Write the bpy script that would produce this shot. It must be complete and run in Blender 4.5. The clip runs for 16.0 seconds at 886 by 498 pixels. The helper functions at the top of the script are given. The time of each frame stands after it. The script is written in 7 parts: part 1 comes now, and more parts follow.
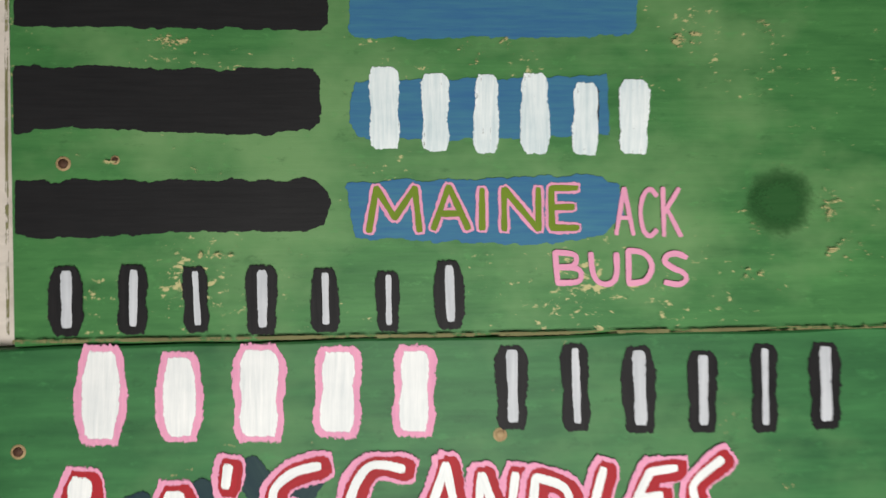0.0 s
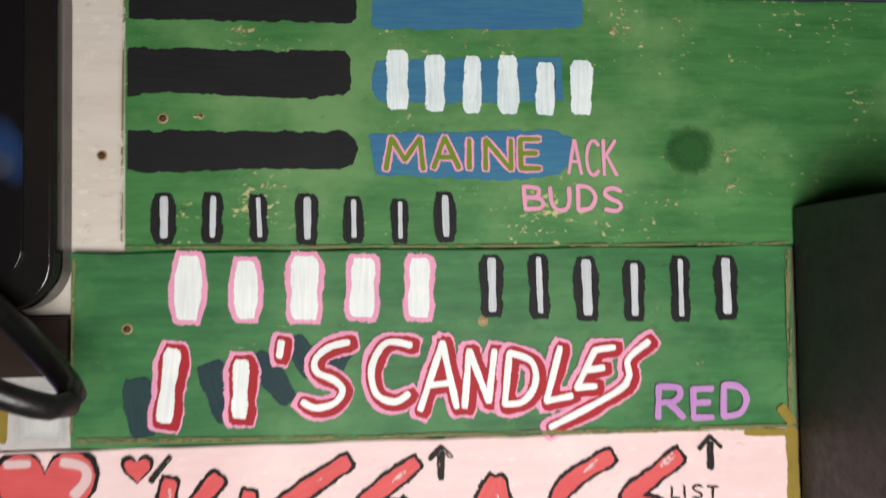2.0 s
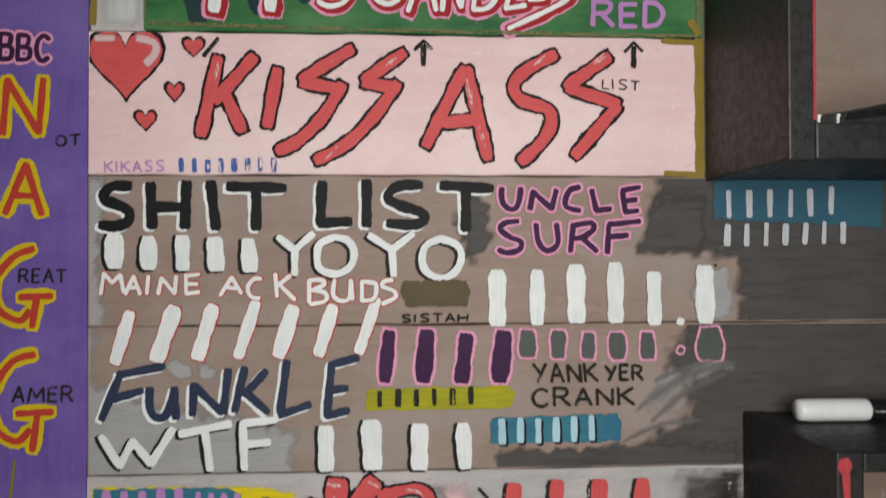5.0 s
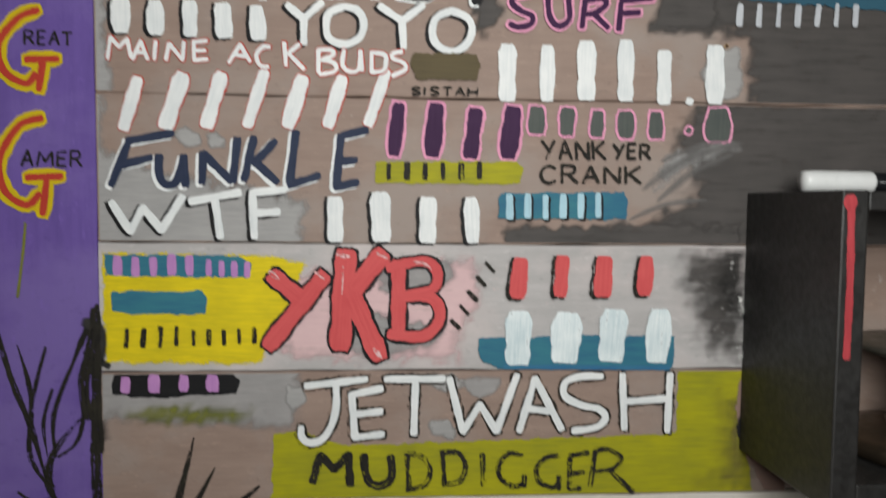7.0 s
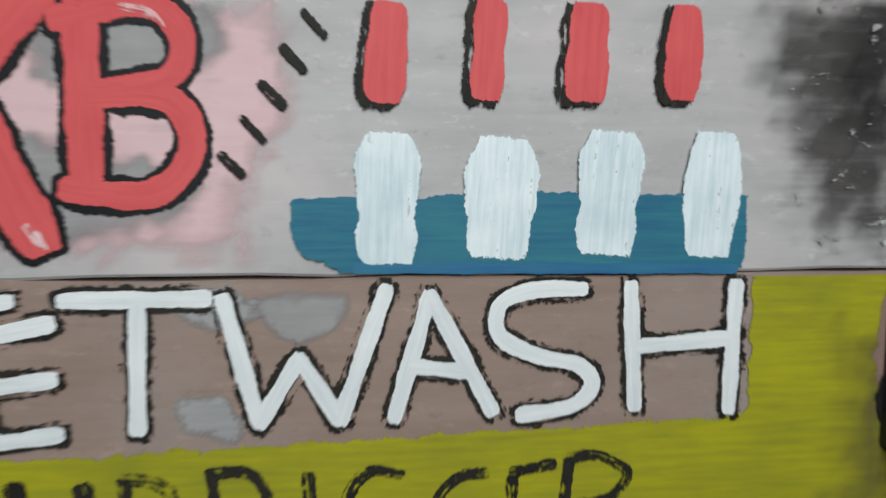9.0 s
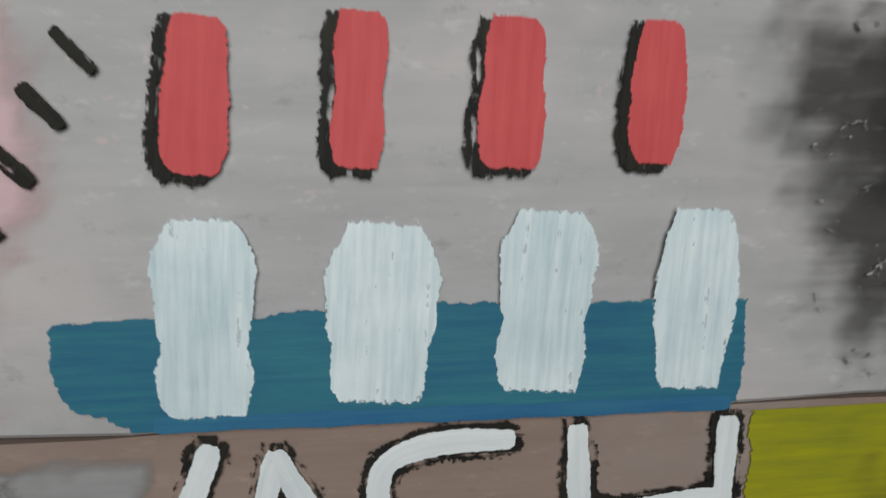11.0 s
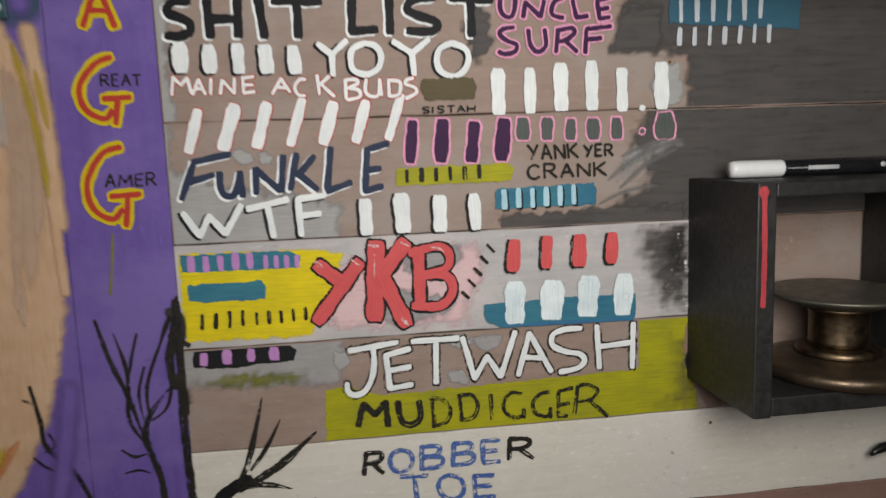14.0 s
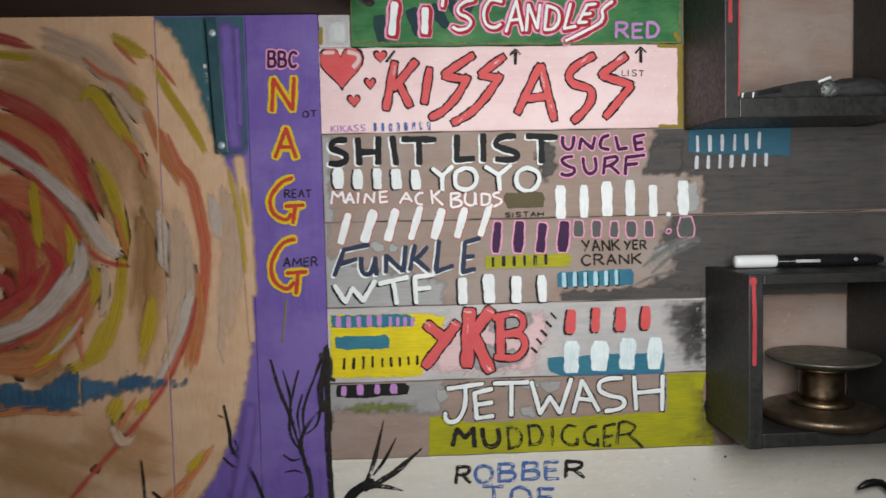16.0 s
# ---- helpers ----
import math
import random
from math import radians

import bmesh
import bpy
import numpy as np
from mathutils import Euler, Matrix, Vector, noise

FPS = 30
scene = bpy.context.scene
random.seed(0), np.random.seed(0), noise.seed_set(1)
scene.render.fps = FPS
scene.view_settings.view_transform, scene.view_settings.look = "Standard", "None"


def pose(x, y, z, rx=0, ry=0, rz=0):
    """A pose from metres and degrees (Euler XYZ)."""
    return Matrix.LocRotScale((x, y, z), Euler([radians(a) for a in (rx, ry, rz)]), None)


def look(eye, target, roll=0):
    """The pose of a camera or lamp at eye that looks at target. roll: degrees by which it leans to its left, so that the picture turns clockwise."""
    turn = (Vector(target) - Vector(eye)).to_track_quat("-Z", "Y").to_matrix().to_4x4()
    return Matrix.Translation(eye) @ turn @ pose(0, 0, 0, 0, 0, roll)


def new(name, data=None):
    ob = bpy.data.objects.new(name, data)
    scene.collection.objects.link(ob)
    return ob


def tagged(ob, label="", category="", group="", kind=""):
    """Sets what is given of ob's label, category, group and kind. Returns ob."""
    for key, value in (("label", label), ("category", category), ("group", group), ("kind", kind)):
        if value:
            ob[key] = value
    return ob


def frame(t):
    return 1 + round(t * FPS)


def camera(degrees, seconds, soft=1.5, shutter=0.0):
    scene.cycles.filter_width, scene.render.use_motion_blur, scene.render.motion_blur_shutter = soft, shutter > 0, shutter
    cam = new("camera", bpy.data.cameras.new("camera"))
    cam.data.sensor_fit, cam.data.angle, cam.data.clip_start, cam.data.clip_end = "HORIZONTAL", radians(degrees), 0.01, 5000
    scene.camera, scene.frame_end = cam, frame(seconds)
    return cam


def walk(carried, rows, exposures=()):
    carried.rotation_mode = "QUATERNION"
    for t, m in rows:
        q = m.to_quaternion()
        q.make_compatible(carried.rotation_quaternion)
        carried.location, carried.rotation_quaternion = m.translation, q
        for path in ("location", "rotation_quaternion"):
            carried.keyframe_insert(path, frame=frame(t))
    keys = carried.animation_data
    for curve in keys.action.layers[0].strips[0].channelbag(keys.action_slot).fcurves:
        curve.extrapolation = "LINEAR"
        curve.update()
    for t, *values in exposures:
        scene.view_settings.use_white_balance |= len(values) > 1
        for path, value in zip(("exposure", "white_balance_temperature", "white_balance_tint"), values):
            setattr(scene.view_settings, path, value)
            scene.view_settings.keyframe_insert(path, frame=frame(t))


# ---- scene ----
cam = camera(62.9, 16.0, soft=1.5, shutter=0.5)
PATH = [
    (0, (0.1871, -0.2649, 0.4052), (0.2586, 0.7325, 0.4024), -0.85),
    (0.5, (0.1838, -0.3003, 0.3986), (0.2809, 0.6950, 0.3986), -0.11),
    (1, (0.1845, -0.3269, 0.3921), (0.2761, 0.6689, 0.4007), -0.39),
    (1.5, (0.1826, -0.3349, 0.3869), (0.2666, 0.6615, 0.3989), -0.16),
    (2, (0.1784, -0.3570, 0.3593), (0.2578, 0.6392, 0.3943), -0.86),
    (2.5, (0.1769, -0.3865, 0.3195), (0.2619, 0.6091, 0.3582), -0.48),
    (3, (0.1802, -0.4022, 0.2699), (0.2585, 0.5942, 0.2999), 0.41),
    (3.5, (0.1868, -0.4238, 0.2350), (0.2599, 0.5732, 0.2617), 0.16),
    (4, (0.2041, -0.4388, 0.2015), (0.2567, 0.5596, 0.2239), -0.18),
    (4.2, (0.2007, -0.4455, 0.1881), (0.2565, 0.5527, 0.2111), -0.17),
    (6.3, (0.1866, -0.4651, 0.0663), (0.2205, 0.5340, 0.0396), -0.00),
    (6.5, (0.1849, -0.4642, 0.0571), (0.2125, 0.5349, 0.0242), 0.16),
    (7, (0.1812, -0.4632, 0.0277), (0.2453, 0.5328, -0.0338), 0.53),
    (7.5, (0.1912, -0.4355, -0.0132), (0.2880, 0.5542, -0.1180), -0.19),
    (8, (0.2200, -0.3609, -0.0327), (0.3023, 0.6230, -0.1913), -0.93),
    (8.5, (0.2403, -0.2745, -0.0384), (0.3367, 0.7115, -0.1746), -0.53),
    (9, (0.2520, -0.1995, -0.0532), (0.3701, 0.7890, -0.1479), 0.15),
    (9.5, (0.2682, -0.1540, -0.0525), (0.3874, 0.8336, -0.1551), 0.56),
    (10, (0.2809, -0.1329, -0.0378), (0.4157, 0.8517, -0.1491), 0.38),
    (10.2, (0.2850, -0.1243, -0.0423), (0.4234, 0.8593, -0.1586), -0.00),
    (12.3, (0.2429, -0.2638, 0.0028), (0.4185, 0.7066, -0.1634), 1.07),
    (12.5, (0.2199, -0.3140, -0.0023), (0.4086, 0.6611, -0.1182), -0.25),
    (13, (0.1797, -0.4134, 0.0164), (0.3453, 0.5639, -0.1164), -0.05),
    (13.5, (0.1477, -0.4988, 0.0441), (0.2859, 0.4823, -0.0916), -1.17),
    (14, (0.1257, -0.5706, 0.0678), (0.2582, 0.4112, -0.0681), -2.05),
    (14.5, (0.1059, -0.6416, 0.0998), (0.2026, 0.3382, -0.0750), -2.19),
    (15, (0.0882, -0.7005, 0.1058), (0.1966, 0.2859, -0.0178), -0.56),
    (15.5, (0.0850, -0.7490, 0.1044), (0.1745, 0.2449, 0.0397), -0.28),
    (16, (0.0849, -0.7804, 0.1073), (0.1326, 0.2169, 0.0513), -1.29),
]
EXPOSURES = [(0.0, 0.44, 6500, 9), (1.0, 0.54, 6500, 9), (2.0, 0.42, 6500, 9), (2.5, 0.24, 6450, 9), (3.0, -0.02, 6400, 8), (4.2, -0.24, 6400, 8), (6.5, -0.04, 6350, 7), (7.5, -0.02, 6200, 6), (8.0, 0.14, 6050, 4), (8.6, 0.17, 6000, 4), (9.0, 0.03, 5900, 4), (10.2, -0.32, 5850, 3), (12.5, -0.28, 6450, 9), (13.0, -0.18, 6450, 9), (14.0, -0.06, 6450, 9), (15.0, 0.06, 6250, 7), (16.0, 0.10, 6150, 7)]
walk(cam, [(t, look(eye, target, roll)) for t, eye, target, roll in PATH], EXPOSURES)
# world and light: dim room, one broad unseen lamp added behind the camera
world = bpy.data.worlds.new("world")
scene.world = world
world.use_nodes = True
world.node_tree.nodes["Background"].inputs[0].default_value = (0.9, 0.95, 1.0, 1)
world.node_tree.nodes["Background"].inputs[1].default_value = 0.05
lamp_data = bpy.data.lights.new("unseen_lamp", "AREA")
lamp_data.shape, lamp_data.size, lamp_data.energy = "DISK", 0.36, 4.8
lamp_data.color = (1.0, 0.97, 0.93)
lamp = new("unseen_lamp", lamp_data)
lamp.matrix_world = look((0.25, -0.64, 0.165), (0.23, 0.0, 0.10))


# ---------------------------------------------------------------- materials
def nodes_of(name):
    m = bpy.data.materials.new(name)
    m.use_nodes = True
    t = m.node_tree
    return m, t, t.nodes["Principled BSDF"]


def add(t, kind, **values):
    n = t.nodes.new(kind)
    for key, value in values.items():
        n.inputs[key].default_value = value
    return n


def math_node(t, op, a, b):
    n = t.nodes.new("ShaderNodeMath")
    n.operation = op
    for k, v in enumerate((a, b)):
        if isinstance(v, (int, float)):
            n.inputs[k].default_value = v
        else:
            t.links.new(v, n.inputs[k])
    return n.outputs[0]


def noise_at(t, scale, stretch=(1, 1, 1), detail=4.0, rough=0.6):
    geo = t.nodes.new("ShaderNodeNewGeometry")
    mp = add(t, "ShaderNodeMapping", Scale=stretch)
    t.links.new(geo.outputs["Position"], mp.inputs["Vector"])
    n = add(t, "ShaderNodeTexNoise", Scale=scale, Detail=detail, Roughness=rough)
    t.links.new(mp.outputs[0], n.inputs["Vector"])
    return n.outputs["Fac"]


def ramp(t, fac, lo, hi, a=(0, 0, 0, 1), b=(1, 1, 1, 1)):
    r = t.nodes.new("ShaderNodeValToRGB")
    r.color_ramp.elements[0].position, r.color_ramp.elements[1].position = lo, hi
    r.color_ramp.elements[0].color, r.color_ramp.elements[1].color = a, b
    t.links.new(fac, r.inputs[0])
    return r.outputs[0]


def blend(t, fac, a, b):
    n = t.nodes.new("ShaderNodeMix")
    n.data_type = "RGBA"
    for socket, v in ((n.inputs[0], fac), (n.inputs[6], a), (n.inputs[7], b)):
        if isinstance(v, tuple):
            socket.default_value = (*v, 1) if len(v) == 3 else v
        elif isinstance(v, (int, float)):
            socket.default_value = v
        else:
            t.links.new(v, socket)
    return n.outputs[2]


def paint(name, rgb, second=None, rough=0.5, brush=None, fray=0.9, dry=0.0, upright=False, relief=0.16, cut=0.35, fine=900.0, soft=0.08, speck=0.0):
    """House paint laid on with a brush: streaks along the stroke, a broader mottling, and frayed edges that follow the 'edge' value."""
    m, t, p = nodes_of(name)
    run = t.nodes.new("ShaderNodeCombineXYZ")
    for k, (axis, by) in enumerate((("along", 0.07), ("across", 1.0))):
        lay_at = t.nodes.new("ShaderNodeAttribute")
        lay_at.attribute_name = axis
        t.links.new(math_node(t, "MULTIPLY", lay_at.outputs["Fac"], by), run.inputs[k])
    bristle = add(t, "ShaderNodeTexNoise", Scale=620.0, Detail=3.0, Roughness=0.6)
    t.links.new(run.outputs[0], bristle.inputs["Vector"])
    streak = bristle.outputs["Fac"]
    broad = noise_at(t, 26.0, (1, 1, 1.6), 5.0)
    second = second or tuple(c * 0.72 for c in rgb)
    fac = math_node(t, "ADD", math_node(t, "MULTIPLY", streak, 0.5), math_node(t, "MULTIPLY", broad, 0.5))
    col = blend(t, ramp(t, fac, 0.38, 0.64), rgb, second)
    t.links.new(col, p.inputs["Base Color"])
    p.inputs["Roughness"].default_value = rough + 0.12
    p.inputs["Specular IOR Level"].default_value = 0.12
    bump = add(t, "ShaderNodeBump", Strength=relief, Distance=0.0006)
    t.links.new(math_node(t, "ADD", streak, math_node(t, "MULTIPLY", noise_at(t, 1400.0, (1, 1, 1), 2.0), 0.3)), bump.inputs["Height"])
    t.links.new(bump.outputs[0], p.inputs["Normal"])
    if fray:
        at = t.nodes.new("ShaderNodeAttribute")
        at.attribute_name = "edge"
        grain = math_node(t, "ADD", math_node(t, "MULTIPLY", noise_at(t, fine, (1, 1, 1), 3.0), 0.65), math_node(t, "MULTIPLY", noise_at(t, 190.0, (1, 1, 1), 3.0), 0.35))
        lift = math_node(t, "ADD", at.outputs["Fac"], math_node(t, "MULTIPLY", math_node(t, "SUBTRACT", grain, 0.5), fray * 2))
        alpha = ramp(t, lift, cut, cut + soft)
        if dry:
            gaps = ramp(t, math_node(t, "ADD", math_node(t, "MULTIPLY", streak, 0.6), math_node(t, "MULTIPLY", noise_at(t, 330.0, (1, 1, 1), 4.0), 0.4)), dry, dry + (0.06 if soft < 0.9 else 0.16))
            alpha = math_node(t, "MULTIPLY", alpha, gaps)
        if speck:
            spots = math_node(t, "ADD", math_node(t, "MULTIPLY", noise_at(t, 420.0, (0.55, 1, 1), 5.0, 0.75), 0.6), math_node(t, "MULTIPLY", noise_at(t, 90.0, (1, 1, 1), 2.0), 0.4))
            alpha = math_node(t, "MULTIPLY", alpha, ramp(t, spots, speck, speck + 0.03))
        t.links.new(alpha, p.inputs["Alpha"])
    return m


def wash(name, rgb, second, cover=0.9):
    """Thinned paint brushed out softly: it fades from the middle of the stroke to its rim, in broad streaks along the stroke."""
    m, t, p = nodes_of(name)
    run = t.nodes.new("ShaderNodeCombineXYZ")
    for k, (axis, by) in enumerate((("along", 0.10), ("across", 1.0))):
        lay_at = t.nodes.new("ShaderNodeAttribute")
        lay_at.attribute_name = axis
        t.links.new(math_node(t, "MULTIPLY", lay_at.outputs["Fac"], by), run.inputs[k])
    bristle = add(t, "ShaderNodeTexNoise", Scale=240.0, Detail=3.0, Roughness=0.55)
    t.links.new(run.outputs[0], bristle.inputs["Vector"])
    streak = bristle.outputs["Fac"]
    mix = math_node(t, "ADD", math_node(t, "MULTIPLY", streak, 0.55), math_node(t, "MULTIPLY", noise_at(t, 34.0, (1, 1, 1), 4.0), 0.45))
    t.links.new(blend(t, ramp(t, mix, 0.38, 0.62), rgb, second), p.inputs["Base Color"])
    p.inputs["Roughness"].default_value = 0.6
    p.inputs["Specular IOR Level"].default_value = 0.12
    at = t.nodes.new("ShaderNodeAttribute")
    at.attribute_name = "edge"
    body = math_node(t, "ADD", at.outputs["Fac"], math_node(t, "MULTIPLY", math_node(t, "SUBTRACT", streak, 0.5), 0.8))
    body = ramp(t, math_node(t, "ADD", body, math_node(t, "MULTIPLY", math_node(t, "SUBTRACT", noise_at(t, 90.0, (1, 1, 1), 3.0), 0.5), 0.5)), 0.08, 0.95)
    rim = ramp(t, at.outputs["Fac"], 0.0, 0.7)
    t.links.new(math_node(t, "MULTIPLY", math_node(t, "MULTIPLY", body, rim), cover), p.inputs["Alpha"])
    return m


def board_paint(name, rgb, second, third=None, rough=0.5, bare=None, bare_cut=0.70, upright=False, broad_scale=9.0):
    """Painted plank: wood grain shows through as relief, washes of two or three tones, and chips where bare wood shows."""
    m, t, p = nodes_of(name)
    along = (1, 1, 0.05) if upright else (0.05, 1, 1)
    grain = noise_at(t, 330.0, along, 5.0, 0.65)
    broad = noise_at(t, broad_scale, (1, 1, 1.4), 5.0)
    mid = noise_at(t, 60.0, (0.3, 1, 1.5) if not upright else (1.5, 1, 0.3), 5.0, 0.65)
    col = blend(t, ramp(t, math_node(t, "ADD", math_node(t, "MULTIPLY", grain, 0.3), math_node(t, "MULTIPLY", mid, 0.7)), 0.35, 0.66), rgb, second)
    if third:
        col = blend(t, ramp(t, broad, 0.47, 0.62), col, third)
    scuff = math_node(t, "MULTIPLY", ramp(t, noise_at(t, 210.0, (0.45, 1, 1) if not upright else (1, 1, 0.45), 6.0, 0.75), 0.57, 0.66), 0.45)
    col = blend(t, scuff, col, tuple(min(1.0, c * 1.3) for c in rgb))
    grime = math_node(t, "MULTIPLY", ramp(t, noise_at(t, 130.0, (0.6, 1, 1.2), 6.0, 0.78), 0.58, 0.68), 0.40)
    col = blend(t, grime, col, tuple(c * 0.6 for c in second))
    if bare:
        spots = math_node(t, "ADD", math_node(t, "MULTIPLY", noise_at(t, 320.0, (0.6, 1, 1), 4.0, 0.7), 0.62), math_node(t, "MULTIPLY", noise_at(t, 22.0, (1, 1, 1), 2.0), 0.38))
        col = blend(t, ramp(t, spots, bare_cut - 0.06, bare_cut - 0.03), col, bare)
    t.links.new(col, p.inputs["Base Color"])
    p.inputs["Roughness"].default_value = rough + 0.1
    p.inputs["Specular IOR Level"].default_value = 0.25
    bump = add(t, "ShaderNodeBump", Strength=0.16, Distance=0.0008)
    t.links.new(math_node(t, "ADD", grain, math_node(t, "MULTIPLY", noise_at(t, 900.0, (1, 1, 1), 2.0), 0.25)), bump.inputs["Height"])
    t.links.new(bump.outputs[0], p.inputs["Normal"])
    return m


def plain(name, rgb, rough=0.5, metal=0.0, second=None, scale=60.0, relief=0.1):
    m, t, p = nodes_of(name)
    n = noise_at(t, scale, (1, 1, 1), 5.0)
    t.links.new(blend(t, ramp(t, n, 0.35, 0.68), rgb, second or tuple(c * 0.7 for c in rgb)), p.inputs["Base Color"])
    r = ramp(t, noise_at(t, scale * 3, (1, 1, 1), 3.0), 0.3, 0.7, (rough * 0.75,) * 3 + (1,), (min(1, rough * 1.25),) * 3 + (1,))
    t.links.new(r, p.inputs["Roughness"])
    p.inputs["Metallic"].default_value = metal
    bump = add(t, "ShaderNodeBump", Strength=relief, Distance=0.001)
    t.links.new(noise_at(t, scale * 8, (1, 1, 1), 3.0), bump.inputs["Height"])
    t.links.new(bump.outputs[0], p.inputs["Normal"])
    return m


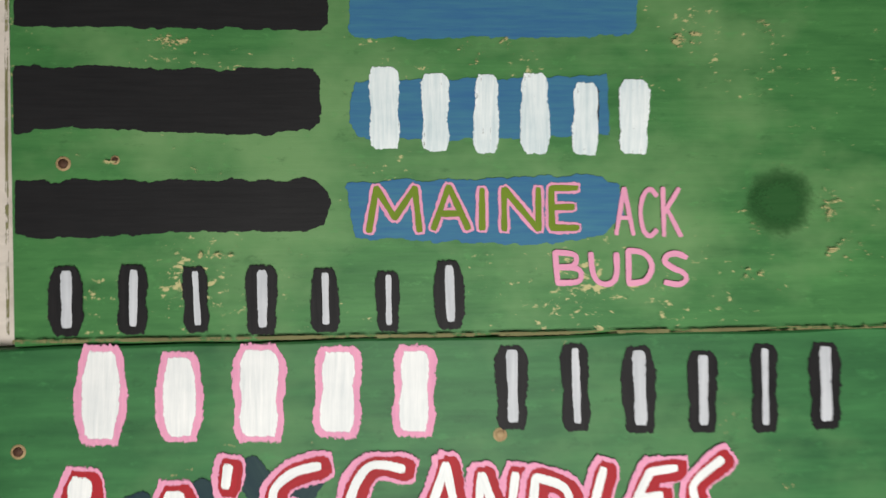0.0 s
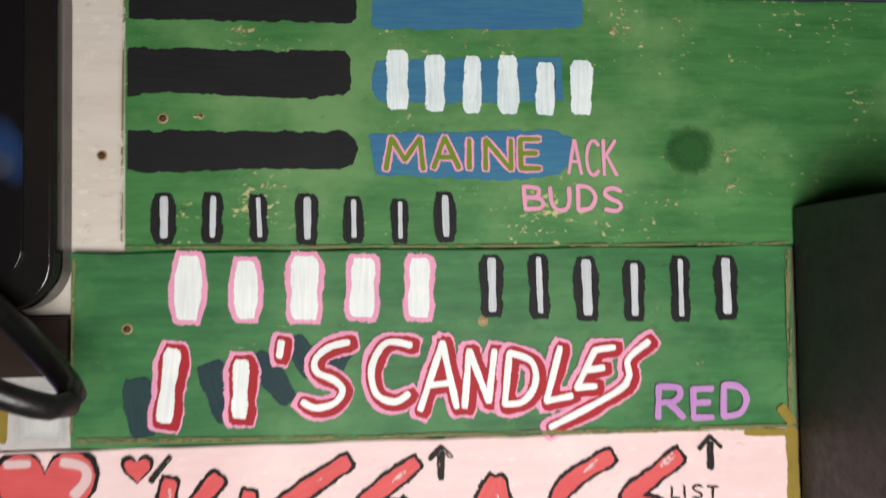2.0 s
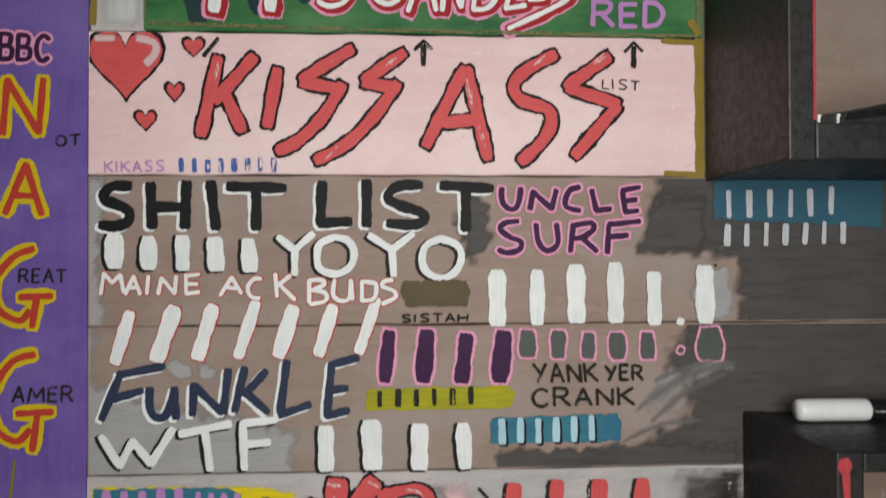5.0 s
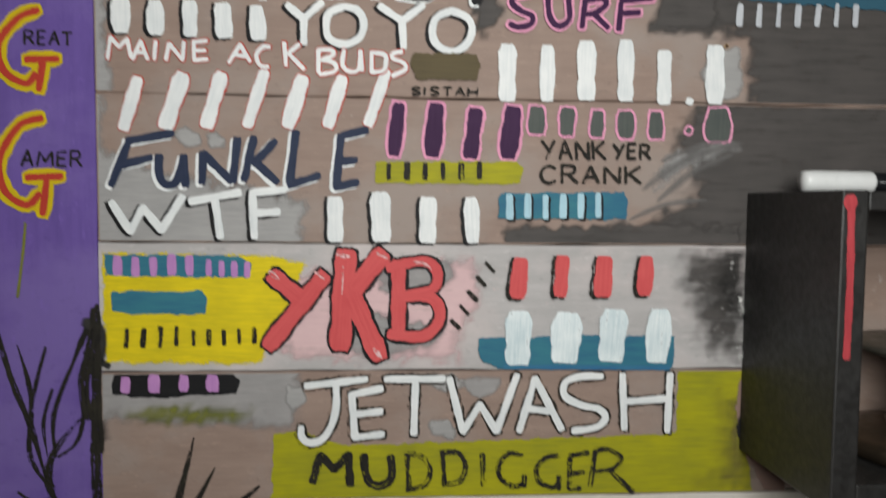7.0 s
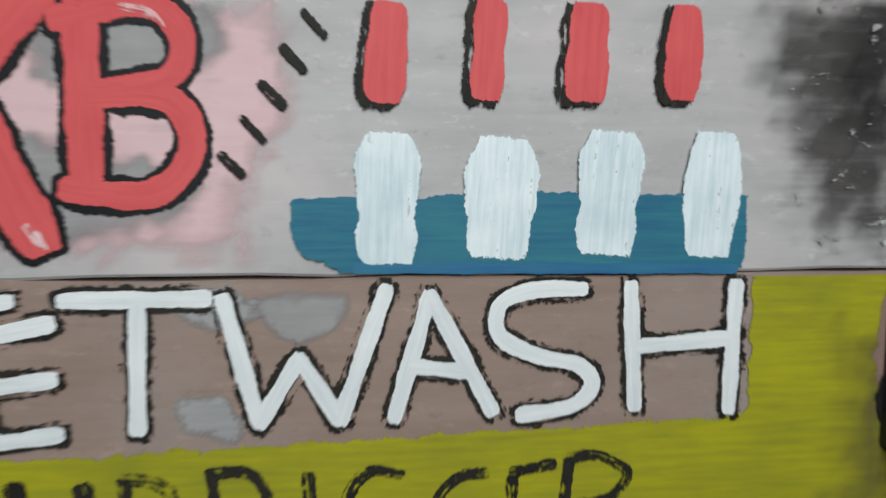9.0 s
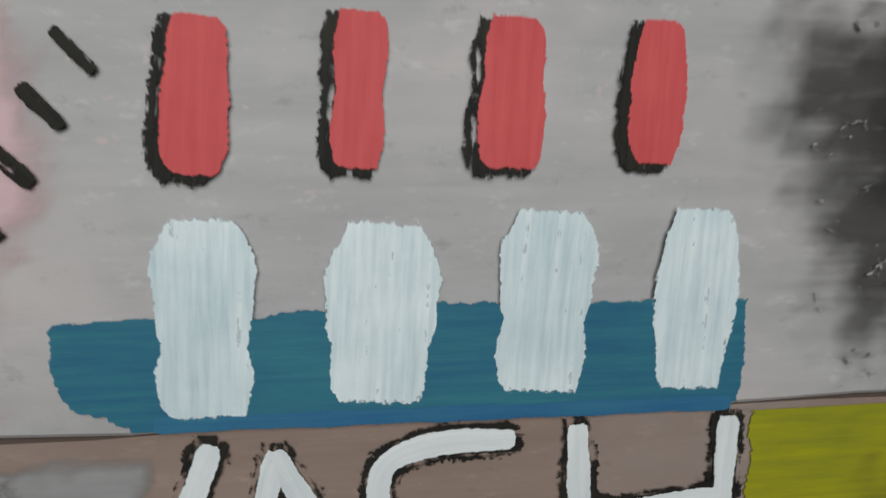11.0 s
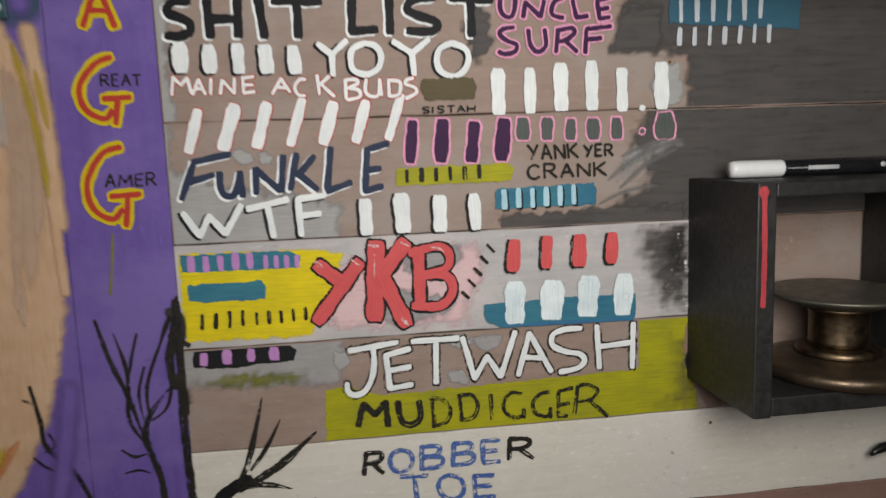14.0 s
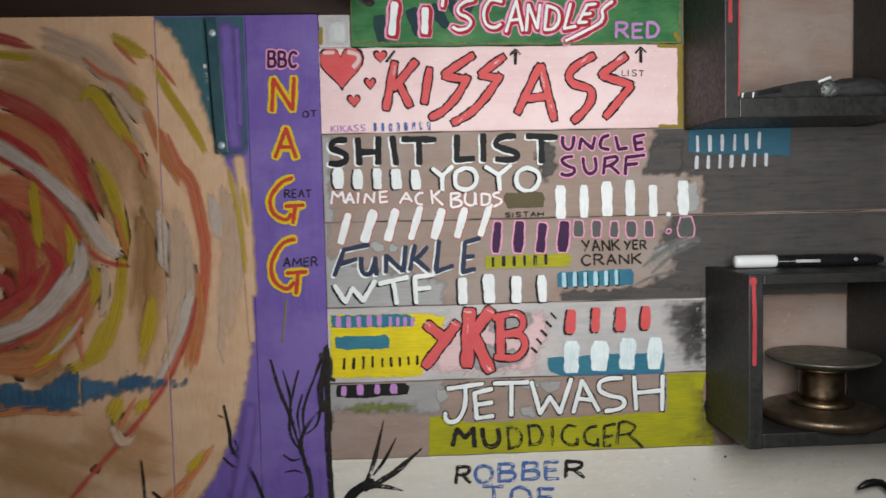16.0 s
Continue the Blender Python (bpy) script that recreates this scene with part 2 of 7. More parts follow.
M = {
    "white": paint("white_paint", (0.80, 0.81, 0.80), (0.63, 0.66, 0.665), 0.42, fray=0.55, relief=0.3),
    "white_dry": paint("white_dry_brush", (0.80, 0.85, 0.85), (0.52, 0.62, 0.65), 0.4, fray=0.6, dry=0.33, relief=0.35),
    "flake": paint("bare_wood_flakes", (0.46, 0.42, 0.20), (0.38, 0.34, 0.16), 0.6, fray=0.9, cut=0.1, soft=0.2, speck=0.572, fine=500.0),
    "chip": paint("chipped_pale_paint", (0.70, 0.70, 0.67), (0.55, 0.55, 0.52), 0.5, fray=0.9, cut=0.2, soft=0.1, speck=0.55, fine=500.0),
    "worn": paint("worn_wood_edge", (0.20, 0.20, 0.09), (0.14, 0.13, 0.06), 0.6, fray=1.1, cut=0.35, dry=0.44),
    "fleck": paint("grey_fleck_paint", (0.36, 0.35, 0.34), (0.28, 0.27, 0.26), 0.5, fray=0.9, cut=0.2, soft=0.2, speck=0.592, fine=500.0),
    "haze": wash("soft_white_smear", (0.64, 0.65, 0.64), (0.50, 0.51, 0.50), 0.9),
    "chalk": paint("pale_grey_paint", (0.55, 0.57, 0.60), (0.42, 0.44, 0.47), 0.5, fray=0.7),
    "black": paint("black_paint", (0.010, 0.010, 0.011), (0.018, 0.017, 0.018), 0.45, fray=0.8),
    "black_dry": paint("black_dry_brush", (0.012, 0.011, 0.011), (0.03, 0.027, 0.02), 0.5, fray=1.2, dry=0.385),
    "black_broken": paint("broken_black_brush", (0.012, 0.011, 0.011), (0.03, 0.027, 0.02), 0.5, fray=1.3, dry=0.435),
    "block": paint("black_block_paint", (0.012, 0.012, 0.013), (0.017, 0.017, 0.018), 0.45, fray=0.55),
    "red": paint("coral_red_paint", (0.62, 0.105, 0.105), (0.54, 0.075, 0.08), 0.42, fray=0.55),
    "drip_red": paint("dull_red_paint", (0.42, 0.058, 0.068), (0.30, 0.036, 0.044), 0.45, fray=0.6),
    "crimson": paint("crimson_paint", (0.36, 0.022, 0.03), (0.28, 0.02, 0.025), 0.45, fray=0.6),
    "pink": paint("pink_paint", (0.74, 0.33, 0.47), (0.62, 0.26, 0.40), 0.5, fray=0.7),
    "blush": wash("blush_paint", (0.72, 0.51, 0.51), (0.64, 0.44, 0.45), 0.95),
    "lilac": paint("lilac_paint", (0.50, 0.25, 0.52), (0.40, 0.19, 0.44), 0.5, fray=0.8),
    "plum": paint("dark_plum_paint", (0.035, 0.010, 0.045), (0.05, 0.018, 0.06), 0.45, fray=0.7),
    "navy": paint("navy_paint", (0.022, 0.03, 0.062), (0.035, 0.045, 0.08), 0.45, fray=0.7),
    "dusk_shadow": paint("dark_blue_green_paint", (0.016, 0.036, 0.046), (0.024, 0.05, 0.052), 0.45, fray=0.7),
    "slate": paint("slate_grey_paint", (0.075, 0.085, 0.08), (0.10, 0.11, 0.10), 0.5, fray=0.7),
    "blue": paint("blue_paint", (0.034, 0.125, 0.265), (0.05, 0.18, 0.27), 0.45, fray=0.6),
    "ink": paint("ink_blue_paint", (0.05, 0.10, 0.32), (0.08, 0.15, 0.38), 0.5, fray=1.0, dry=0.425),
    "teal": paint("teal_paint", (0.048, 0.190, 0.235), (0.032, 0.125, 0.215), 0.45, fray=0.7),
    "dim_blue": paint("muted_blue_paint", (0.042, 0.115, 0.165), (0.035, 0.095, 0.14), 0.45, fray=0.7),
    "gleam": paint("pale_gleam_paint", (0.74, 0.52, 0.52), (0.66, 0.36, 0.36), 0.42, fray=0.9, cut=0.3, soft=0.4, dry=0.47),
    "sky": paint("pale_blue_paint", (0.42, 0.62, 0.70), (0.34, 0.52, 0.60), 0.45, fray=0.6),
    "yellow": paint("yellow_paint", (0.74, 0.58, 0.012), (0.50, 0.41, 0.015), 0.45, fray=1.0),
    "olive": paint("olive_yellow_paint", (0.38, 0.355, 0.012), (0.25, 0.25, 0.020), 0.45, fray=0.9),
    "moss": wash("dull_moss_paint", (0.23, 0.235, 0.03), (0.13, 0.14, 0.035), 0.9),
    "leaf": paint("leaf_green_paint", (0.16, 0.24, 0.02), (0.13, 0.2, 0.02), 0.5, fray=0.6),
    "grey": paint("grey_paint", (0.30, 0.295, 0.29), (0.38, 0.37, 0.362), 0.5, fray=0.6, cut=0.1, soft=0.7),
    "warm_grey": wash("warm_grey_paint", (0.36, 0.345, 0.34), (0.28, 0.27, 0.265), 0.95),
    "charcoal": wash("charcoal_paint", (0.068, 0.063, 0.060), (0.088, 0.080, 0.076), 0.985),
    "soot": wash("sooty_paint", (0.018, 0.018, 0.017), (0.045, 0.042, 0.040), 0.9),
    "smoke": wash("grey_smear", (0.24, 0.23, 0.225), (0.17, 0.163, 0.158), 0.6),
    "umber": wash("umber_wash", (0.13, 0.105, 0.055), (0.16, 0.13, 0.04), 0.85),
    "bronze": paint("bronze_smear", (0.075, 0.055, 0.022), (0.10, 0.075, 0.03), 0.35, fray=0.7),
    "forest": paint("dark_green_paint", (0.020, 0.085, 0.022), (0.028, 0.10, 0.028), 0.5, fray=0.7, cut=0.0, soft=0.9),
    "taupe": paint("taupe_paint", (0.25, 0.165, 0.135), (0.21, 0.14, 0.115), 0.5, fray=0.8),
    "mustard": paint("mustard_edge_paint", (0.26, 0.19, 0.035), (0.20, 0.14, 0.03), 0.5, fray=1.0),
    "peach": paint("peach_paint", (0.60, 0.41, 0.27), (0.50, 0.31, 0.18), 0.5, fray=0.4, upright=True, cut=0.0, soft=0.9),
    "orange": wash("orange_paint", (0.58, 0.19, 0.07), (0.56, 0.26, 0.11), 0.75),
    "coral": wash("coral_orange_paint", (0.60, 0.13, 0.07), (0.58, 0.21, 0.10), 0.75),
    "pale_peach": wash("pale_peach_paint", (0.62, 0.45, 0.33), (0.58, 0.40, 0.28), 0.82),
    "tan": wash("tan_brown_wash", (0.43, 0.215, 0.085), (0.50, 0.30, 0.14), 0.5),
    "scarlet": wash("scarlet_paint", (0.48, 0.035, 0.05), (0.46, 0.10, 0.07), 0.75),
    "gold": wash("gold_paint", (0.58, 0.42, 0.015), (0.52, 0.36, 0.05), 0.7),
    "cream": wash("cream_paint", (0.64, 0.55, 0.49), (0.58, 0.46, 0.39), 0.8),
    "cloud": paint("storm_blue_paint", (0.065, 0.14, 0.22), (0.03, 0.07, 0.13), 0.5, fray=0.55, cut=0.0, soft=1.0, dry=0.0, upright=True),
    "violet": paint("violet_paint", (0.17, 0.11, 0.36), (0.13, 0.085, 0.30), 0.5, fray=0.32, cut=0.0, soft=1.0, dry=0.0, upright=True),
    "pine": paint("pine_teal_paint", (0.034, 0.095, 0.105), (0.06, 0.12, 0.15), 0.5, fray=0.32, cut=0.0, soft=1.0, dry=0.0, upright=True),
    "letter_yellow": paint("letter_yellow_paint", (0.62, 0.46, 0.012), (0.52, 0.38, 0.012), 0.45, fray=0.6),
    "letter_red": paint("letter_red_paint", (0.46, 0.055, 0.03), (0.40, 0.04, 0.03), 0.45, fray=0.6),
}
BOARD = {
    "green": board_paint("green_board_paint", (0.066, 0.215, 0.062), (0.026, 0.118, 0.032), (0.128, 0.262, 0.098), 0.45, (0.46, 0.42, 0.20), 0.66),
    "deep_green": board_paint("deep_green_board_paint", (0.042, 0.172, 0.054), (0.018, 0.092, 0.030), (0.080, 0.205, 0.074), 0.45, (0.34, 0.28, 0.13), 0.70),
    "pink": board_paint("pink_board_paint", (0.76, 0.56, 0.56), (0.70, 0.49, 0.49), (0.78, 0.60, 0.59), 0.48, (0.50, 0.38, 0.30), 0.735),
    "taupe": board_paint("taupe_board_paint", (0.315, 0.230, 0.188), (0.245, 0.175, 0.143), (0.305, 0.248, 0.217), 0.5, (0.36, 0.30, 0.27), 0.70),
    "warm": board_paint("grey_board_paint", (0.465, 0.442, 0.435), (0.375, 0.36, 0.352), (0.53, 0.478, 0.466), 0.5, (0.52, 0.44, 0.43), 0.70),
    "white": board_paint("off_white_board_paint", (0.66, 0.62, 0.55), (0.58, 0.54, 0.47), (0.62, 0.59, 0.54), 0.5, (0.34, 0.28, 0.22), 0.725),
    "cream": board_paint("cream_panel_paint", (0.64, 0.58, 0.52), (0.56, 0.50, 0.44), None, 0.55),
    "rose": board_paint("rose_brown_board_paint", (0.28, 0.17, 0.14), (0.22, 0.13, 0.105), None, 0.5),
    "purple": board_paint("purple_board_paint", (0.150, 0.092, 0.345), (0.115, 0.070, 0.275), (0.170, 0.115, 0.350), 0.5, upright=True),
    "dusk": board_paint("dusky_violet_board_paint", (0.12, 0.105, 0.20), (0.09, 0.08, 0.15), None, 0.5),
    "peach": board_paint("peach_plank_paint", (0.58, 0.39, 0.25), (0.48, 0.29, 0.17), (0.56, 0.34, 0.20), 0.5, upright=True, broad_scale=9.0),
    "dark": board_paint("dark_brown_board_stain", (0.035, 0.020, 0.015), (0.022, 0.013, 0.010), None, 0.4),
    "wall": board_paint("wall_paint", (0.40, 0.36, 0.32), (0.34, 0.30, 0.27), None, 0.7),
}
BOX_BLACK = plain("black_box_paint", (0.012, 0.0115, 0.011), 0.5, 0.0, (0.02, 0.019, 0.018), 70.0, 0.2)
RUBBER = plain("black_rubber", (0.009, 0.009, 0.009), 0.35, 0.0, None, 90.0, 0.1)
CAP_WHITE = plain("white_plastic", (0.74, 0.75, 0.74), 0.35, 0.0, (0.68, 0.69, 0.68), 90.0, 0.03)
MARKER_BLACK = plain("marker_black_plastic", (0.012, 0.012, 0.014), 0.3, 0.0, None, 90.0, 0.03)
LABEL_GREY = plain("pale_print", (0.5, 0.5, 0.5), 0.5)
BRASS = plain("aged_brass", (0.20, 0.140, 0.085), 0.42, 1.0, (0.11, 0.085, 0.055), 45.0, 0.1)
PATINA_BROWN = plain("brown_patina_brass", (0.16, 0.115, 0.075), 0.42, 0.85, (0.09, 0.07, 0.05), 40.0, 0.12)
PATINA = plain("dull_patina_brass", (0.17, 0.155, 0.12), 0.5, 0.7, (0.12, 0.115, 0.095), 40.0, 0.1)
PEWTER = plain("tarnished_pewter", (0.17, 0.18, 0.17), 0.45, 0.5, (0.10, 0.11, 0.10), 220.0, 0.3)
POUCH = plain("dark_cloth", (0.022, 0.020, 0.021), 0.8, 0.0, (0.035, 0.031, 0.031), 160.0, 0.4)
STEEL = plain("zinc_screw", (0.55, 0.56, 0.57), 0.35, 1.0, (0.4, 0.4, 0.4), 300.0, 0.1)
TEAL_METAL = plain("teal_painted_metal", (0.022, 0.060, 0.075), 0.4, 0.0, (0.035, 0.085, 0.10), 60.0, 0.15)
SCREW = plain("dull_zinc_screw", (0.42, 0.50, 0.52), 0.4, 0.25, (0.30, 0.36, 0.38), 300.0, 0.1)
RUST = plain("rusty_nail", (0.09, 0.04, 0.022), 0.7, 0.3, (0.05, 0.025, 0.015), 400.0, 0.3)
WOOD = plain("bare_wood", (0.42, 0.30, 0.15), 0.7, 0.0, (0.3, 0.2, 0.1), 300.0, 0.3)
CABINET_BLACK = plain("gloss_black_casing", (0.010, 0.009, 0.009), 0.15, 0.0, (0.014, 0.012, 0.011), 20.0, 0.02)


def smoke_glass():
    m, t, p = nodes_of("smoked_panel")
    # the blurred blue and tan reflections are painted into the base colour
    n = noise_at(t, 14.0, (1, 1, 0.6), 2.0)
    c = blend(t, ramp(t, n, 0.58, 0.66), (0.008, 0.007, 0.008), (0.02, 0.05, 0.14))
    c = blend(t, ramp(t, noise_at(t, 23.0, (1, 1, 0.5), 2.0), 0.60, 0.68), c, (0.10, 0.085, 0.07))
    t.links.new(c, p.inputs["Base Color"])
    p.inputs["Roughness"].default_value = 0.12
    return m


SMOKED = smoke_glass()


# ---------------------------------------------------------------- mesh helpers
def part(name, bm, material, parent=None, label=""):
    root = parent
    while root is not None and root.parent is not None:
        root = root.parent
    if root is not None and "face" in root.keys():
        bmesh.ops.translate(bm, verts=bm.verts, vec=-root.location)
    me = bpy.data.meshes.new(name)
    bm.to_mesh(me)
    bm.free()
    me.materials.append(material)
    ob = new(name, me)
    ob.parent = parent
    return tagged(ob, label)


def thing(name, label, category, at=(0, 0, 0), group="", kind=""):
    ob = new(name)
    ob.empty_display_size = 0.02
    ob.location = at
    return tagged(ob, label, category, group, kind)


def block(x0, x1, y0, y1, z0, z1, bevel=0.0, bm=None):
    own = bm is None
    bm = bm or bmesh.new()
    made = bmesh.ops.create_cube(bm, size=1.0)["verts"]
    for v in made:
        v.co = Vector(((x0 + x1) / 2 + v.co.x * (x1 - x0), (y0 + y1) / 2 + v.co.y * (y1 - y0), (z0 + z1) / 2 + v.co.z * (z1 - z0)))
    if bevel:
        edges = [e for e in bm.edges if e.verts[0] in made and e.verts[1] in made]
        bmesh.ops.bevel(bm, geom=edges, offset=bevel, segments=2, affect="EDGES", profile=0.6)
    return bm


def worn_plank(x0, x1, z0, z1, front, thick, seed, bevel=0.0012, rag=0.0006):
    """A plank whose long edges waver a little, with eased arrises."""
    rnd = random.Random(seed)
    bm = bmesh.new()
    long_x = (x1 - x0) > (z1 - z0)
    n = max(6, int(max(x1 - x0, z1 - z0) / 0.02))
    rows = []
    for k in range(n + 1):
        f = k / n
        a, b = rnd.uniform(-rag, rag), rnd.uniform(-rag, rag)
        ring = []
        for dy, cut in ((front + thick, 0), (front + bevel, 0), (front, bevel)):
            ring.append((dy, cut + a))
        other = [(front, bevel - b), (front + bevel, -b), (front + thick, -b)]
        pts = []
        for dy, c in ring:
            pts.append((x0 + f * (x1 - x0), dy, z0 + c) if long_x else (x0 + c, dy, z0 + f * (z1 - z0)))
        for dy, c in other:
            pts.append((x0 + f * (x1 - x0), dy, z1 - c) if long_x else (x1 - c, dy, z0 + f * (z1 - z0)))
        rows.append([bm.verts.new(p) for p in pts])
    for a, b in zip(rows, rows[1:]):
        for k in range(6):
            bm.faces.new((a[k], a[(k + 1) % 6], b[(k + 1) % 6], b[k]))
    bm.faces.new(rows[0])
    bm.faces.new(rows[-1])
    bmesh.ops.recalc_face_normals(bm, faces=bm.faces)
    return bm


def lathe(profile, cx, cy, cz, n=48, axis="z"):
    bm = bmesh.new()
    rings = []
    for r, h in profile:
        ring = []
        for k in range(n):
            a = 2 * math.pi * k / n
            c, s = max(r, 1e-5) * math.cos(a), max(r, 1e-5) * math.sin(a)
            ring.append(bm.verts.new((cx + c, cy + s, cz + h) if axis == "z" else (cx + h, cy + c, cz + s) if axis == "x" else (cx + c, cy + h, cz + s)))
        rings.append(ring)
    for a, b in zip(rings, rings[1:]):
        for k in range(n):
            f = bm.faces.new((a[k], a[(k + 1) % n], b[(k + 1) % n], b[k]))
            f.smooth = True
    bm.faces.new(rings[0])
    bm.faces.new(rings[-1])
    bmesh.ops.recalc_face_normals(bm, faces=bm.faces)
    return bm


def smooth_line(pts, step):
    """Points along a curve through pts, about step apart."""
    pts = [Vector(p) for p in pts]
    out = []
    for k in range(len(pts) - 1):
        a, b = pts[max(k - 1, 0)], pts[k]
        c, d = pts[k + 1], pts[min(k + 2, len(pts) - 1)]
        n = max(2, int((c - b).length / step))
        for i in range(n):
            t = i / n
            out.append(0.5 * (2 * b + (c - a) * t + (2 * a - 5 * b + 4 * c - d) * t * t + (3 * b - a - 3 * c + d) * t**3))
    out.append(pts[-1])
    return out


def tube(pts, radii, n=14):
    line = smooth_line(pts, 0.006)
    bm = bmesh.new()
    rings = []
    for k, p in enumerate(line):
        d = (line[min(k + 1, len(line) - 1)] - line[max(k - 1, 0)]).normalized()
        u = d.cross(Vector((0, 1, 0.01))).normalized()
        v = d.cross(u)
        f = k / (len(line) - 1)
        r = radii[0] + (radii[1] - radii[0]) * f
        r *= min(1.0, 0.35 + 4 * min(f, 1 - f) * len(line) / 12)
        rings.append([bm.verts.new(p + r * (math.cos(2 * math.pi * j / n) * u + math.sin(2 * math.pi * j / n) * v)) for j in range(n)])
    for a, b in zip(rings, rings[1:]):
        for j in range(n):
            bm.faces.new((a[j], a[(j + 1) % n], b[(j + 1) % n], b[j])).smooth = True
    bm.faces.new(rings[0])
    bm.faces.new(rings[-1])
    bmesh.ops.recalc_face_normals(bm, faces=bm.faces)
    return bm


# ---------------------------------------------------------------- paint laid on the boards
LAYER = {}
STEP = 0.00006


def lift_on(board):
    """The height of the next coat of paint on this board: each coat lies on the one before."""
    LAYER[board.name] = LAYER.get(board.name, 0) + 1
    return board["face"] - 0.00025 - STEP * LAYER[board.name]


def ribbon(bm, edge, line, width, y, rnd, taper=(0.75, 0.7), wobble=0.05, feather=0.0, tail=0.45):
    """One brush stroke along line (x, z), crowned in the middle; 'edge' runs from 0 at its rim to 1 inside."""
    n = len(line)
    if n < 2:
        return
    along, across = bm.verts.layers.float["along"], bm.verts.layers.float["across"]
    lane = rnd.uniform(0, 3)
    ds = [0.0]
    for a, b in zip(line, line[1:]):
        ds.append(ds[-1] + (b - a).length)
    total = ds[-1] or 1e-6
    rim = max(min(0.0022, width * 0.22), width * feather)
    cols = (-1.0, -1.0 + 2 * rim / width, 0.0, 1.0 - 2 * rim / width, 1.0)
    prev = None
    drift = rnd.uniform(0, 9)
    for k in range(n):
        d = line[min(k + 1, n - 1)] - line[max(k - 1, 0)]
        if d.length < 1e-9:
            d = Vector((1, 0))
        d.normalize()
        side = Vector((-d.y, d.x))
        near = min(ds[k], total - ds[k])
        cap = min(1.0, near / max(rim, 1e-6))
        f = (taper[0] if ds[k] < total / 2 else taper[1])
        half = width / 2 * (f + (1 - f) * min(1.0, near / max(1e-6, min(width * tail, total * 0.45))))
        half *= 1 + wobble * (1.5 * math.sin(drift + ds[k] * 240) + 0.7 * math.sin(2 * drift + ds[k] * 610)) + rnd.uniform(-wobble, wobble) * 0.25
        row = []
        for c in cols:
            p = line[k] + side * (c * half)
            inside = 0.0 if abs(c) == 1.0 else cap
            v = bm.verts.new((p.x, y - 0.00004 * inside * (1.0 if c == 0 else 0.7), p.y))
            v[edge], v[along], v[across] = inside, ds[k] + lane, c * half + lane * 1.7
            row.append(v)
        if prev:
            for j in range(4):
                bm.faces.new((prev[j], row[j], row[j + 1], prev[j + 1])).smooth = True
        prev = row


def resample(pts, smooth, step=0.0016):
    pts = [Vector(p) for p in pts]
    if smooth and len(pts) > 2:
        line = smooth_line(pts, step)
        return [Vector((p.x, p.y)) for p in line]
    out = []
    for a, b in zip(pts, pts[1:]):
        n = max(2, int((b - a).length / step))
        out += [a + (b - a) * (k / n) for k in range(n)]
    return out + [pts[-1]]


def paint_mesh():
    bm = bmesh.new()
    edge = bm.verts.layers.float.new("edge")
    bm.verts.layers.float.new("along")
    bm.verts.layers.float.new("across")
    return bm, bm.verts.layers.float["edge"]


def coat(name, strokes, material, board, parent=None, label="", seed=0, grow=0.0, shift=(0, 0), y=None, feather=0.0, within=None, taper=(0.75, 0.7), tail=0.45):
    """Brush strokes of one colour as one mesh on a board; strokes are (points, width, smooth)."""
    rnd = random.Random(seed)
    y = lift_on(board) if y is None else y
    bm, edge = paint_mesh()
    bit = 0
    for pts, width, smooth in strokes:
        pts = [Vector(p) + Vector(shift) for p in pts]
        w = width + grow
        if smooth:
            runs = [pts]
        else:
            runs = [[a, b] for a, b in zip(pts, pts[1:])]
        for run in runs:
            first, last = (run[1] - run[0]).normalized(), (run[-1] - run[-2]).normalized()
            reach = min(width * 0.32, 0.006) + grow * 0.5
            run = [run[0] - first * reach] + run[1:-1] + [run[-1] + last * reach]
            bit += 1
            ribbon(bm, edge, resample(run, smooth, max(0.0008, w * 0.18)), w, y - 0.000005 * (bit % 7), rnd, taper, feather=feather, tail=tail)
    if within:
        for edge_x, way in ((within[0], -1), (within[1], 1)):
            bmesh.ops.bisect_plane(bm, geom=bm.verts[:] + bm.edges[:] + bm.faces[:], plane_co=(edge_x, 0, 0), plane_no=(way, 0, 0), clear_outer=True)
        for edge_z, way in ((-0.339, -1), (0.3125, 1)):
            bmesh.ops.bisect_plane(bm, geom=bm.verts[:] + bm.edges[:] + bm.faces[:], plane_co=(0, 0, edge_z), plane_no=(0, 0, way), clear_outer=True)
        if not bm.faces:
            bm.free()
            return None
    return part(name, bm, M[material], parent or board, label)


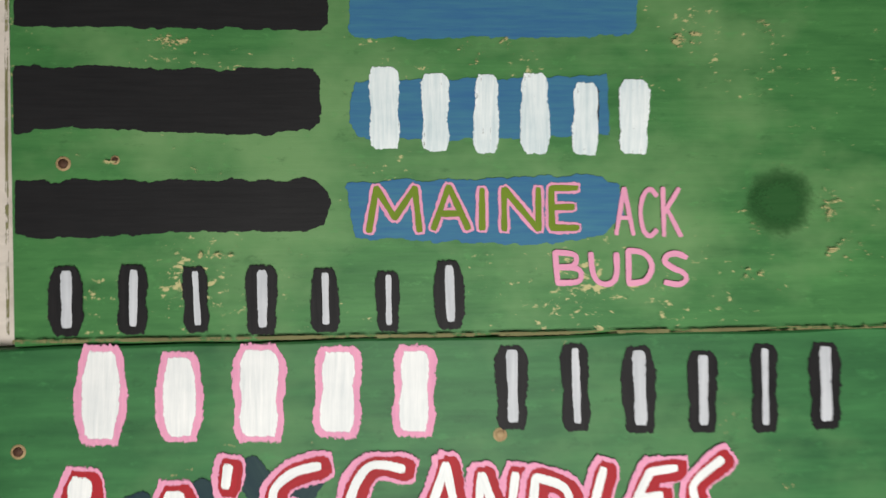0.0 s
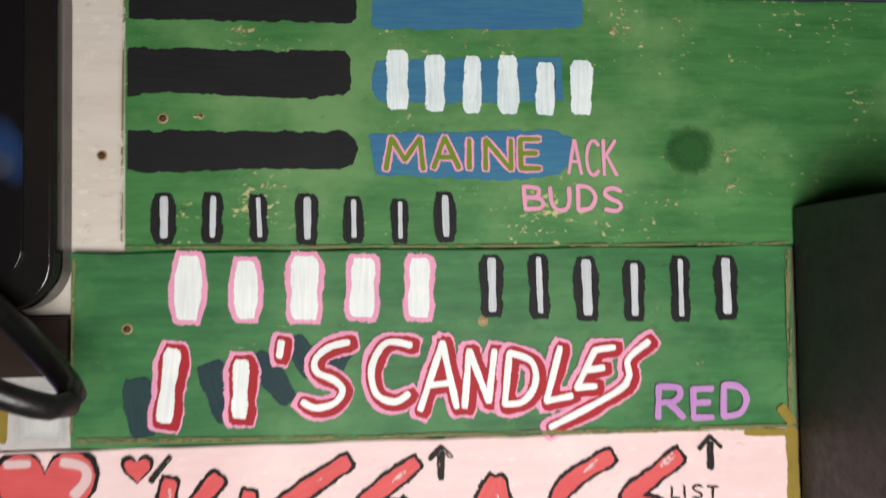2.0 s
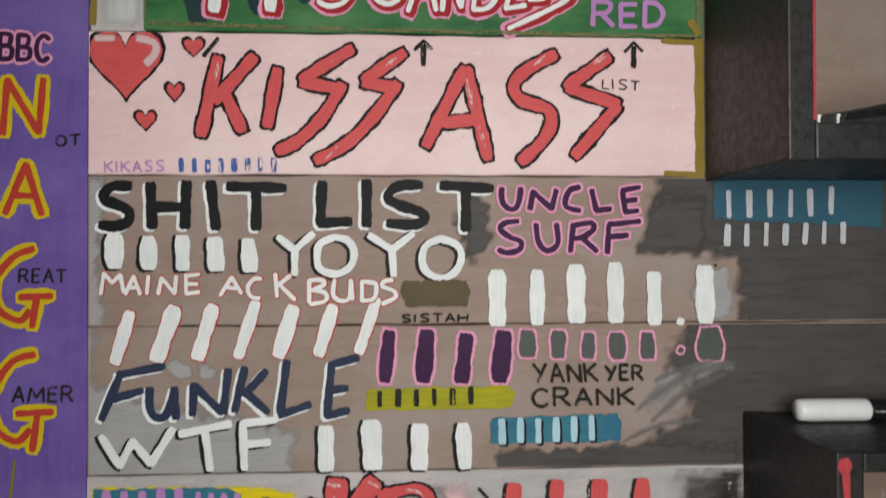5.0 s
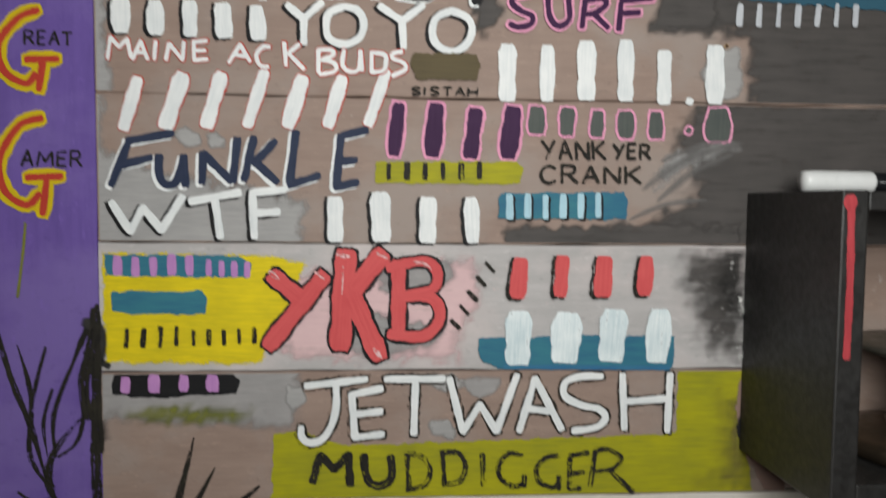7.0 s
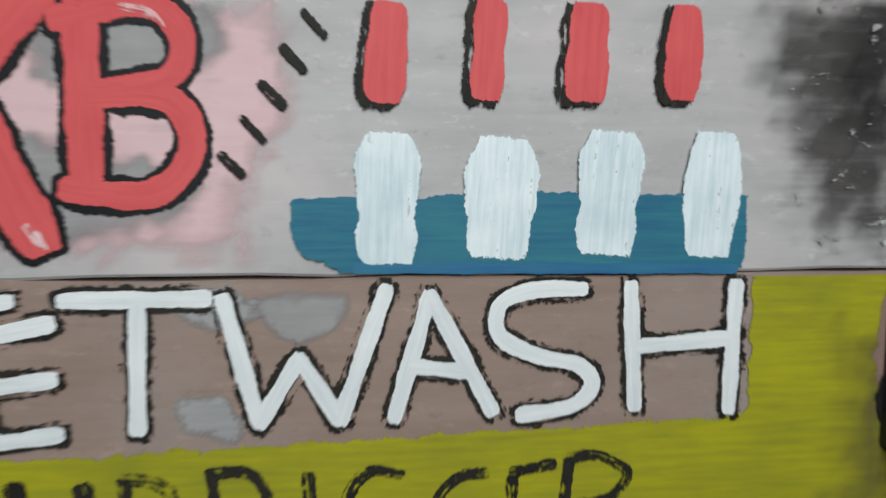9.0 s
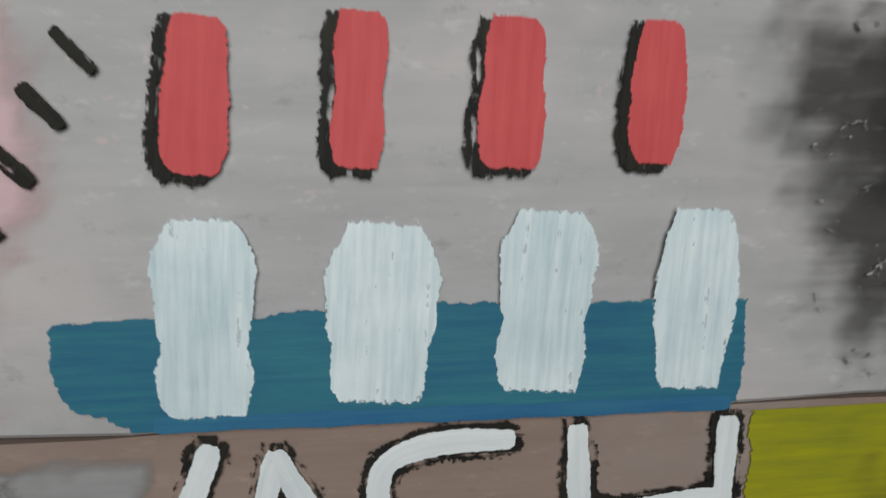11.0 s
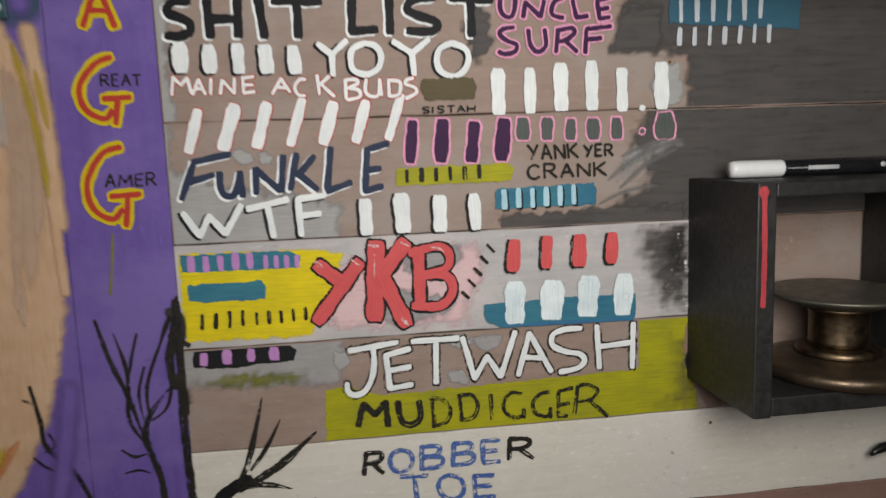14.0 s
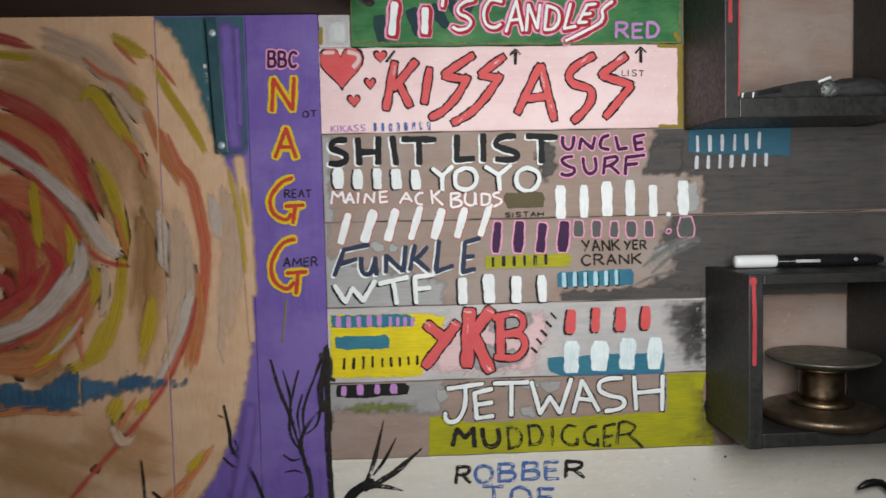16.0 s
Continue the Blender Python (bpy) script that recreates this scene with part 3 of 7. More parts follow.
def patch(name, outline, material, board, rim=0.002, seed=0, label="", rag=0.0008):
    """A filled area of paint; 'edge' falls from 1 inside to below 0 across its rim, which wavers."""
    pts = np.array(outline, float)
    ends = np.roll(pts, -1, axis=0)
    lo, hi = pts.min(0) - rag * 2 - 0.001, pts.max(0) + rag * 2 + 0.001
    step = min(0.004, max(0.0012, rim * 0.8))
    nx, nz = (int(v) + 2 for v in (hi - lo) / step)
    gx, gz = np.meshgrid(lo[0] + np.arange(nx) * step, lo[1] + np.arange(nz) * step, indexing="ij")
    p = np.stack([gx.ravel(), gz.ravel()], 1)
    near = np.full(len(p), 9.0)
    inside = np.zeros(len(p), bool)
    for a, b in zip(pts, ends):
        d = b - a
        f = np.clip(((p - a) @ d) / max(d @ d, 1e-12), 0, 1)
        near = np.minimum(near, np.hypot(*(p - a - f[:, None] * d).T))
        cross = (a[1] > p[:, 1]) != (b[1] > p[:, 1])
        with np.errstate(divide="ignore", invalid="ignore"):
            inside ^= cross & (p[:, 0] < (b[0] - a[0]) * (p[:, 1] - a[1]) / (b[1] - a[1]) + a[0])
    signed = np.where(inside, near, -near)
    signed += [rag * 1.6 * (noise.noise((x * 150 + seed, z * 150, 3.0)) + 0.6 * noise.noise((x * 420, z * 420 + seed, 7.0))) for x, z in p]
    value = np.clip(signed / rim, -1, 1)
    plank = board.get("span")
    tall = plank[3] - plank[2] > plank[1] - plank[0]
    y = lift_on(board)
    bm, edge = paint_mesh()
    along, across = bm.verts.layers.float["along"], bm.verts.layers.float["across"]
    verts = {}
    keep = value.reshape(nx, nz)
    for i in range(nx - 1):
        for j in range(nz - 1):
            if keep[i : i + 2, j : j + 2].max() <= -0.6:
                continue
            quad = []
            for a, b in ((i, j), (i + 1, j), (i + 1, j + 1), (i, j + 1)):
                if (a, b) not in verts:
                    x = min(max(gx[a, b], plank[0]), plank[1])
                    z = min(max(gz[a, b], plank[2]), plank[3])
                    v = bm.verts.new((x, y, z))
                    v[edge], v[along], v[across] = keep[a, b], (z if tall else x), (x if tall else z)
                    verts[a, b] = v
                quad.append(verts[a, b])
            if len({tuple(v.co) for v in quad}) == 4:
                bm.faces.new(quad)
    return part(name, bm, M[material], board, label)


# Brush letters on a unit cell; a leading ~ marks a curved stroke.
STROKES = {
    "A": "0,0 .5,1 1,0;.22,.36 .8,.36",
    "B": "0,0 0,1;~0,1 .7,.96 .8,.75 .6,.55 .1,.52;~.1,.52 .8,.48 .95,.25 .75,.04 0,0",
    "C": "~.95,.86 .6,1 .2,.86 .02,.5 .2,.12 .6,0 .95,.14",
    "D": "0,0 0,1;~0,1 .6,.93 .92,.55 .65,.1 0,0",
    "E": "0,1 0,0;0,1 .95,1;0,.52 .8,.52;0,0 .95,0",
    "F": "0,1 0,0;0,1 1,1;0,.52 .78,.52",
    "G": "~.95,.88 .6,1 .2,.86 .02,.5 .2,.1 .6,0 .88,.12;.9,.0 .9,.42 .55,.42",
    "H": "0,0 0,1;1,0 1,1;0,.5 1,.5",
    "I": "0,0 0,1",
    "J": "0,1 1,1;~.7,1 .74,.3 .5,.02 .15,.05 .02,.26",
    "K": "0,0 0,1;.95,1 .05,.48;.2,.58 1,0",
    "L": "0,1 0,0;0,0 .95,0",
    "M": "0,0 .12,1 .5,.3 .88,1 1,0",
    "N": "0,0 0,1 1,0 1,1",
    "O": "~.5,1 .12,.84 0,.5 .14,.14 .5,0 .86,.14 1,.5 .86,.86 .5,1",
    "P": "0,0 0,1;~0,1 .7,.97 .85,.73 .6,.5 0,.48",
    "R": "0,0 0,1;~0,1 .7,.97 .85,.74 .6,.52 .05,.5;.4,.5 1,0",
    "S": "~.95,.88 .6,1 .2,.92 .1,.72 .4,.54 .78,.4 .9,.2 .6,.02 .05,.08",
    "T": "0,1 1,1;.5,1 .5,0",
    "U": "~0,1 .02,.35 .25,.02 .7,.02 .95,.35 1,1",
    "V": "0,1 .5,0 1,1",
    "W": "0,1 .25,0 .5,.65 .76,0 1,1",
    "Y": "0,1 .5,.48;1,1 .3,0",
    "|": ".5,0 .5,1",
    ".": "~.4,.0 .6,.04 .7,.1",
}
WIDE = {"M": 1.3, "W": 1.4, "I": 0.22, "J": 0.85, "E": 0.72, "F": 0.72, "L": 0.72, " ": 0.5, ".": 0.3, "|": 1.0}


def letter_lines(text, p0, p1, top, seed, gap=0.36, wild=1.0):
    """Strokes of a hand-lettered word from p0 to p1 on its foot line, with top over its first foot."""
    rnd = random.Random(seed)
    p0, p1, top = Vector(p0), Vector(p1), Vector(top)
    total = sum(WIDE.get(c, 0.9) for c in text) + gap * (len(text) - 1)
    e, u = (p1 - p0) / total, top - p0
    x, out = 0.0, []
    for place, c in enumerate(text):
        w = WIDE.get(c, 0.9)
        lean, tall, drop = rnd.uniform(-0.05, 0.05) * wild, 1 + rnd.uniform(-0.06, 0.06) * wild, rnd.uniform(-0.03, 0.03) * wild
        for stroke in STROKES.get(c, "").split(";"):
            if not stroke:
                continue
            smooth = stroke[0] == "~"
            pts = []
            for pair in stroke.lstrip("~").split():
                a, b = (float(v) for v in pair.split(","))
                pts.append(p0 + e * (x + a * w + lean * b) + u * (b * tall + drop))
            out.append((pts, smooth, c, place))
        x += w + gap
    return out, e.length


def branches(board, strokes, seed, name="painted_branch", material="black_dry", label="bare black brush-painted branch"):
    """Strokes that stand for themselves, one by one."""
    for k, stroke in enumerate(strokes):
        coat(name, [stroke], material, board, None, label, seed + k, taper=(0.65, 0.18), tail=7.0)


STYLE = {
    # name of the main coat's colour, coats under it (name, colour, growth, shift), coats over it, label
    "white_shadow": ("white", [("shadow", "black", 0.0012, (-0.0016, -0.0008))], [], "white brush lettering with a black shadow"),
    "white_outline": ("white", [("outline", "black_broken", 0.0036, (0.0, 0.0))], [], "white brush lettering outlined in black"),
    "white_rosy": ("white", [("outline", "letter_red", 0.0014, (0.0002, 0.0))], [], "white brush lettering with thin red edges"),
    "white_pink": ("white", [("outline", "pink", 0.0052, (0.0, 0.0))], [], "white brush marks with a pink outline"),
    "white_plain": ("white", [], [], "white brush lettering"),
    "white_dry": ("white_dry", [("undercoat", "chalk", -0.001, (0.0, 0.0))], [], "thick dry-brushed white marks"),
    "candles": ("white", [("outline", "pink", 0.0092, (0.0004, -0.0004)), ("rim", "crimson", 0.0058, (0.0012, -0.0006))], [], "white lettering rimmed in red and pink"),
    "black_white": ("black", [("highlight", "white", 0.0004, (-0.0017, -0.0013))], [], "bold black lettering with white highlight"),
    "black_thin": ("black_dry", [], [], "thin black brush lettering"),
    "black_patchy": ("black_broken", [], [], "dry patchy black brush lettering"),
    "black_chalk": ("black", [], [("core", "chalk", -0.0085, (0.0003, 0.0006))], "black brush marks with a pale grey core"),
    "pink_thin": ("pink", [], [], "thin pink brush lettering"),
    "maine": ("pink", [], [("core", "leaf", -0.0027, (0.0, 0.0))], "green lettering outlined in pink"),
    "lilac": ("lilac", [], [], "lilac brush lettering"),
    "plum_pink": ("plum", [("outline", "pink", 0.0036, (0.0, 0.0))], [], "dark plum lettering outlined in pink"),
    "slate_pink": ("slate", [("outline", "pink", 0.0032, (0.0, 0.0))], [], "slate grey marks outlined in pink"),
    "navy_white": ("navy", [("highlight", "white", 0.0004, (-0.0018, -0.0014))], [], "navy lettering with white highlight"),
    "red_black": ("red", [("outline", "black", 0.0036, (0.0, 0.0))], [], "coral red lettering outlined in black"),
    "red_shadow": ("red", [("shadow", "black_dry", 0.0012, (-0.0018, -0.0010))], [], "coral red marks with black edges"),
    "sky_black": ("sky", [("shadow", "black", 0.0008, (0.0012, -0.0012))], [], "pale blue marks with black shadow"),
    "ink": ("ink", [], [], "streaky blue brush lettering"),
    "yellow_red": ("letter_yellow", [], [("core", "letter_red", -0.0066, (0.0, 0.0))], "red letter with a yellow outline"),
    "chalk": ("chalk", [], [], "thin pale grey marks"),
}
COUNT = [0]


def word(board, text, x0, z0, x1, z1, xt, zt, width, style, fill=0.6, wild=1.0, gap=0.36):
    """A painted word, letter by letter; text made of | gives plain bars instead of letters."""
    COUNT[0] += 1
    lines, unit = letter_lines(text, (x0, z0), (x1, z1), (xt, zt), COUNT[0], gap, wild)
    letters = {}
    for pts, smooth, c, place in lines:
        if c == "|":
            w = unit * (min(0.86, fill * 1.22) + 0.2 * (0.5 - (place * 0.37 + COUNT[0] * 0.21) % 1.0))
            d = (pts[1] - pts[0]).normalized()
            letters[place] = [([pts[0] + d * w * 0.18, pts[1] - d * w * 0.18], w, False)]
        else:
            letters.setdefault(place, []).append((pts, width, smooth))
    lay(board, list(letters.values()), style, "painted_bar" if "|" in text else "painted_letter")


def paint_word(board, strokes, style, name="painted_letter"):
    """Free brush strokes; those that touch make one letter."""
    COUNT[0] += 1
    groups = []
    for s in strokes:
        line = resample(s[0], s[2], 0.003)
        hit = [g for g in groups if any((p - q).length < 0.42 * (s[1] + w) for o, ol, w in g for p in ol for q in line)]
        made = [x for g in hit for x in g] + [(s, line, s[1])]
        groups = [g for g in groups if g not in hit] + [made]
    lay(board, [[o for o, _, _ in g] for g in groups], style, name)


def brush_word(board, width, style, *letters, name="painted_letter"):
    """A word from its letters, each given as its strokes in millimetres on the wall; a leading ~ marks a curved stroke."""
    COUNT[0] += 1
    made = []
    for letter in letters:
        strokes = []
        for stroke in letter.split(";"):
            pts = [tuple(float(v) / 1000 for v in pair.split(",")) for pair in stroke.lstrip("~").split()]
            strokes.append((pts, width, stroke[0] == "~"))
        made.append(strokes)
    lay(board, made, style, name)


def lay(board, letters, style, name):
    main, under, over, label = STYLE[style]
    heights = [lift_on(board) for _ in range(len(under) + 1 + len(over))]
    for at, strokes in enumerate(letters):
        seed = COUNT[0] * 31 + at
        top = coat(name, strokes, main, board, None, label, seed, 0.0, (0, 0), heights[len(under)])
        for k, (n, colour, grow, shift) in enumerate(under):
            coat(n, strokes, colour, board, top, "", seed, grow, shift, heights[k] - 0.000008 * (at % 3))
        for k, (n, colour, grow, shift) in enumerate(over):
            thin = [(p, max(w + grow, 0.25 * w), s) for p, w, s in strokes]
            coat(n, thin, colour, board, top, "", seed + 5, 0.0, shift, heights[len(under) + 1 + k])


# ---------------------------------------------------------------- the room shell
def shell(name, x0, x1, y0, y1, z0, z1, material):
    bm = block(x0, x1, y0, y1, z0, z1)
    return tagged(part(name, bm, material), kind="structure")


ROOM = BOARD["wall"]
shell("wall_north", -1.3, 1.5, 0.024, 0.14, -1.1, 1.4, BOARD["cream"])
# unseen walls, floor and ceiling, added to close the room for dim bounces
shell("wall_south", -1.3, 1.5, -2.5, -2.4, -1.1, 1.4, ROOM)
shell("wall_west", -1.4, -1.3, -2.5, 0.14, -1.1, 1.4, ROOM)
shell("wall_east", 1.5, 1.6, -2.5, 0.14, -1.1, 1.4, ROOM)
shell("floor", -1.4, 1.6, -2.5, 0.14, -1.2, -1.1, BOARD["rose"])
shell("ceiling", -1.4, 1.6, -2.5, 0.14, 1.4, 1.5, ROOM)


# ---------------------------------------------------------------- boards
def wall_board(label, x0, x1, z0, z1, colour, front=0.0, thick=0.022, seed=1, rag=0.0005, bevel=0.0008):
    ob = thing("painted_board", label, "board", ((x0 + x1) / 2, 0, (z0 + z1) / 2), "boards of the painted wall")
    ob["face"] = front
    ob["span"] = (x0 + 0.001, x1 - 0.001, z0 + 0.001, z1 - 0.001)
    plank = part("plank", worn_plank(x0, x1, z0, z1, front, thick, seed, bevel, rag), BOARD[colour], ob)
    return ob


G = 0.0003
green_top = wall_board("wide green painted board with black and blue blocks", 0.0545, 0.86, 0.3722 + G, 0.5000 - G, "green", 0.0, 0.022, 1)
green_low = wall_board("green painted board with pink and red lettering", 0.0300, 0.3855, 0.2792 + G, 0.3722 - G, "deep_green", -0.0012, 0.024, 2)
pink_board = wall_board("pale pink board with coral red lettering and hearts", -0.0040, 0.3860, 0.1892 + G, 0.2792 - G, "pink", 0.0, 0.022, 3)
board_a = wall_board("taupe board crowded with painted lettering", -0.0040, 0.86, 0.0945 + G, 0.1892 - G, "taupe", 0.0, 0.022, 4)
board_b = wall_board("taupe and grey board with brush lettering", -0.0040, 0.86, 0.0022 + G, 0.0945 - G, "taupe", 0.0, 0.022, 5)
board_c = wall_board("grey board with yellow patch and red lettering", -0.0040, 0.4130, -0.0797 + G, 0.0022 - G, "warm", -0.0004, 0.022, 6)
board_d = wall_board("taupe board with olive yellow paint and lettering", -0.0040, 0.4440, -0.1640 + G, -0.0797 - G, "taupe", -0.0004, 0.022, 7)
board_e = wall_board("off-white board with blue and black lettering", -0.0040, 0.86, -0.2460 + G, -0.1640 - G, "white", -0.0010, 0.024, 8)
board_f = wall_board("rose brown board under the off-white one", -0.0040, 0.86, -0.3400, -0.2460 - G, "rose", 0.0, 0.022, 9)
back_board = wall_board("rose brown board behind the lower black box", 0.4145, 0.86, -0.1640 + G, 0.0022 - G, "taupe", 0.004, 0.018, 10)
back_top = wall_board("rose brown board behind the upper black box", 0.3862, 0.86, 0.1892 + G, 0.3722 - G, "taupe", 0.004, 0.018, 11)
dusk_board = wall_board("dusky violet board over the green one", -0.05, 0.86, 0.5000 + G, 0.5900, "dusk", -0.003, 0.026, 12)
purple = wall_board("upright purple board with yellow and red letters", -0.0803, -0.0046, -0.3400, 0.3138, "purple", -0.0004, 0.022, 13, 0.0003, 0.0006)
murals = []
for k, (x0, x1) in enumerate(((-0.60, -0.46), (-0.46, -0.266), (-0.266, -0.174), (-0.174, -0.0806))):
    murals.append(wall_board("upright plank of a swirling orange sunset mural", x0 + 0.00004, x1 - (0.0002 if k == 2 else 0.00004), -0.3400, 0.3138, "peach" if k < 3 else "purple", 0.0, 0.022, 20 + k, 0.00002, 0.0003 if k == 2 else 0.00004))
dark_beam = wall_board("dark brown board over the mural", -0.60, 0.0295, 0.3142, 0.3420, "dark", -0.004, 0.027, 14)
cream_panel = wall_board("cream painted panel with an old nail", -0.02, 0.0540, 0.3426, 0.4996, "cream", 0.006, 0.016, 15)

# ---------------------------------------------------------------- mural
SPANS = ((-0.60, -0.46), (-0.46, -0.266), (-0.266, -0.174), (-0.174, -0.0806))
edge_line = [(-0.21, 0.325), (-0.172, 0.312), (-0.155, 0.300), (-0.142, 0.275), (-0.128, 0.235), (-0.116, 0.19), (-0.104, 0.165), (-0.090, 0.13), (-0.083, 0.08), (-0.0815, 0.0), (-0.083, -0.04), (-0.092, -0.085), (-0.105, -0.13), (-0.13, -0.18), (-0.174, -0.24), (-0.21, -0.28)]
patch("pine_area", [(-0.20, 0.34), (-0.060, 0.34), (-0.060, 0.19), (-0.085, 0.165), (-0.125, 0.160), (-0.20, 0.20)], "pine", murals[3], 0.014, 72, "dark pine green wash", 0.002)
patch("peach_area", edge_line, "peach", murals[3], 0.006, 71, "peach painted area of the sunset", 0.0015)
coat("violet_wash", [([(-0.100, 0.305), (-0.098, 0.22), (-0.095, 0.175)], 0.026, True), ([(-0.089, 0.30), (-0.0885, 0.24), (-0.089, 0.20)], 0.010, True)], "violet", murals[3], None, "violet brushed wash", 73, feather=0.4)
coat("peach_tongue", [([(-0.092, 0.165), (-0.086, 0.10), (-0.084, 0.02)], 0.016, True), ([(-0.088, 0.06), (-0.085, -0.03)], 0.010, True)], "peach", murals[3], None, "", 74, feather=0.35)

def mural_stroke(pts, width, colour):
    """One soft-edged brush stroke of the swirl: a bundle of tapering streaks, laid on each plank that it crosses."""
    COUNT[0] += 1
    rnd = random.Random(COUNT[0])
    line = [Vector(p) for p in pts]
    ways = [(line[min(j + 1, len(line) - 1)] - line[max(j - 1, 0)]).normalized() for j in range(len(line))]
    streaks = [(line, max(width * 2.1, 0.010), True)]
    for k in range(2 if width > 0.006 else 0):
        off = width * (k - 0.5) * 0.7
        side = [p + Vector((-w.y, w.x)) * (off + rnd.uniform(-0.15, 0.15) * width) for p, w in zip(line, ways)]
        for end, inner in ((0, 1), (-1, -2)):
            side[end] = side[end] + (side[inner] - side[end]) * rnd.uniform(-0.1, 0.5)
        streaks.append((side, max(width * rnd.uniform(0.6, 1.1), 0.008), True))
    for plank, (x0, x1) in zip(murals, SPANS):
        if max(p[0] for p in pts) + width < x0 or min(p[0] for p in pts) - width > x1:
            continue
        y = lift_on(plank)
        top = None
        for k, streak in enumerate(streaks):
            made = coat("brush_streak" if top else "painted_arc", [streak], colour, plank, top, colour.replace("_", " ") + " brush stroke of the swirl" if not top else "", COUNT[0] + k, y=y - 0.000008 * k, feather=0.5, within=(x0 + (0.0004 if x0 == -0.174 else 0.00003), min(x1 - (0.0004 if x1 == -0.174 else 0.00003), -0.0812)), taper=(0.35, 0.2), tail=1.6)
            top = top or made

# ---------------------------------------------------------------- painted lettering
# wide green board
patch("painted_block", [(0.0553, 0.4967), (0.1123, 0.4966), (0.1660, 0.5001), (0.1662, 0.4862), (0.1631, 0.4833), (0.1426, 0.4839), (0.1072, 0.4841), (0.0551, 0.4845)], "block", green_top, 0.0012, 1, "matt black painted block", 0.0008)
patch("painted_block", [(0.1735, 0.4987), (0.2772, 0.4994), (0.2805, 0.4968), (0.2798, 0.4842), (0.2757, 0.4820), (0.2153, 0.4812), (0.1748, 0.4809), (0.1719, 0.4850)], "blue", green_top, 0.0012, 2, "blue painted block", 0.0008)
patch("painted_block", [(0.0547, 0.4718), (0.1123, 0.4704), (0.1606, 0.4710), (0.1631, 0.4666), (0.1626, 0.4505), (0.1592, 0.4473), (0.1350, 0.4460), (0.1073, 0.4472), (0.0750, 0.4488), (0.0542, 0.4465)], "block", green_top, 0.0012, 3, "matt black painted block", 0.0008)
patch("painted_block", [(0.0545, 0.4311), (0.0874, 0.4311), (0.1579, 0.4307), (0.1641, 0.4276), (0.1659, 0.4211), (0.1631, 0.4133), (0.1579, 0.4110), (0.1123, 0.4113), (0.0727, 0.4097), (0.0539, 0.4116)], "block", green_top, 0.0012, 4, "matt black painted block", 0.0008)
patch("painted_block", [(0.1747, 0.4663), (0.2689, 0.4684), (0.2688, 0.4457), (0.2152, 0.4438), (0.1747, 0.4444), (0.1719, 0.4563)], "blue", green_top, 0.0012, 5, "blue painted block", 0.0008)
patch("painted_block", [(0.1713, 0.4297), (0.2633, 0.4316), (0.2728, 0.4284), (0.2740, 0.4151), (0.2659, 0.4081), (0.2417, 0.4049), (0.1734, 0.4084)], "blue", green_top, 0.0012, 6, "blue painted block", 0.0008)
coat("black_stroke", [([(0.2621, 0.4625), (0.2620, 0.4457)], 0.0068, False)], "black", green_top, None, "", 7)
word(green_top, "||||||", 0.1786, 0.4418, 0.2845, 0.4387, 0.1792, 0.4687, 0.0104, "white_dry", 0.80)
word(green_top, "MAINE", 0.1792, 0.4117, 0.2567, 0.4114, 0.1792, 0.4266, 0.0055, "maine")
word(green_top, "ACK", 0.2707, 0.4091, 0.2954, 0.4081, 0.2708, 0.4263, 0.0021, "pink_thin")
word(green_top, "BUDS", 0.2483, 0.3914, 0.2983, 0.3897, 0.2478, 0.4031, 0.0026, "pink_thin")
word(green_top, "|||||||", 0.0642, 0.3763, 0.2166, 0.3755, 0.0641, 0.3985, 0.0078, "black_chalk", 0.57)
patch("dark_smudge", [(0.3488, 0.4203), (0.3473, 0.4142), (0.3432, 0.4092), (0.3373, 0.4065), (0.3308, 0.4065), (0.3251, 0.4092), (0.3211, 0.4141), (0.3197, 0.4201), (0.3212, 0.4262), (0.3252, 0.4312), (0.3310, 0.4339), (0.3375, 0.4340), (0.3434, 0.4313), (0.3474, 0.4264)], "forest", green_top, 0.008, 13, "round dark green smudge", 0.0008)
patch("flaked_area", [(0.2101, 0.4790), (0.2286, 0.4815), (0.2473, 0.4792), (0.2473, 0.4729), (0.2286, 0.4709), (0.2100, 0.4727)], "flake", green_top, 0.004, 14, "flaked paint showing bare wood", 0.002)
patch("flaked_area", [(0.0873, 0.4818), (0.1022, 0.4838), (0.1173, 0.4820), (0.1173, 0.4771), (0.1023, 0.4756), (0.0873, 0.4769)], "flake", green_top, 0.004, 15, "flaked paint showing bare wood", 0.002)
patch("flaked_area", [(0.3167, 0.4304), (0.3251, 0.4369), (0.3334, 0.4289), (0.3333, 0.4094), (0.3249, 0.4045), (0.3166, 0.4110)], "flake", green_top, 0.004, 16, "flaked paint showing bare wood", 0.002)
patch("flaked_area", [(0.3265, 0.4345), (0.3419, 0.4357), (0.3574, 0.4345), (0.3573, 0.4312), (0.3418, 0.4303), (0.3264, 0.4313)], "flake", green_top, 0.004, 17, "flaked paint showing bare wood", 0.002)
patch("flaked_area", [(0.3165, 0.3971), (0.3276, 0.3997), (0.3388, 0.3964), (0.3387, 0.3886), (0.3275, 0.3867), (0.3164, 0.3893)], "flake", green_top, 0.004, 18, "flaked paint showing bare wood", 0.002)
patch("flaked_area", [(0.3472, 0.4043), (0.3600, 0.4087), (0.3727, 0.4032), (0.3726, 0.3901), (0.3598, 0.3869), (0.3471, 0.3913)], "flake", green_top, 0.004, 19, "flaked paint showing bare wood", 0.002)
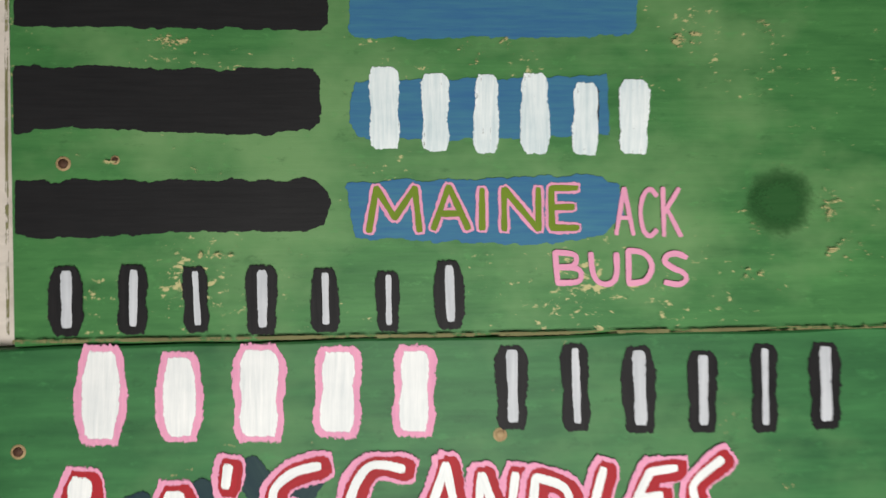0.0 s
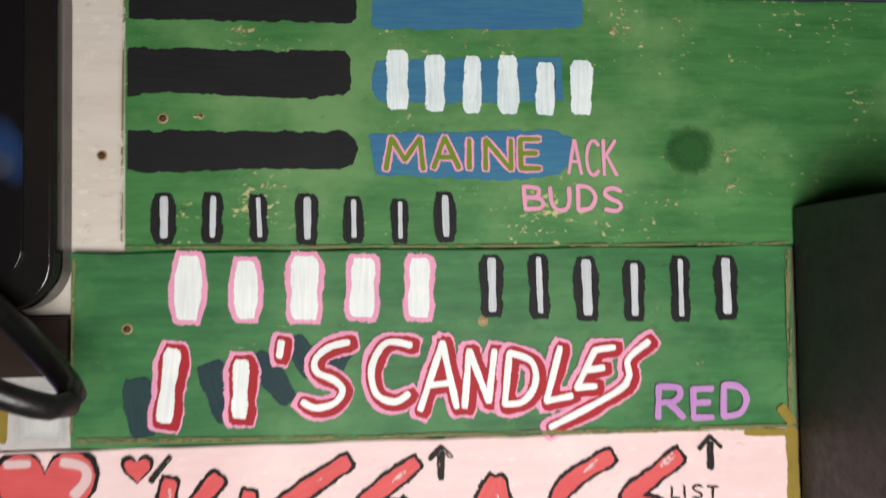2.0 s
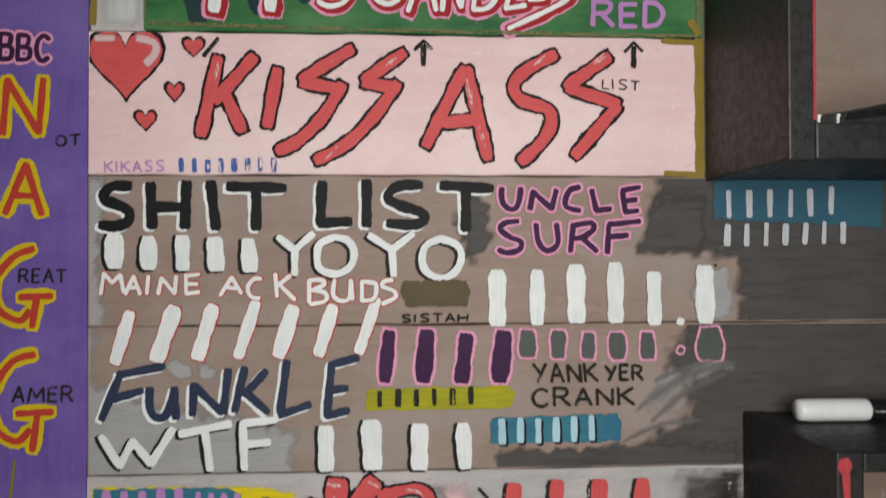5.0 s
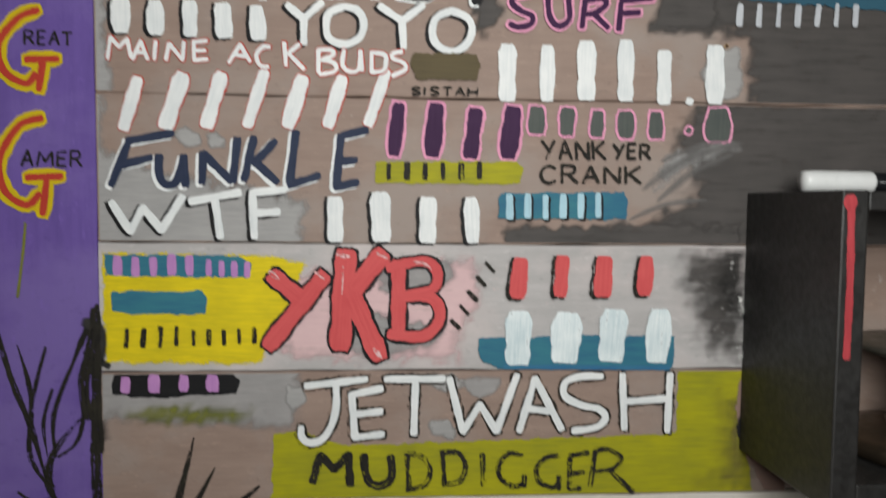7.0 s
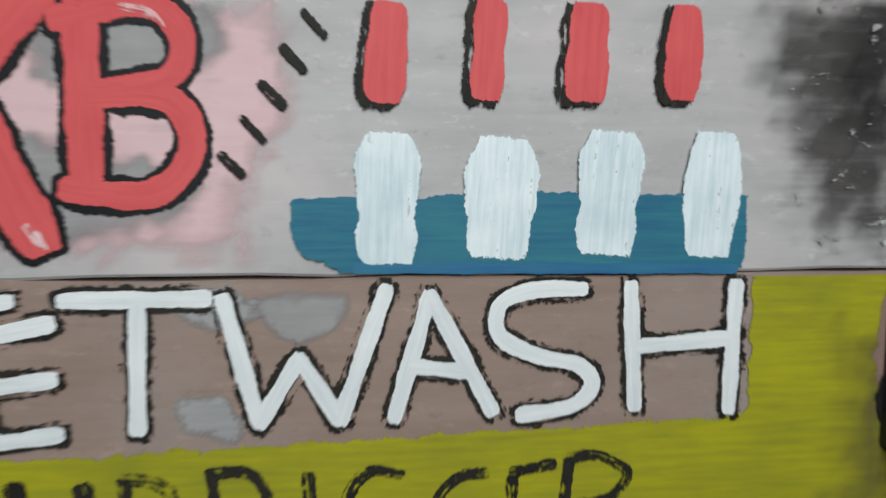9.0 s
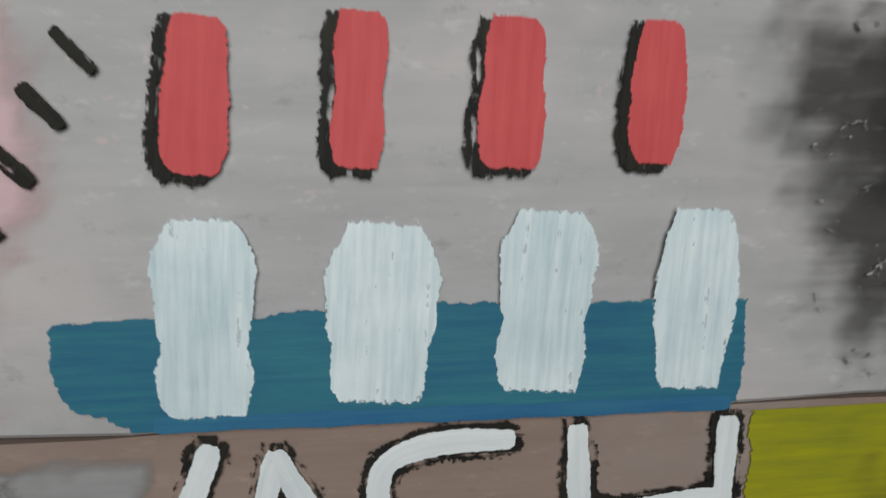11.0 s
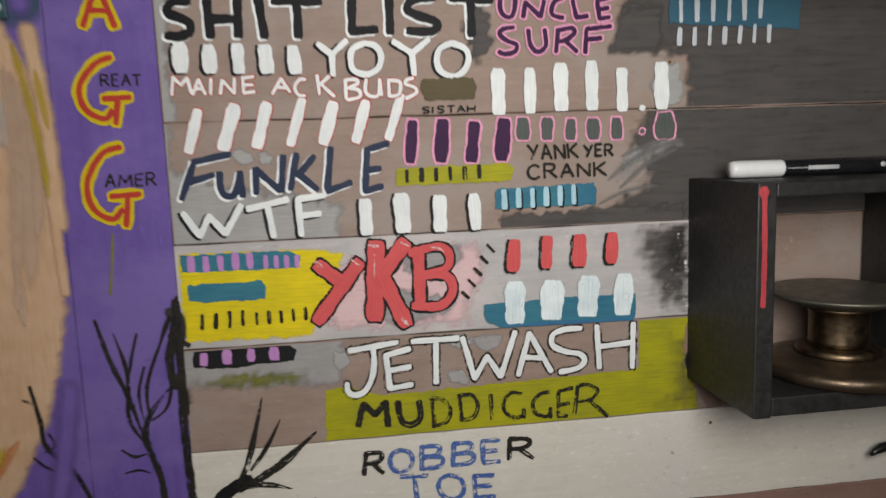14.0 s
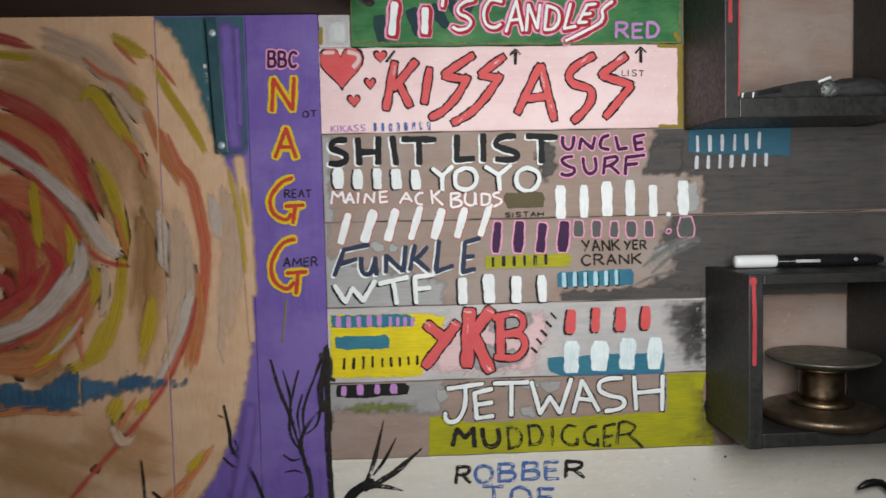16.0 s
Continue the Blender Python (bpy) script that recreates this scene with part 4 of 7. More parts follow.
patch("flaked_area", [(0.3171, 0.4874), (0.3254, 0.4898), (0.3338, 0.4872), (0.3338, 0.4807), (0.3254, 0.4789), (0.3170, 0.4809)], "flake", green_top, 0.004, 20, "flaked paint showing bare wood", 0.002)
patch("flaked_area", [(0.2908, 0.4832), (0.2991, 0.4849), (0.3073, 0.4832), (0.3073, 0.4786), (0.2990, 0.4773), (0.2908, 0.4787)], "flake", green_top, 0.004, 21, "flaked paint showing bare wood", 0.002)
patch("flaked_area", [(0.3488, 0.4282), (0.3545, 0.4331), (0.3601, 0.4270), (0.3600, 0.4123), (0.3543, 0.4086), (0.3487, 0.4135)], "flake", green_top, 0.004, 22, "flaked paint showing bare wood", 0.002)
patch("flaked_area", [(0.0775, 0.4424), (0.0948, 0.4445), (0.1123, 0.4424), (0.1123, 0.4368), (0.0948, 0.4353), (0.0775, 0.4369)], "flake", green_top, 0.004, 23, "flaked paint showing bare wood", 0.002)
patch("flaked_area", [(0.0998, 0.4350), (0.1148, 0.4362), (0.1299, 0.4351), (0.1299, 0.4320), (0.1148, 0.4311), (0.0998, 0.4320)], "flake", green_top, 0.004, 24, "flaked paint showing bare wood", 0.002)
patch("flaked_area", [(0.0578, 0.4802), (0.0725, 0.4816), (0.0873, 0.4806), (0.0873, 0.4776), (0.0725, 0.4765), (0.0578, 0.4772)], "flake", green_top, 0.004, 25, "flaked paint showing bare wood", 0.002)
patch("flaked_area", [(0.1734, 0.4367), (0.1890, 0.4377), (0.2047, 0.4368), (0.2047, 0.4343), (0.1890, 0.4335), (0.1734, 0.4342)], "flake", green_top, 0.004, 26, "flaked paint showing bare wood", 0.002)
patch("flaked_area", [(0.4052, 0.4963), (0.4169, 0.4988), (0.4285, 0.4963), (0.4285, 0.4896), (0.4168, 0.4877), (0.4051, 0.4896)], "flake", green_top, 0.004, 27, "flaked paint showing bare wood", 0.002)
patch("flaked_area", [(0.1173, 0.4054), (0.1375, 0.4063), (0.1579, 0.4053), (0.1579, 0.4028), (0.1375, 0.4021), (0.1173, 0.4029)], "flake", green_top, 0.004, 28, "flaked paint showing bare wood", 0.002)
coat("worn_edge", [([(0.0552, 0.3743), (0.1375, 0.3736), (0.2415, 0.3729), (0.3824, 0.3726)], 0.0016, True)], "worn", green_top, None, "worn bare wood along the edge", 29)
coat("worn_edge", [([(0.0548, 0.4962), (0.0540, 0.4394), (0.0535, 0.3764)], 0.0013, True)], "worn", green_top, None, "worn bare wood along the edge", 30)
# lower green board
word(green_low, "|||||", 0.0733, 0.3404, 0.2044, 0.3390, 0.0740, 0.3682, 0.0104, "white_pink", 0.52)
word(green_low, "||||||", 0.2218, 0.3387, 0.3594, 0.3340, 0.2219, 0.3691, 0.0094, "black_chalk", 0.61)
coat("shadow_patch", [([(0.0607, 0.3085), (0.0632, 0.2883)], 0.0157, False),
    ([(0.0950, 0.3152), (0.1025, 0.2948)], 0.0157, False),
    ([(0.1174, 0.3199), (0.1300, 0.3017)], 0.0131, False),
    ([(0.1350, 0.3272), (0.1426, 0.3142)], 0.0131, False),
    ([(0.1528, 0.3140), (0.1591, 0.3242)], 0.0104, False)], "dusk_shadow", green_low, None, "dark blue-green painted shadow", 34)
brush_word(green_low, 0.0090, "candles",
    "73.0,293.0 77.0,324.0",
    "108.0,294.0 109.0,318.0", name="painted_bar")
brush_word(green_low, 0.0039, "candles",
    "128.0,328.0 127.0,321.0",
    "~160.0,327.0 151.0,325.0 144.0,319.0 145.0,313.0 153.0,309.0 157.0,304.0 153.0,298.0 144.0,296.0 138.0,299.0")
paint_word(green_low, [([(0.1901, 0.3249), (0.1784, 0.3264), (0.1712, 0.3149), (0.1732, 0.3020), (0.1822, 0.2979), (0.1887, 0.3016)], 0.0039, True),
    ([(0.1944, 0.2937), (0.2057, 0.3259), (0.2122, 0.2945)], 0.0039, False),
    ([(0.1986, 0.3053), (0.2096, 0.3063)], 0.0039, False),
    ([(0.2161, 0.2944), (0.2188, 0.3218), (0.2280, 0.2967), (0.2313, 0.3215)], 0.0039, False)], "candles", "painted_letter")
paint_word(green_low, [([(0.2387, 0.3201), (0.2359, 0.2952)], 0.0039, False),
    ([(0.2387, 0.3201), (0.2493, 0.3159), (0.2514, 0.3053), (0.2452, 0.2963), (0.2359, 0.2952)], 0.0039, True),
    ([(0.2641, 0.3222), (0.2567, 0.2960)], 0.0039, False),
    ([(0.2567, 0.2960), (0.2694, 0.2983)], 0.0039, False),
    ([(0.2817, 0.3206), (0.2721, 0.3022)], 0.0039, False),
    ([(0.2817, 0.3206), (0.2913, 0.3217)], 0.0039, False),
    ([(0.2776, 0.3108), (0.2857, 0.3117)], 0.0039, False),
    ([(0.2721, 0.3022), (0.2816, 0.3028)], 0.0039, False),
    ([(0.3091, 0.3241), (0.2986, 0.3157), (0.2986, 0.3069), (0.2911, 0.2991), (0.2586, 0.2833)], 0.0039, True)], "candles", "painted_letter")
coat("worn_edge", [([(0.0331, 0.2837), (0.1375, 0.2816), (0.2412, 0.2807), (0.3816, 0.2798)], 0.0029, True),
    ([(0.3830, 0.3685), (0.3825, 0.3200), (0.3822, 0.2820)], 0.0031, True),
    ([(0.0320, 0.3690), (0.0312, 0.3266), (0.0309, 0.2868)], 0.0016, True)], "worn", green_low, None, "worn bare wood along the edge", 38)
coat("mustard_corner", [([(0.3774, 0.2889), (0.3822, 0.2820)], 0.0068, False)], "mustard", green_low, None, "mustard paint at the corner", 39)
word(green_low, "RED", 0.3130, 0.2860, 0.3598, 0.2856, 0.3137, 0.3012, 0.0039, "lilac")
# pale pink board
coat("mustard_edge", [([(0.3835, 0.2775), (0.3836, 0.1897)], 0.0073, False),
    ([(0.3597, 0.2773), (0.3835, 0.2762)], 0.0046, False),
    ([(0.3609, 0.1912), (0.3829, 0.1904)], 0.0046, False)], "mustard", pink_board, None, "mustard paint on the edge", 42)
brush_word(pink_board, 0.009, "red_black",
    "75.0,262.0 65.0,215.0;97.0,263.0 74.0,236.0;80.0,239.0 90.0,218.0",
    "112.0,255.0 106.0,221.0",
    "158.0,269.0 128.0,250.0;128.0,248.0 151.0,244.0;~152.0,246.0 141.0,227.0 125.0,211.0 113.0,205.0",
    "191.0,267.0 167.0,250.0;167.0,248.0 186.0,245.0;~187.0,247.0 173.0,227.0 155.0,209.0 137.0,199.0")
brush_word(pink_board, 0.0092, "red_black",
    "230.0,257.0 206.0,209.0;232.0,257.0 245.0,201.0;218.0,223.0 237.0,225.0",
    "~288.0,267.0 270.0,257.0 262.0,247.0 267.0,238.0 284.0,232.0 286.0,222.0 279.0,210.0 267.0,199.0",
    "323.0,266.0 297.0,247.0;298.0,246.0 329.0,236.0;329.0,234.0 302.0,203.0")
branches(pink_board, [([(0.0754, 0.2590), (0.0727, 0.2460)], 0.0030, False),
    ([(0.1523, 0.2661), (0.1443, 0.2601)], 0.0026, False),
    ([(0.1867, 0.2637), (0.1808, 0.2590)], 0.0030, False),
    ([(0.2319, 0.2501), (0.2352, 0.2335)], 0.0040, False),
    ([(0.2399, 0.2202), (0.2440, 0.2053)], 0.0030, False)], 450, "red_gleam", "gleam", "pale gleam on a red letter")
branches(pink_board, [([(0.2821, 0.2658), (0.2753, 0.2604)], 0.0026, False),
    ([(0.3208, 0.2674), (0.3146, 0.2620)], 0.0046, False),
    ([(0.1408, 0.1990), (0.1495, 0.2071)], 0.0030, False)], 460, "red_gleam", "gleam", "pale gleam on a red letter")
word(pink_board, "LIST", 0.3196, 0.2457, 0.3436, 0.2445, 0.3196, 0.2520, 0.0012, "black_thin")
coat("painted_arrow", [([(0.2042, 0.2718), (0.2042, 0.2599)], 0.0043, False),
    ([(0.1986, 0.2691), (0.2042, 0.2751), (0.2095, 0.2699)], 0.0026, False)], "black_dry", pink_board, None, "small black arrow", 48)
coat("painted_arrow", [([(0.3402, 0.2724), (0.3401, 0.2601)], 0.0043, False),
    ([(0.3343, 0.2696), (0.3402, 0.2758), (0.3457, 0.2704)], 0.0026, False)], "black_dry", pink_board, None, "small black arrow", 49)
patch("heart_outline", [(0.0188, 0.2696), (0.0192, 0.2719), (0.0218, 0.2770), (0.0275, 0.2811), (0.0350, 0.2810), (0.0415, 0.2761), (0.0441, 0.2681), (0.0417, 0.2595), (0.0354, 0.2516), (0.0281, 0.2444), (0.0224, 0.2381), (0.0198, 0.2334), (0.0194, 0.2317), (0.0189, 0.2334), (0.0161, 0.2381), (0.0103, 0.2444), (0.0028, 0.2514), (-0.0036, 0.2592), (-0.0062, 0.2676), (-0.0039, 0.2756), (0.0023, 0.2806), (0.0098, 0.2809), (0.0156, 0.2769), (0.0183, 0.2719)], "black", pink_board, 0.0008, 50, "black heart outline", 0.0003)
patch("heart", [(0.0188, 0.2684), (0.0192, 0.2704), (0.0216, 0.2751), (0.0268, 0.2788), (0.0335, 0.2787), (0.0394, 0.2742), (0.0418, 0.2670), (0.0396, 0.2592), (0.0339, 0.2521), (0.0272, 0.2456), (0.0221, 0.2399), (0.0197, 0.2357), (0.0193, 0.2341), (0.0189, 0.2357), (0.0164, 0.2399), (0.0111, 0.2456), (0.0043, 0.2519), (-0.0015, 0.2589), (-0.0039, 0.2666), (-0.0018, 0.2738), (0.0039, 0.2784), (0.0106, 0.2786), (0.0159, 0.2750), (0.0184, 0.2704)], "red", pink_board, 0.0008, 51, "coral red painted heart", 0.0003)
patch("heart_outline", [(0.0604, 0.2726), (0.0605, 0.2733), (0.0613, 0.2749), (0.0632, 0.2762), (0.0656, 0.2762), (0.0676, 0.2746), (0.0684, 0.2721), (0.0677, 0.2694), (0.0657, 0.2669), (0.0633, 0.2646), (0.0615, 0.2626), (0.0607, 0.2611), (0.0605, 0.2605), (0.0604, 0.2611), (0.0595, 0.2626), (0.0576, 0.2645), (0.0552, 0.2668), (0.0532, 0.2692), (0.0524, 0.2719), (0.0531, 0.2745), (0.0551, 0.2761), (0.0575, 0.2761), (0.0593, 0.2749), (0.0602, 0.2733)], "black", pink_board, 0.0008, 52, "black heart outline", 0.0003)
patch("heart", [(0.0604, 0.2717), (0.0605, 0.2723), (0.0612, 0.2735), (0.0626, 0.2746), (0.0645, 0.2745), (0.0661, 0.2733), (0.0668, 0.2713), (0.0662, 0.2692), (0.0646, 0.2672), (0.0627, 0.2654), (0.0613, 0.2639), (0.0606, 0.2627), (0.0605, 0.2622), (0.0604, 0.2627), (0.0597, 0.2638), (0.0582, 0.2654), (0.0563, 0.2671), (0.0547, 0.2691), (0.0540, 0.2712), (0.0546, 0.2732), (0.0562, 0.2744), (0.0581, 0.2745), (0.0596, 0.2735), (0.0603, 0.2723)], "red", pink_board, 0.0008, 53, "coral red painted heart", 0.0003)
patch("heart_outline", [(0.0488, 0.2444), (0.0489, 0.2451), (0.0496, 0.2467), (0.0512, 0.2480), (0.0533, 0.2479), (0.0551, 0.2464), (0.0559, 0.2439), (0.0552, 0.2412), (0.0535, 0.2387), (0.0514, 0.2365), (0.0498, 0.2345), (0.0491, 0.2330), (0.0490, 0.2324), (0.0488, 0.2330), (0.0480, 0.2345), (0.0464, 0.2364), (0.0443, 0.2387), (0.0425, 0.2411), (0.0418, 0.2438), (0.0424, 0.2463), (0.0442, 0.2479), (0.0463, 0.2480), (0.0479, 0.2467), (0.0487, 0.2451)], "black", pink_board, 0.0008, 54, "black heart outline", 0.0003)
patch("heart", [(0.0488, 0.2435), (0.0489, 0.2441), (0.0495, 0.2454), (0.0507, 0.2464), (0.0523, 0.2463), (0.0537, 0.2451), (0.0542, 0.2431), (0.0537, 0.2410), (0.0524, 0.2391), (0.0508, 0.2373), (0.0496, 0.2357), (0.0490, 0.2346), (0.0489, 0.2341), (0.0488, 0.2346), (0.0482, 0.2357), (0.0470, 0.2373), (0.0454, 0.2390), (0.0440, 0.2410), (0.0434, 0.2431), (0.0439, 0.2451), (0.0453, 0.2463), (0.0469, 0.2463), (0.0481, 0.2453), (0.0487, 0.2441)], "red", pink_board, 0.0008, 55, "coral red painted heart", 0.0003)
patch("heart_outline", [(0.0313, 0.2265), (0.0314, 0.2273), (0.0322, 0.2289), (0.0340, 0.2302), (0.0364, 0.2302), (0.0384, 0.2286), (0.0392, 0.2260), (0.0385, 0.2232), (0.0365, 0.2206), (0.0342, 0.2183), (0.0324, 0.2162), (0.0316, 0.2147), (0.0314, 0.2141), (0.0313, 0.2147), (0.0304, 0.2162), (0.0286, 0.2183), (0.0262, 0.2206), (0.0242, 0.2232), (0.0233, 0.2259), (0.0241, 0.2285), (0.0261, 0.2302), (0.0284, 0.2302), (0.0302, 0.2289), (0.0311, 0.2273)], "black", pink_board, 0.0008, 56, "black heart outline", 0.0003)
patch("heart", [(0.0313, 0.2257), (0.0314, 0.2263), (0.0320, 0.2276), (0.0334, 0.2286), (0.0353, 0.2286), (0.0369, 0.2273), (0.0376, 0.2252), (0.0370, 0.2230), (0.0354, 0.2210), (0.0336, 0.2191), (0.0322, 0.2175), (0.0315, 0.2163), (0.0314, 0.2158), (0.0313, 0.2163), (0.0306, 0.2175), (0.0291, 0.2191), (0.0272, 0.2210), (0.0256, 0.2230), (0.0250, 0.2252), (0.0256, 0.2273), (0.0271, 0.2286), (0.0290, 0.2286), (0.0304, 0.2276), (0.0311, 0.2263)], "red", pink_board, 0.0008, 57, "coral red painted heart", 0.0003)
coat("heart_gleam", [([(0.0265, 0.2740), (0.0359, 0.2716), (0.0372, 0.2651), (0.0317, 0.2586)], 0.0063, True),
    ([(0.0011, 0.2738), (0.0116, 0.2739)], 0.0050, False)], "blush", pink_board, None, "pale pink gleam on the heart", 58)
coat("painted_arrow", [([(0.0668, 0.2637), (0.0755, 0.2745)], 0.0033, False)], "black_dry", pink_board, None, "", 59)
word(pink_board, "KIKASS", 0.0067, 0.1906, 0.0427, 0.1913, 0.0066, 0.1973, 0.0012, "lilac")
word(pink_board, "||||||||", 0.0501, 0.1907, 0.1133, 0.1913, 0.0500, 0.1990, 0.0026, "ink", 0.53)
# taupe board crowded with lettering
patch("dark_area", [(0.3437, 0.2058), (0.6992, 0.2001), (0.7018, 0.0559), (0.4057, 0.0632), (0.4027, 0.1314), (0.3432, 0.1375), (0.3497, 0.1838)], "charcoal", board_a, 0.012, 63, "dark charcoal painted area", 0.004)
patch("dark_smear", [(0.2275, 0.1789), (0.2463, 0.1791), (0.2501, 0.1470), (0.2394, 0.1326), (0.2303, 0.1289), (0.2212, 0.1575)], "charcoal", board_a, 0.006, 64, "dark grey smear", 0.003)
patch("dark_smear", [(0.3498, 0.1802), (0.3919, 0.1806), (0.3890, 0.1355), (0.3376, 0.1351)], "charcoal", board_a, 0.008, 65, "dark grey smear", 0.003)
patch("grey_wash", [(-0.0165, 0.1905), (0.0097, 0.1908), (0.0076, 0.1556), (0.0055, 0.1273), (0.0111, 0.0847), (-0.0179, 0.0846)], "grey", board_a, 0.008, 66, "grey wash at the end", 0.002)
brush_word(board_a, 0.0082, "black_white",
    "~21.0,182.0 12.0,182.0 6.0,178.0 7.0,173.0 15.0,170.0 21.0,166.0 20.0,160.0 12.0,157.0 4.0,158.0",
    "34.0,183.0 35.0,157.0;56.0,184.0 55.0,157.0;36.0,169.0 55.0,169.0",
    "71.0,184.0 74.0,156.0",
    "82.0,182.0 116.0,181.0;99.0,179.0 99.0,156.0")
brush_word(board_a, 0.0082, "black_white",
    "140.0,184.0 139.0,159.0;139.0,159.0 157.0,160.0",
    "168.0,185.0 168.0,158.0",
    "~202.0,183.0 191.0,183.0 183.0,179.0 182.0,174.0 190.0,170.0 202.0,166.0 205.0,162.0 198.0,158.0 182.0,159.0",
    "216.0,183.0 247.0,181.0;231.0,180.0 231.0,155.0")
word(board_a, "|||||", 0.0046, 0.1315, 0.1031, 0.1281, 0.0037, 0.1517, 0.0066, "white_shadow", 0.65)
brush_word(board_a, 0.0056, "white_shadow",
    "113.0,150.0 123.0,142.0;134.0,152.0 123.0,142.0;123.0,142.0 123.0,127.0",
    "~148.0,150.0 139.0,146.0 137.0,138.0 139.0,130.0 149.0,127.0 158.0,132.0 160.0,141.0 156.0,148.0 148.0,150.0")
brush_word(board_a, 0.0056, "white_shadow",
    "170.0,151.0 184.0,142.0;197.0,152.0 184.0,142.0;184.0,142.0 185.0,126.0",
    "~215.0,149.0 206.0,145.0 203.0,136.0 206.0,128.0 215.0,124.0 224.0,128.0 228.0,137.0 225.0,145.0 215.0,149.0")
brush_word(board_a, 0.003, "white_rosy",
    "4.0,115.0 6.0,128.0 11.0,122.0 16.0,127.0 18.0,116.0",
    "19.0,115.0 24.0,126.0 28.0,115.0;21.0,119.0 26.0,119.0",
    "33.0,126.0 32.0,115.0",
    "39.0,115.0 41.0,125.0 49.0,115.0 50.0,126.0",
    "56.0,127.0 56.0,115.0;56.0,126.0 64.0,127.0;56.0,121.0 63.0,121.0;56.0,115.0 64.0,116.0")
brush_word(board_a, 0.0032, "white_rosy",
    "77.0,114.0 84.0,125.0 90.0,115.0;80.0,119.0 88.0,118.0",
    "~102.0,124.0 98.0,124.0 94.0,119.0 96.0,113.0 101.0,112.0",
    "111.0,127.0 112.0,113.0;120.0,126.0 113.0,120.0;114.0,120.0 123.0,111.0")
brush_word(board_a, 0.0033, "white_rosy",
    "132.0,123.0 132.0,109.0;~132.0,123.0 140.0,123.0 141.0,120.0 134.0,117.0;~134.0,117.0 142.0,115.0 142.0,110.0 133.0,108.0",
    "~148.0,123.0 147.0,114.0 152.0,110.0 157.0,112.0 158.0,123.0;158.0,123.0 159.0,111.0",
    "165.0,122.0 165.0,110.0;~165.0,122.0 173.0,121.0 174.0,116.0 172.0,111.0 165.0,110.0",
    "~184.0,123.0 179.0,122.0 178.0,119.0 185.0,116.0 186.0,112.0 178.0,108.0")
brush_word(board_a, 0.0044, "plum_pink",
    "~254.0,181.0 254.0,174.0 257.0,169.0 262.0,168.0 265.0,173.0 266.0,181.0",
    "272.0,168.0 274.0,179.0 286.0,168.0 289.0,180.0",
    "~304.0,182.0 298.0,180.0 295.0,174.0 296.0,169.0 304.0,167.0",
    "312.0,180.0 315.0,167.0;315.0,167.0 324.0,168.0",
    "332.0,179.0 334.0,166.0;332.0,180.0 343.0,182.0;333.0,173.0 341.0,174.0;334.0,166.0 342.0,167.0")
brush_word(board_a, 0.0044, "plum_pink",
    "~264.0,160.0 256.0,159.0 253.0,155.0 259.0,150.0 266.0,147.0 265.0,142.0 257.0,140.0 252.0,142.0",
    "~276.0,158.0 277.0,148.0 281.0,142.0 286.0,142.0 290.0,147.0 289.0,158.0",
    "300.0,158.0 298.0,141.0;~299.0,157.0 311.0,159.0 313.0,155.0 306.0,150.0 299.0,149.0;306.0,149.0 315.0,141.0",
    "323.0,157.0 322.0,140.0;323.0,158.0 343.0,160.0;323.0,150.0 335.0,151.0")
patch("blue_block", [(0.3916, 0.1892), (0.5069, 0.1872), (0.5051, 0.1552), (0.3915, 0.1610)], "dim_blue", board_a, 0.0015, 77, "muted blue painted block", 0.0008)
word(board_a, "||||||", 0.3971, 0.1622, 0.4753, 0.1644, 0.3972, 0.1805, 0.0030, "chalk", 0.38)
word(board_a, "|||||||", 0.3958, 0.1438, 0.4829, 0.1458, 0.3965, 0.1579, 0.0030, "chalk", 0.38)
patch("bronze_smear", [(0.1907, 0.1243), (0.2322, 0.1232), (0.2347, 0.1146), (0.2323, 0.1052), (0.1925, 0.1050), (0.1878, 0.1143)], "bronze", board_a, 0.003, 80, "dark bronze smear", 0.0008)
patch("grey_wash", [(0.3817, 0.1300), (0.4038, 0.1323), (0.4052, 0.0967), (0.3830, 0.0966), (0.3747, 0.1118)], "grey", board_a, 0.004, 81, "grey wash", 0.002)
word(board_a, "|||||", 0.2414, 0.0952, 0.3620, 0.0943, 0.2412, 0.1304, 0.0109, "white_plain", 0.52)
coat("paint_dot", [([(0.3683, 0.0958), (0.3705, 0.0951)], 0.0058, True)], "white", board_a, None, "white dot", 83)
coat("painted_bar", [([(0.3855, 0.1282), (0.3860, 0.0973)], 0.0138, False)], "white", board_a, None, "white brush bar", 84)
word(board_a, "SISTAH", 0.1904, 0.0964, 0.2315, 0.0966, 0.1904, 0.1013, 0.0016, "black_thin")
# taupe and grey board
patch("dark_area", [(0.3743, 0.1073), (0.7009, 0.1064), (0.7036, -0.0397), (0.3483, -0.0289), (0.3392, 0.0214), (0.3677, 0.0393), (0.3615, 0.0581), (0.3490, 0.0646)], "charcoal", board_b, 0.016, 87, "dark charcoal painted area", 0.005)
patch("dark_smear", [(0.2473, 0.0168), (0.4095, 0.0187), (0.4100, -0.0071), (0.2475, -0.0069)], "charcoal", board_b, 0.005, 88, "dark grey smear", 0.003)
patch("grey_wash", [(-0.0176, 0.1024), (0.0053, 0.1025), (0.0013, 0.0633), (0.0348, 0.0491), (0.0883, 0.0420), (0.1277, 0.0312), (0.1240, -0.0086), (-0.0190, -0.0085)], "grey", board_b, 0.01, 89, "grey wash at the end", 0.003)
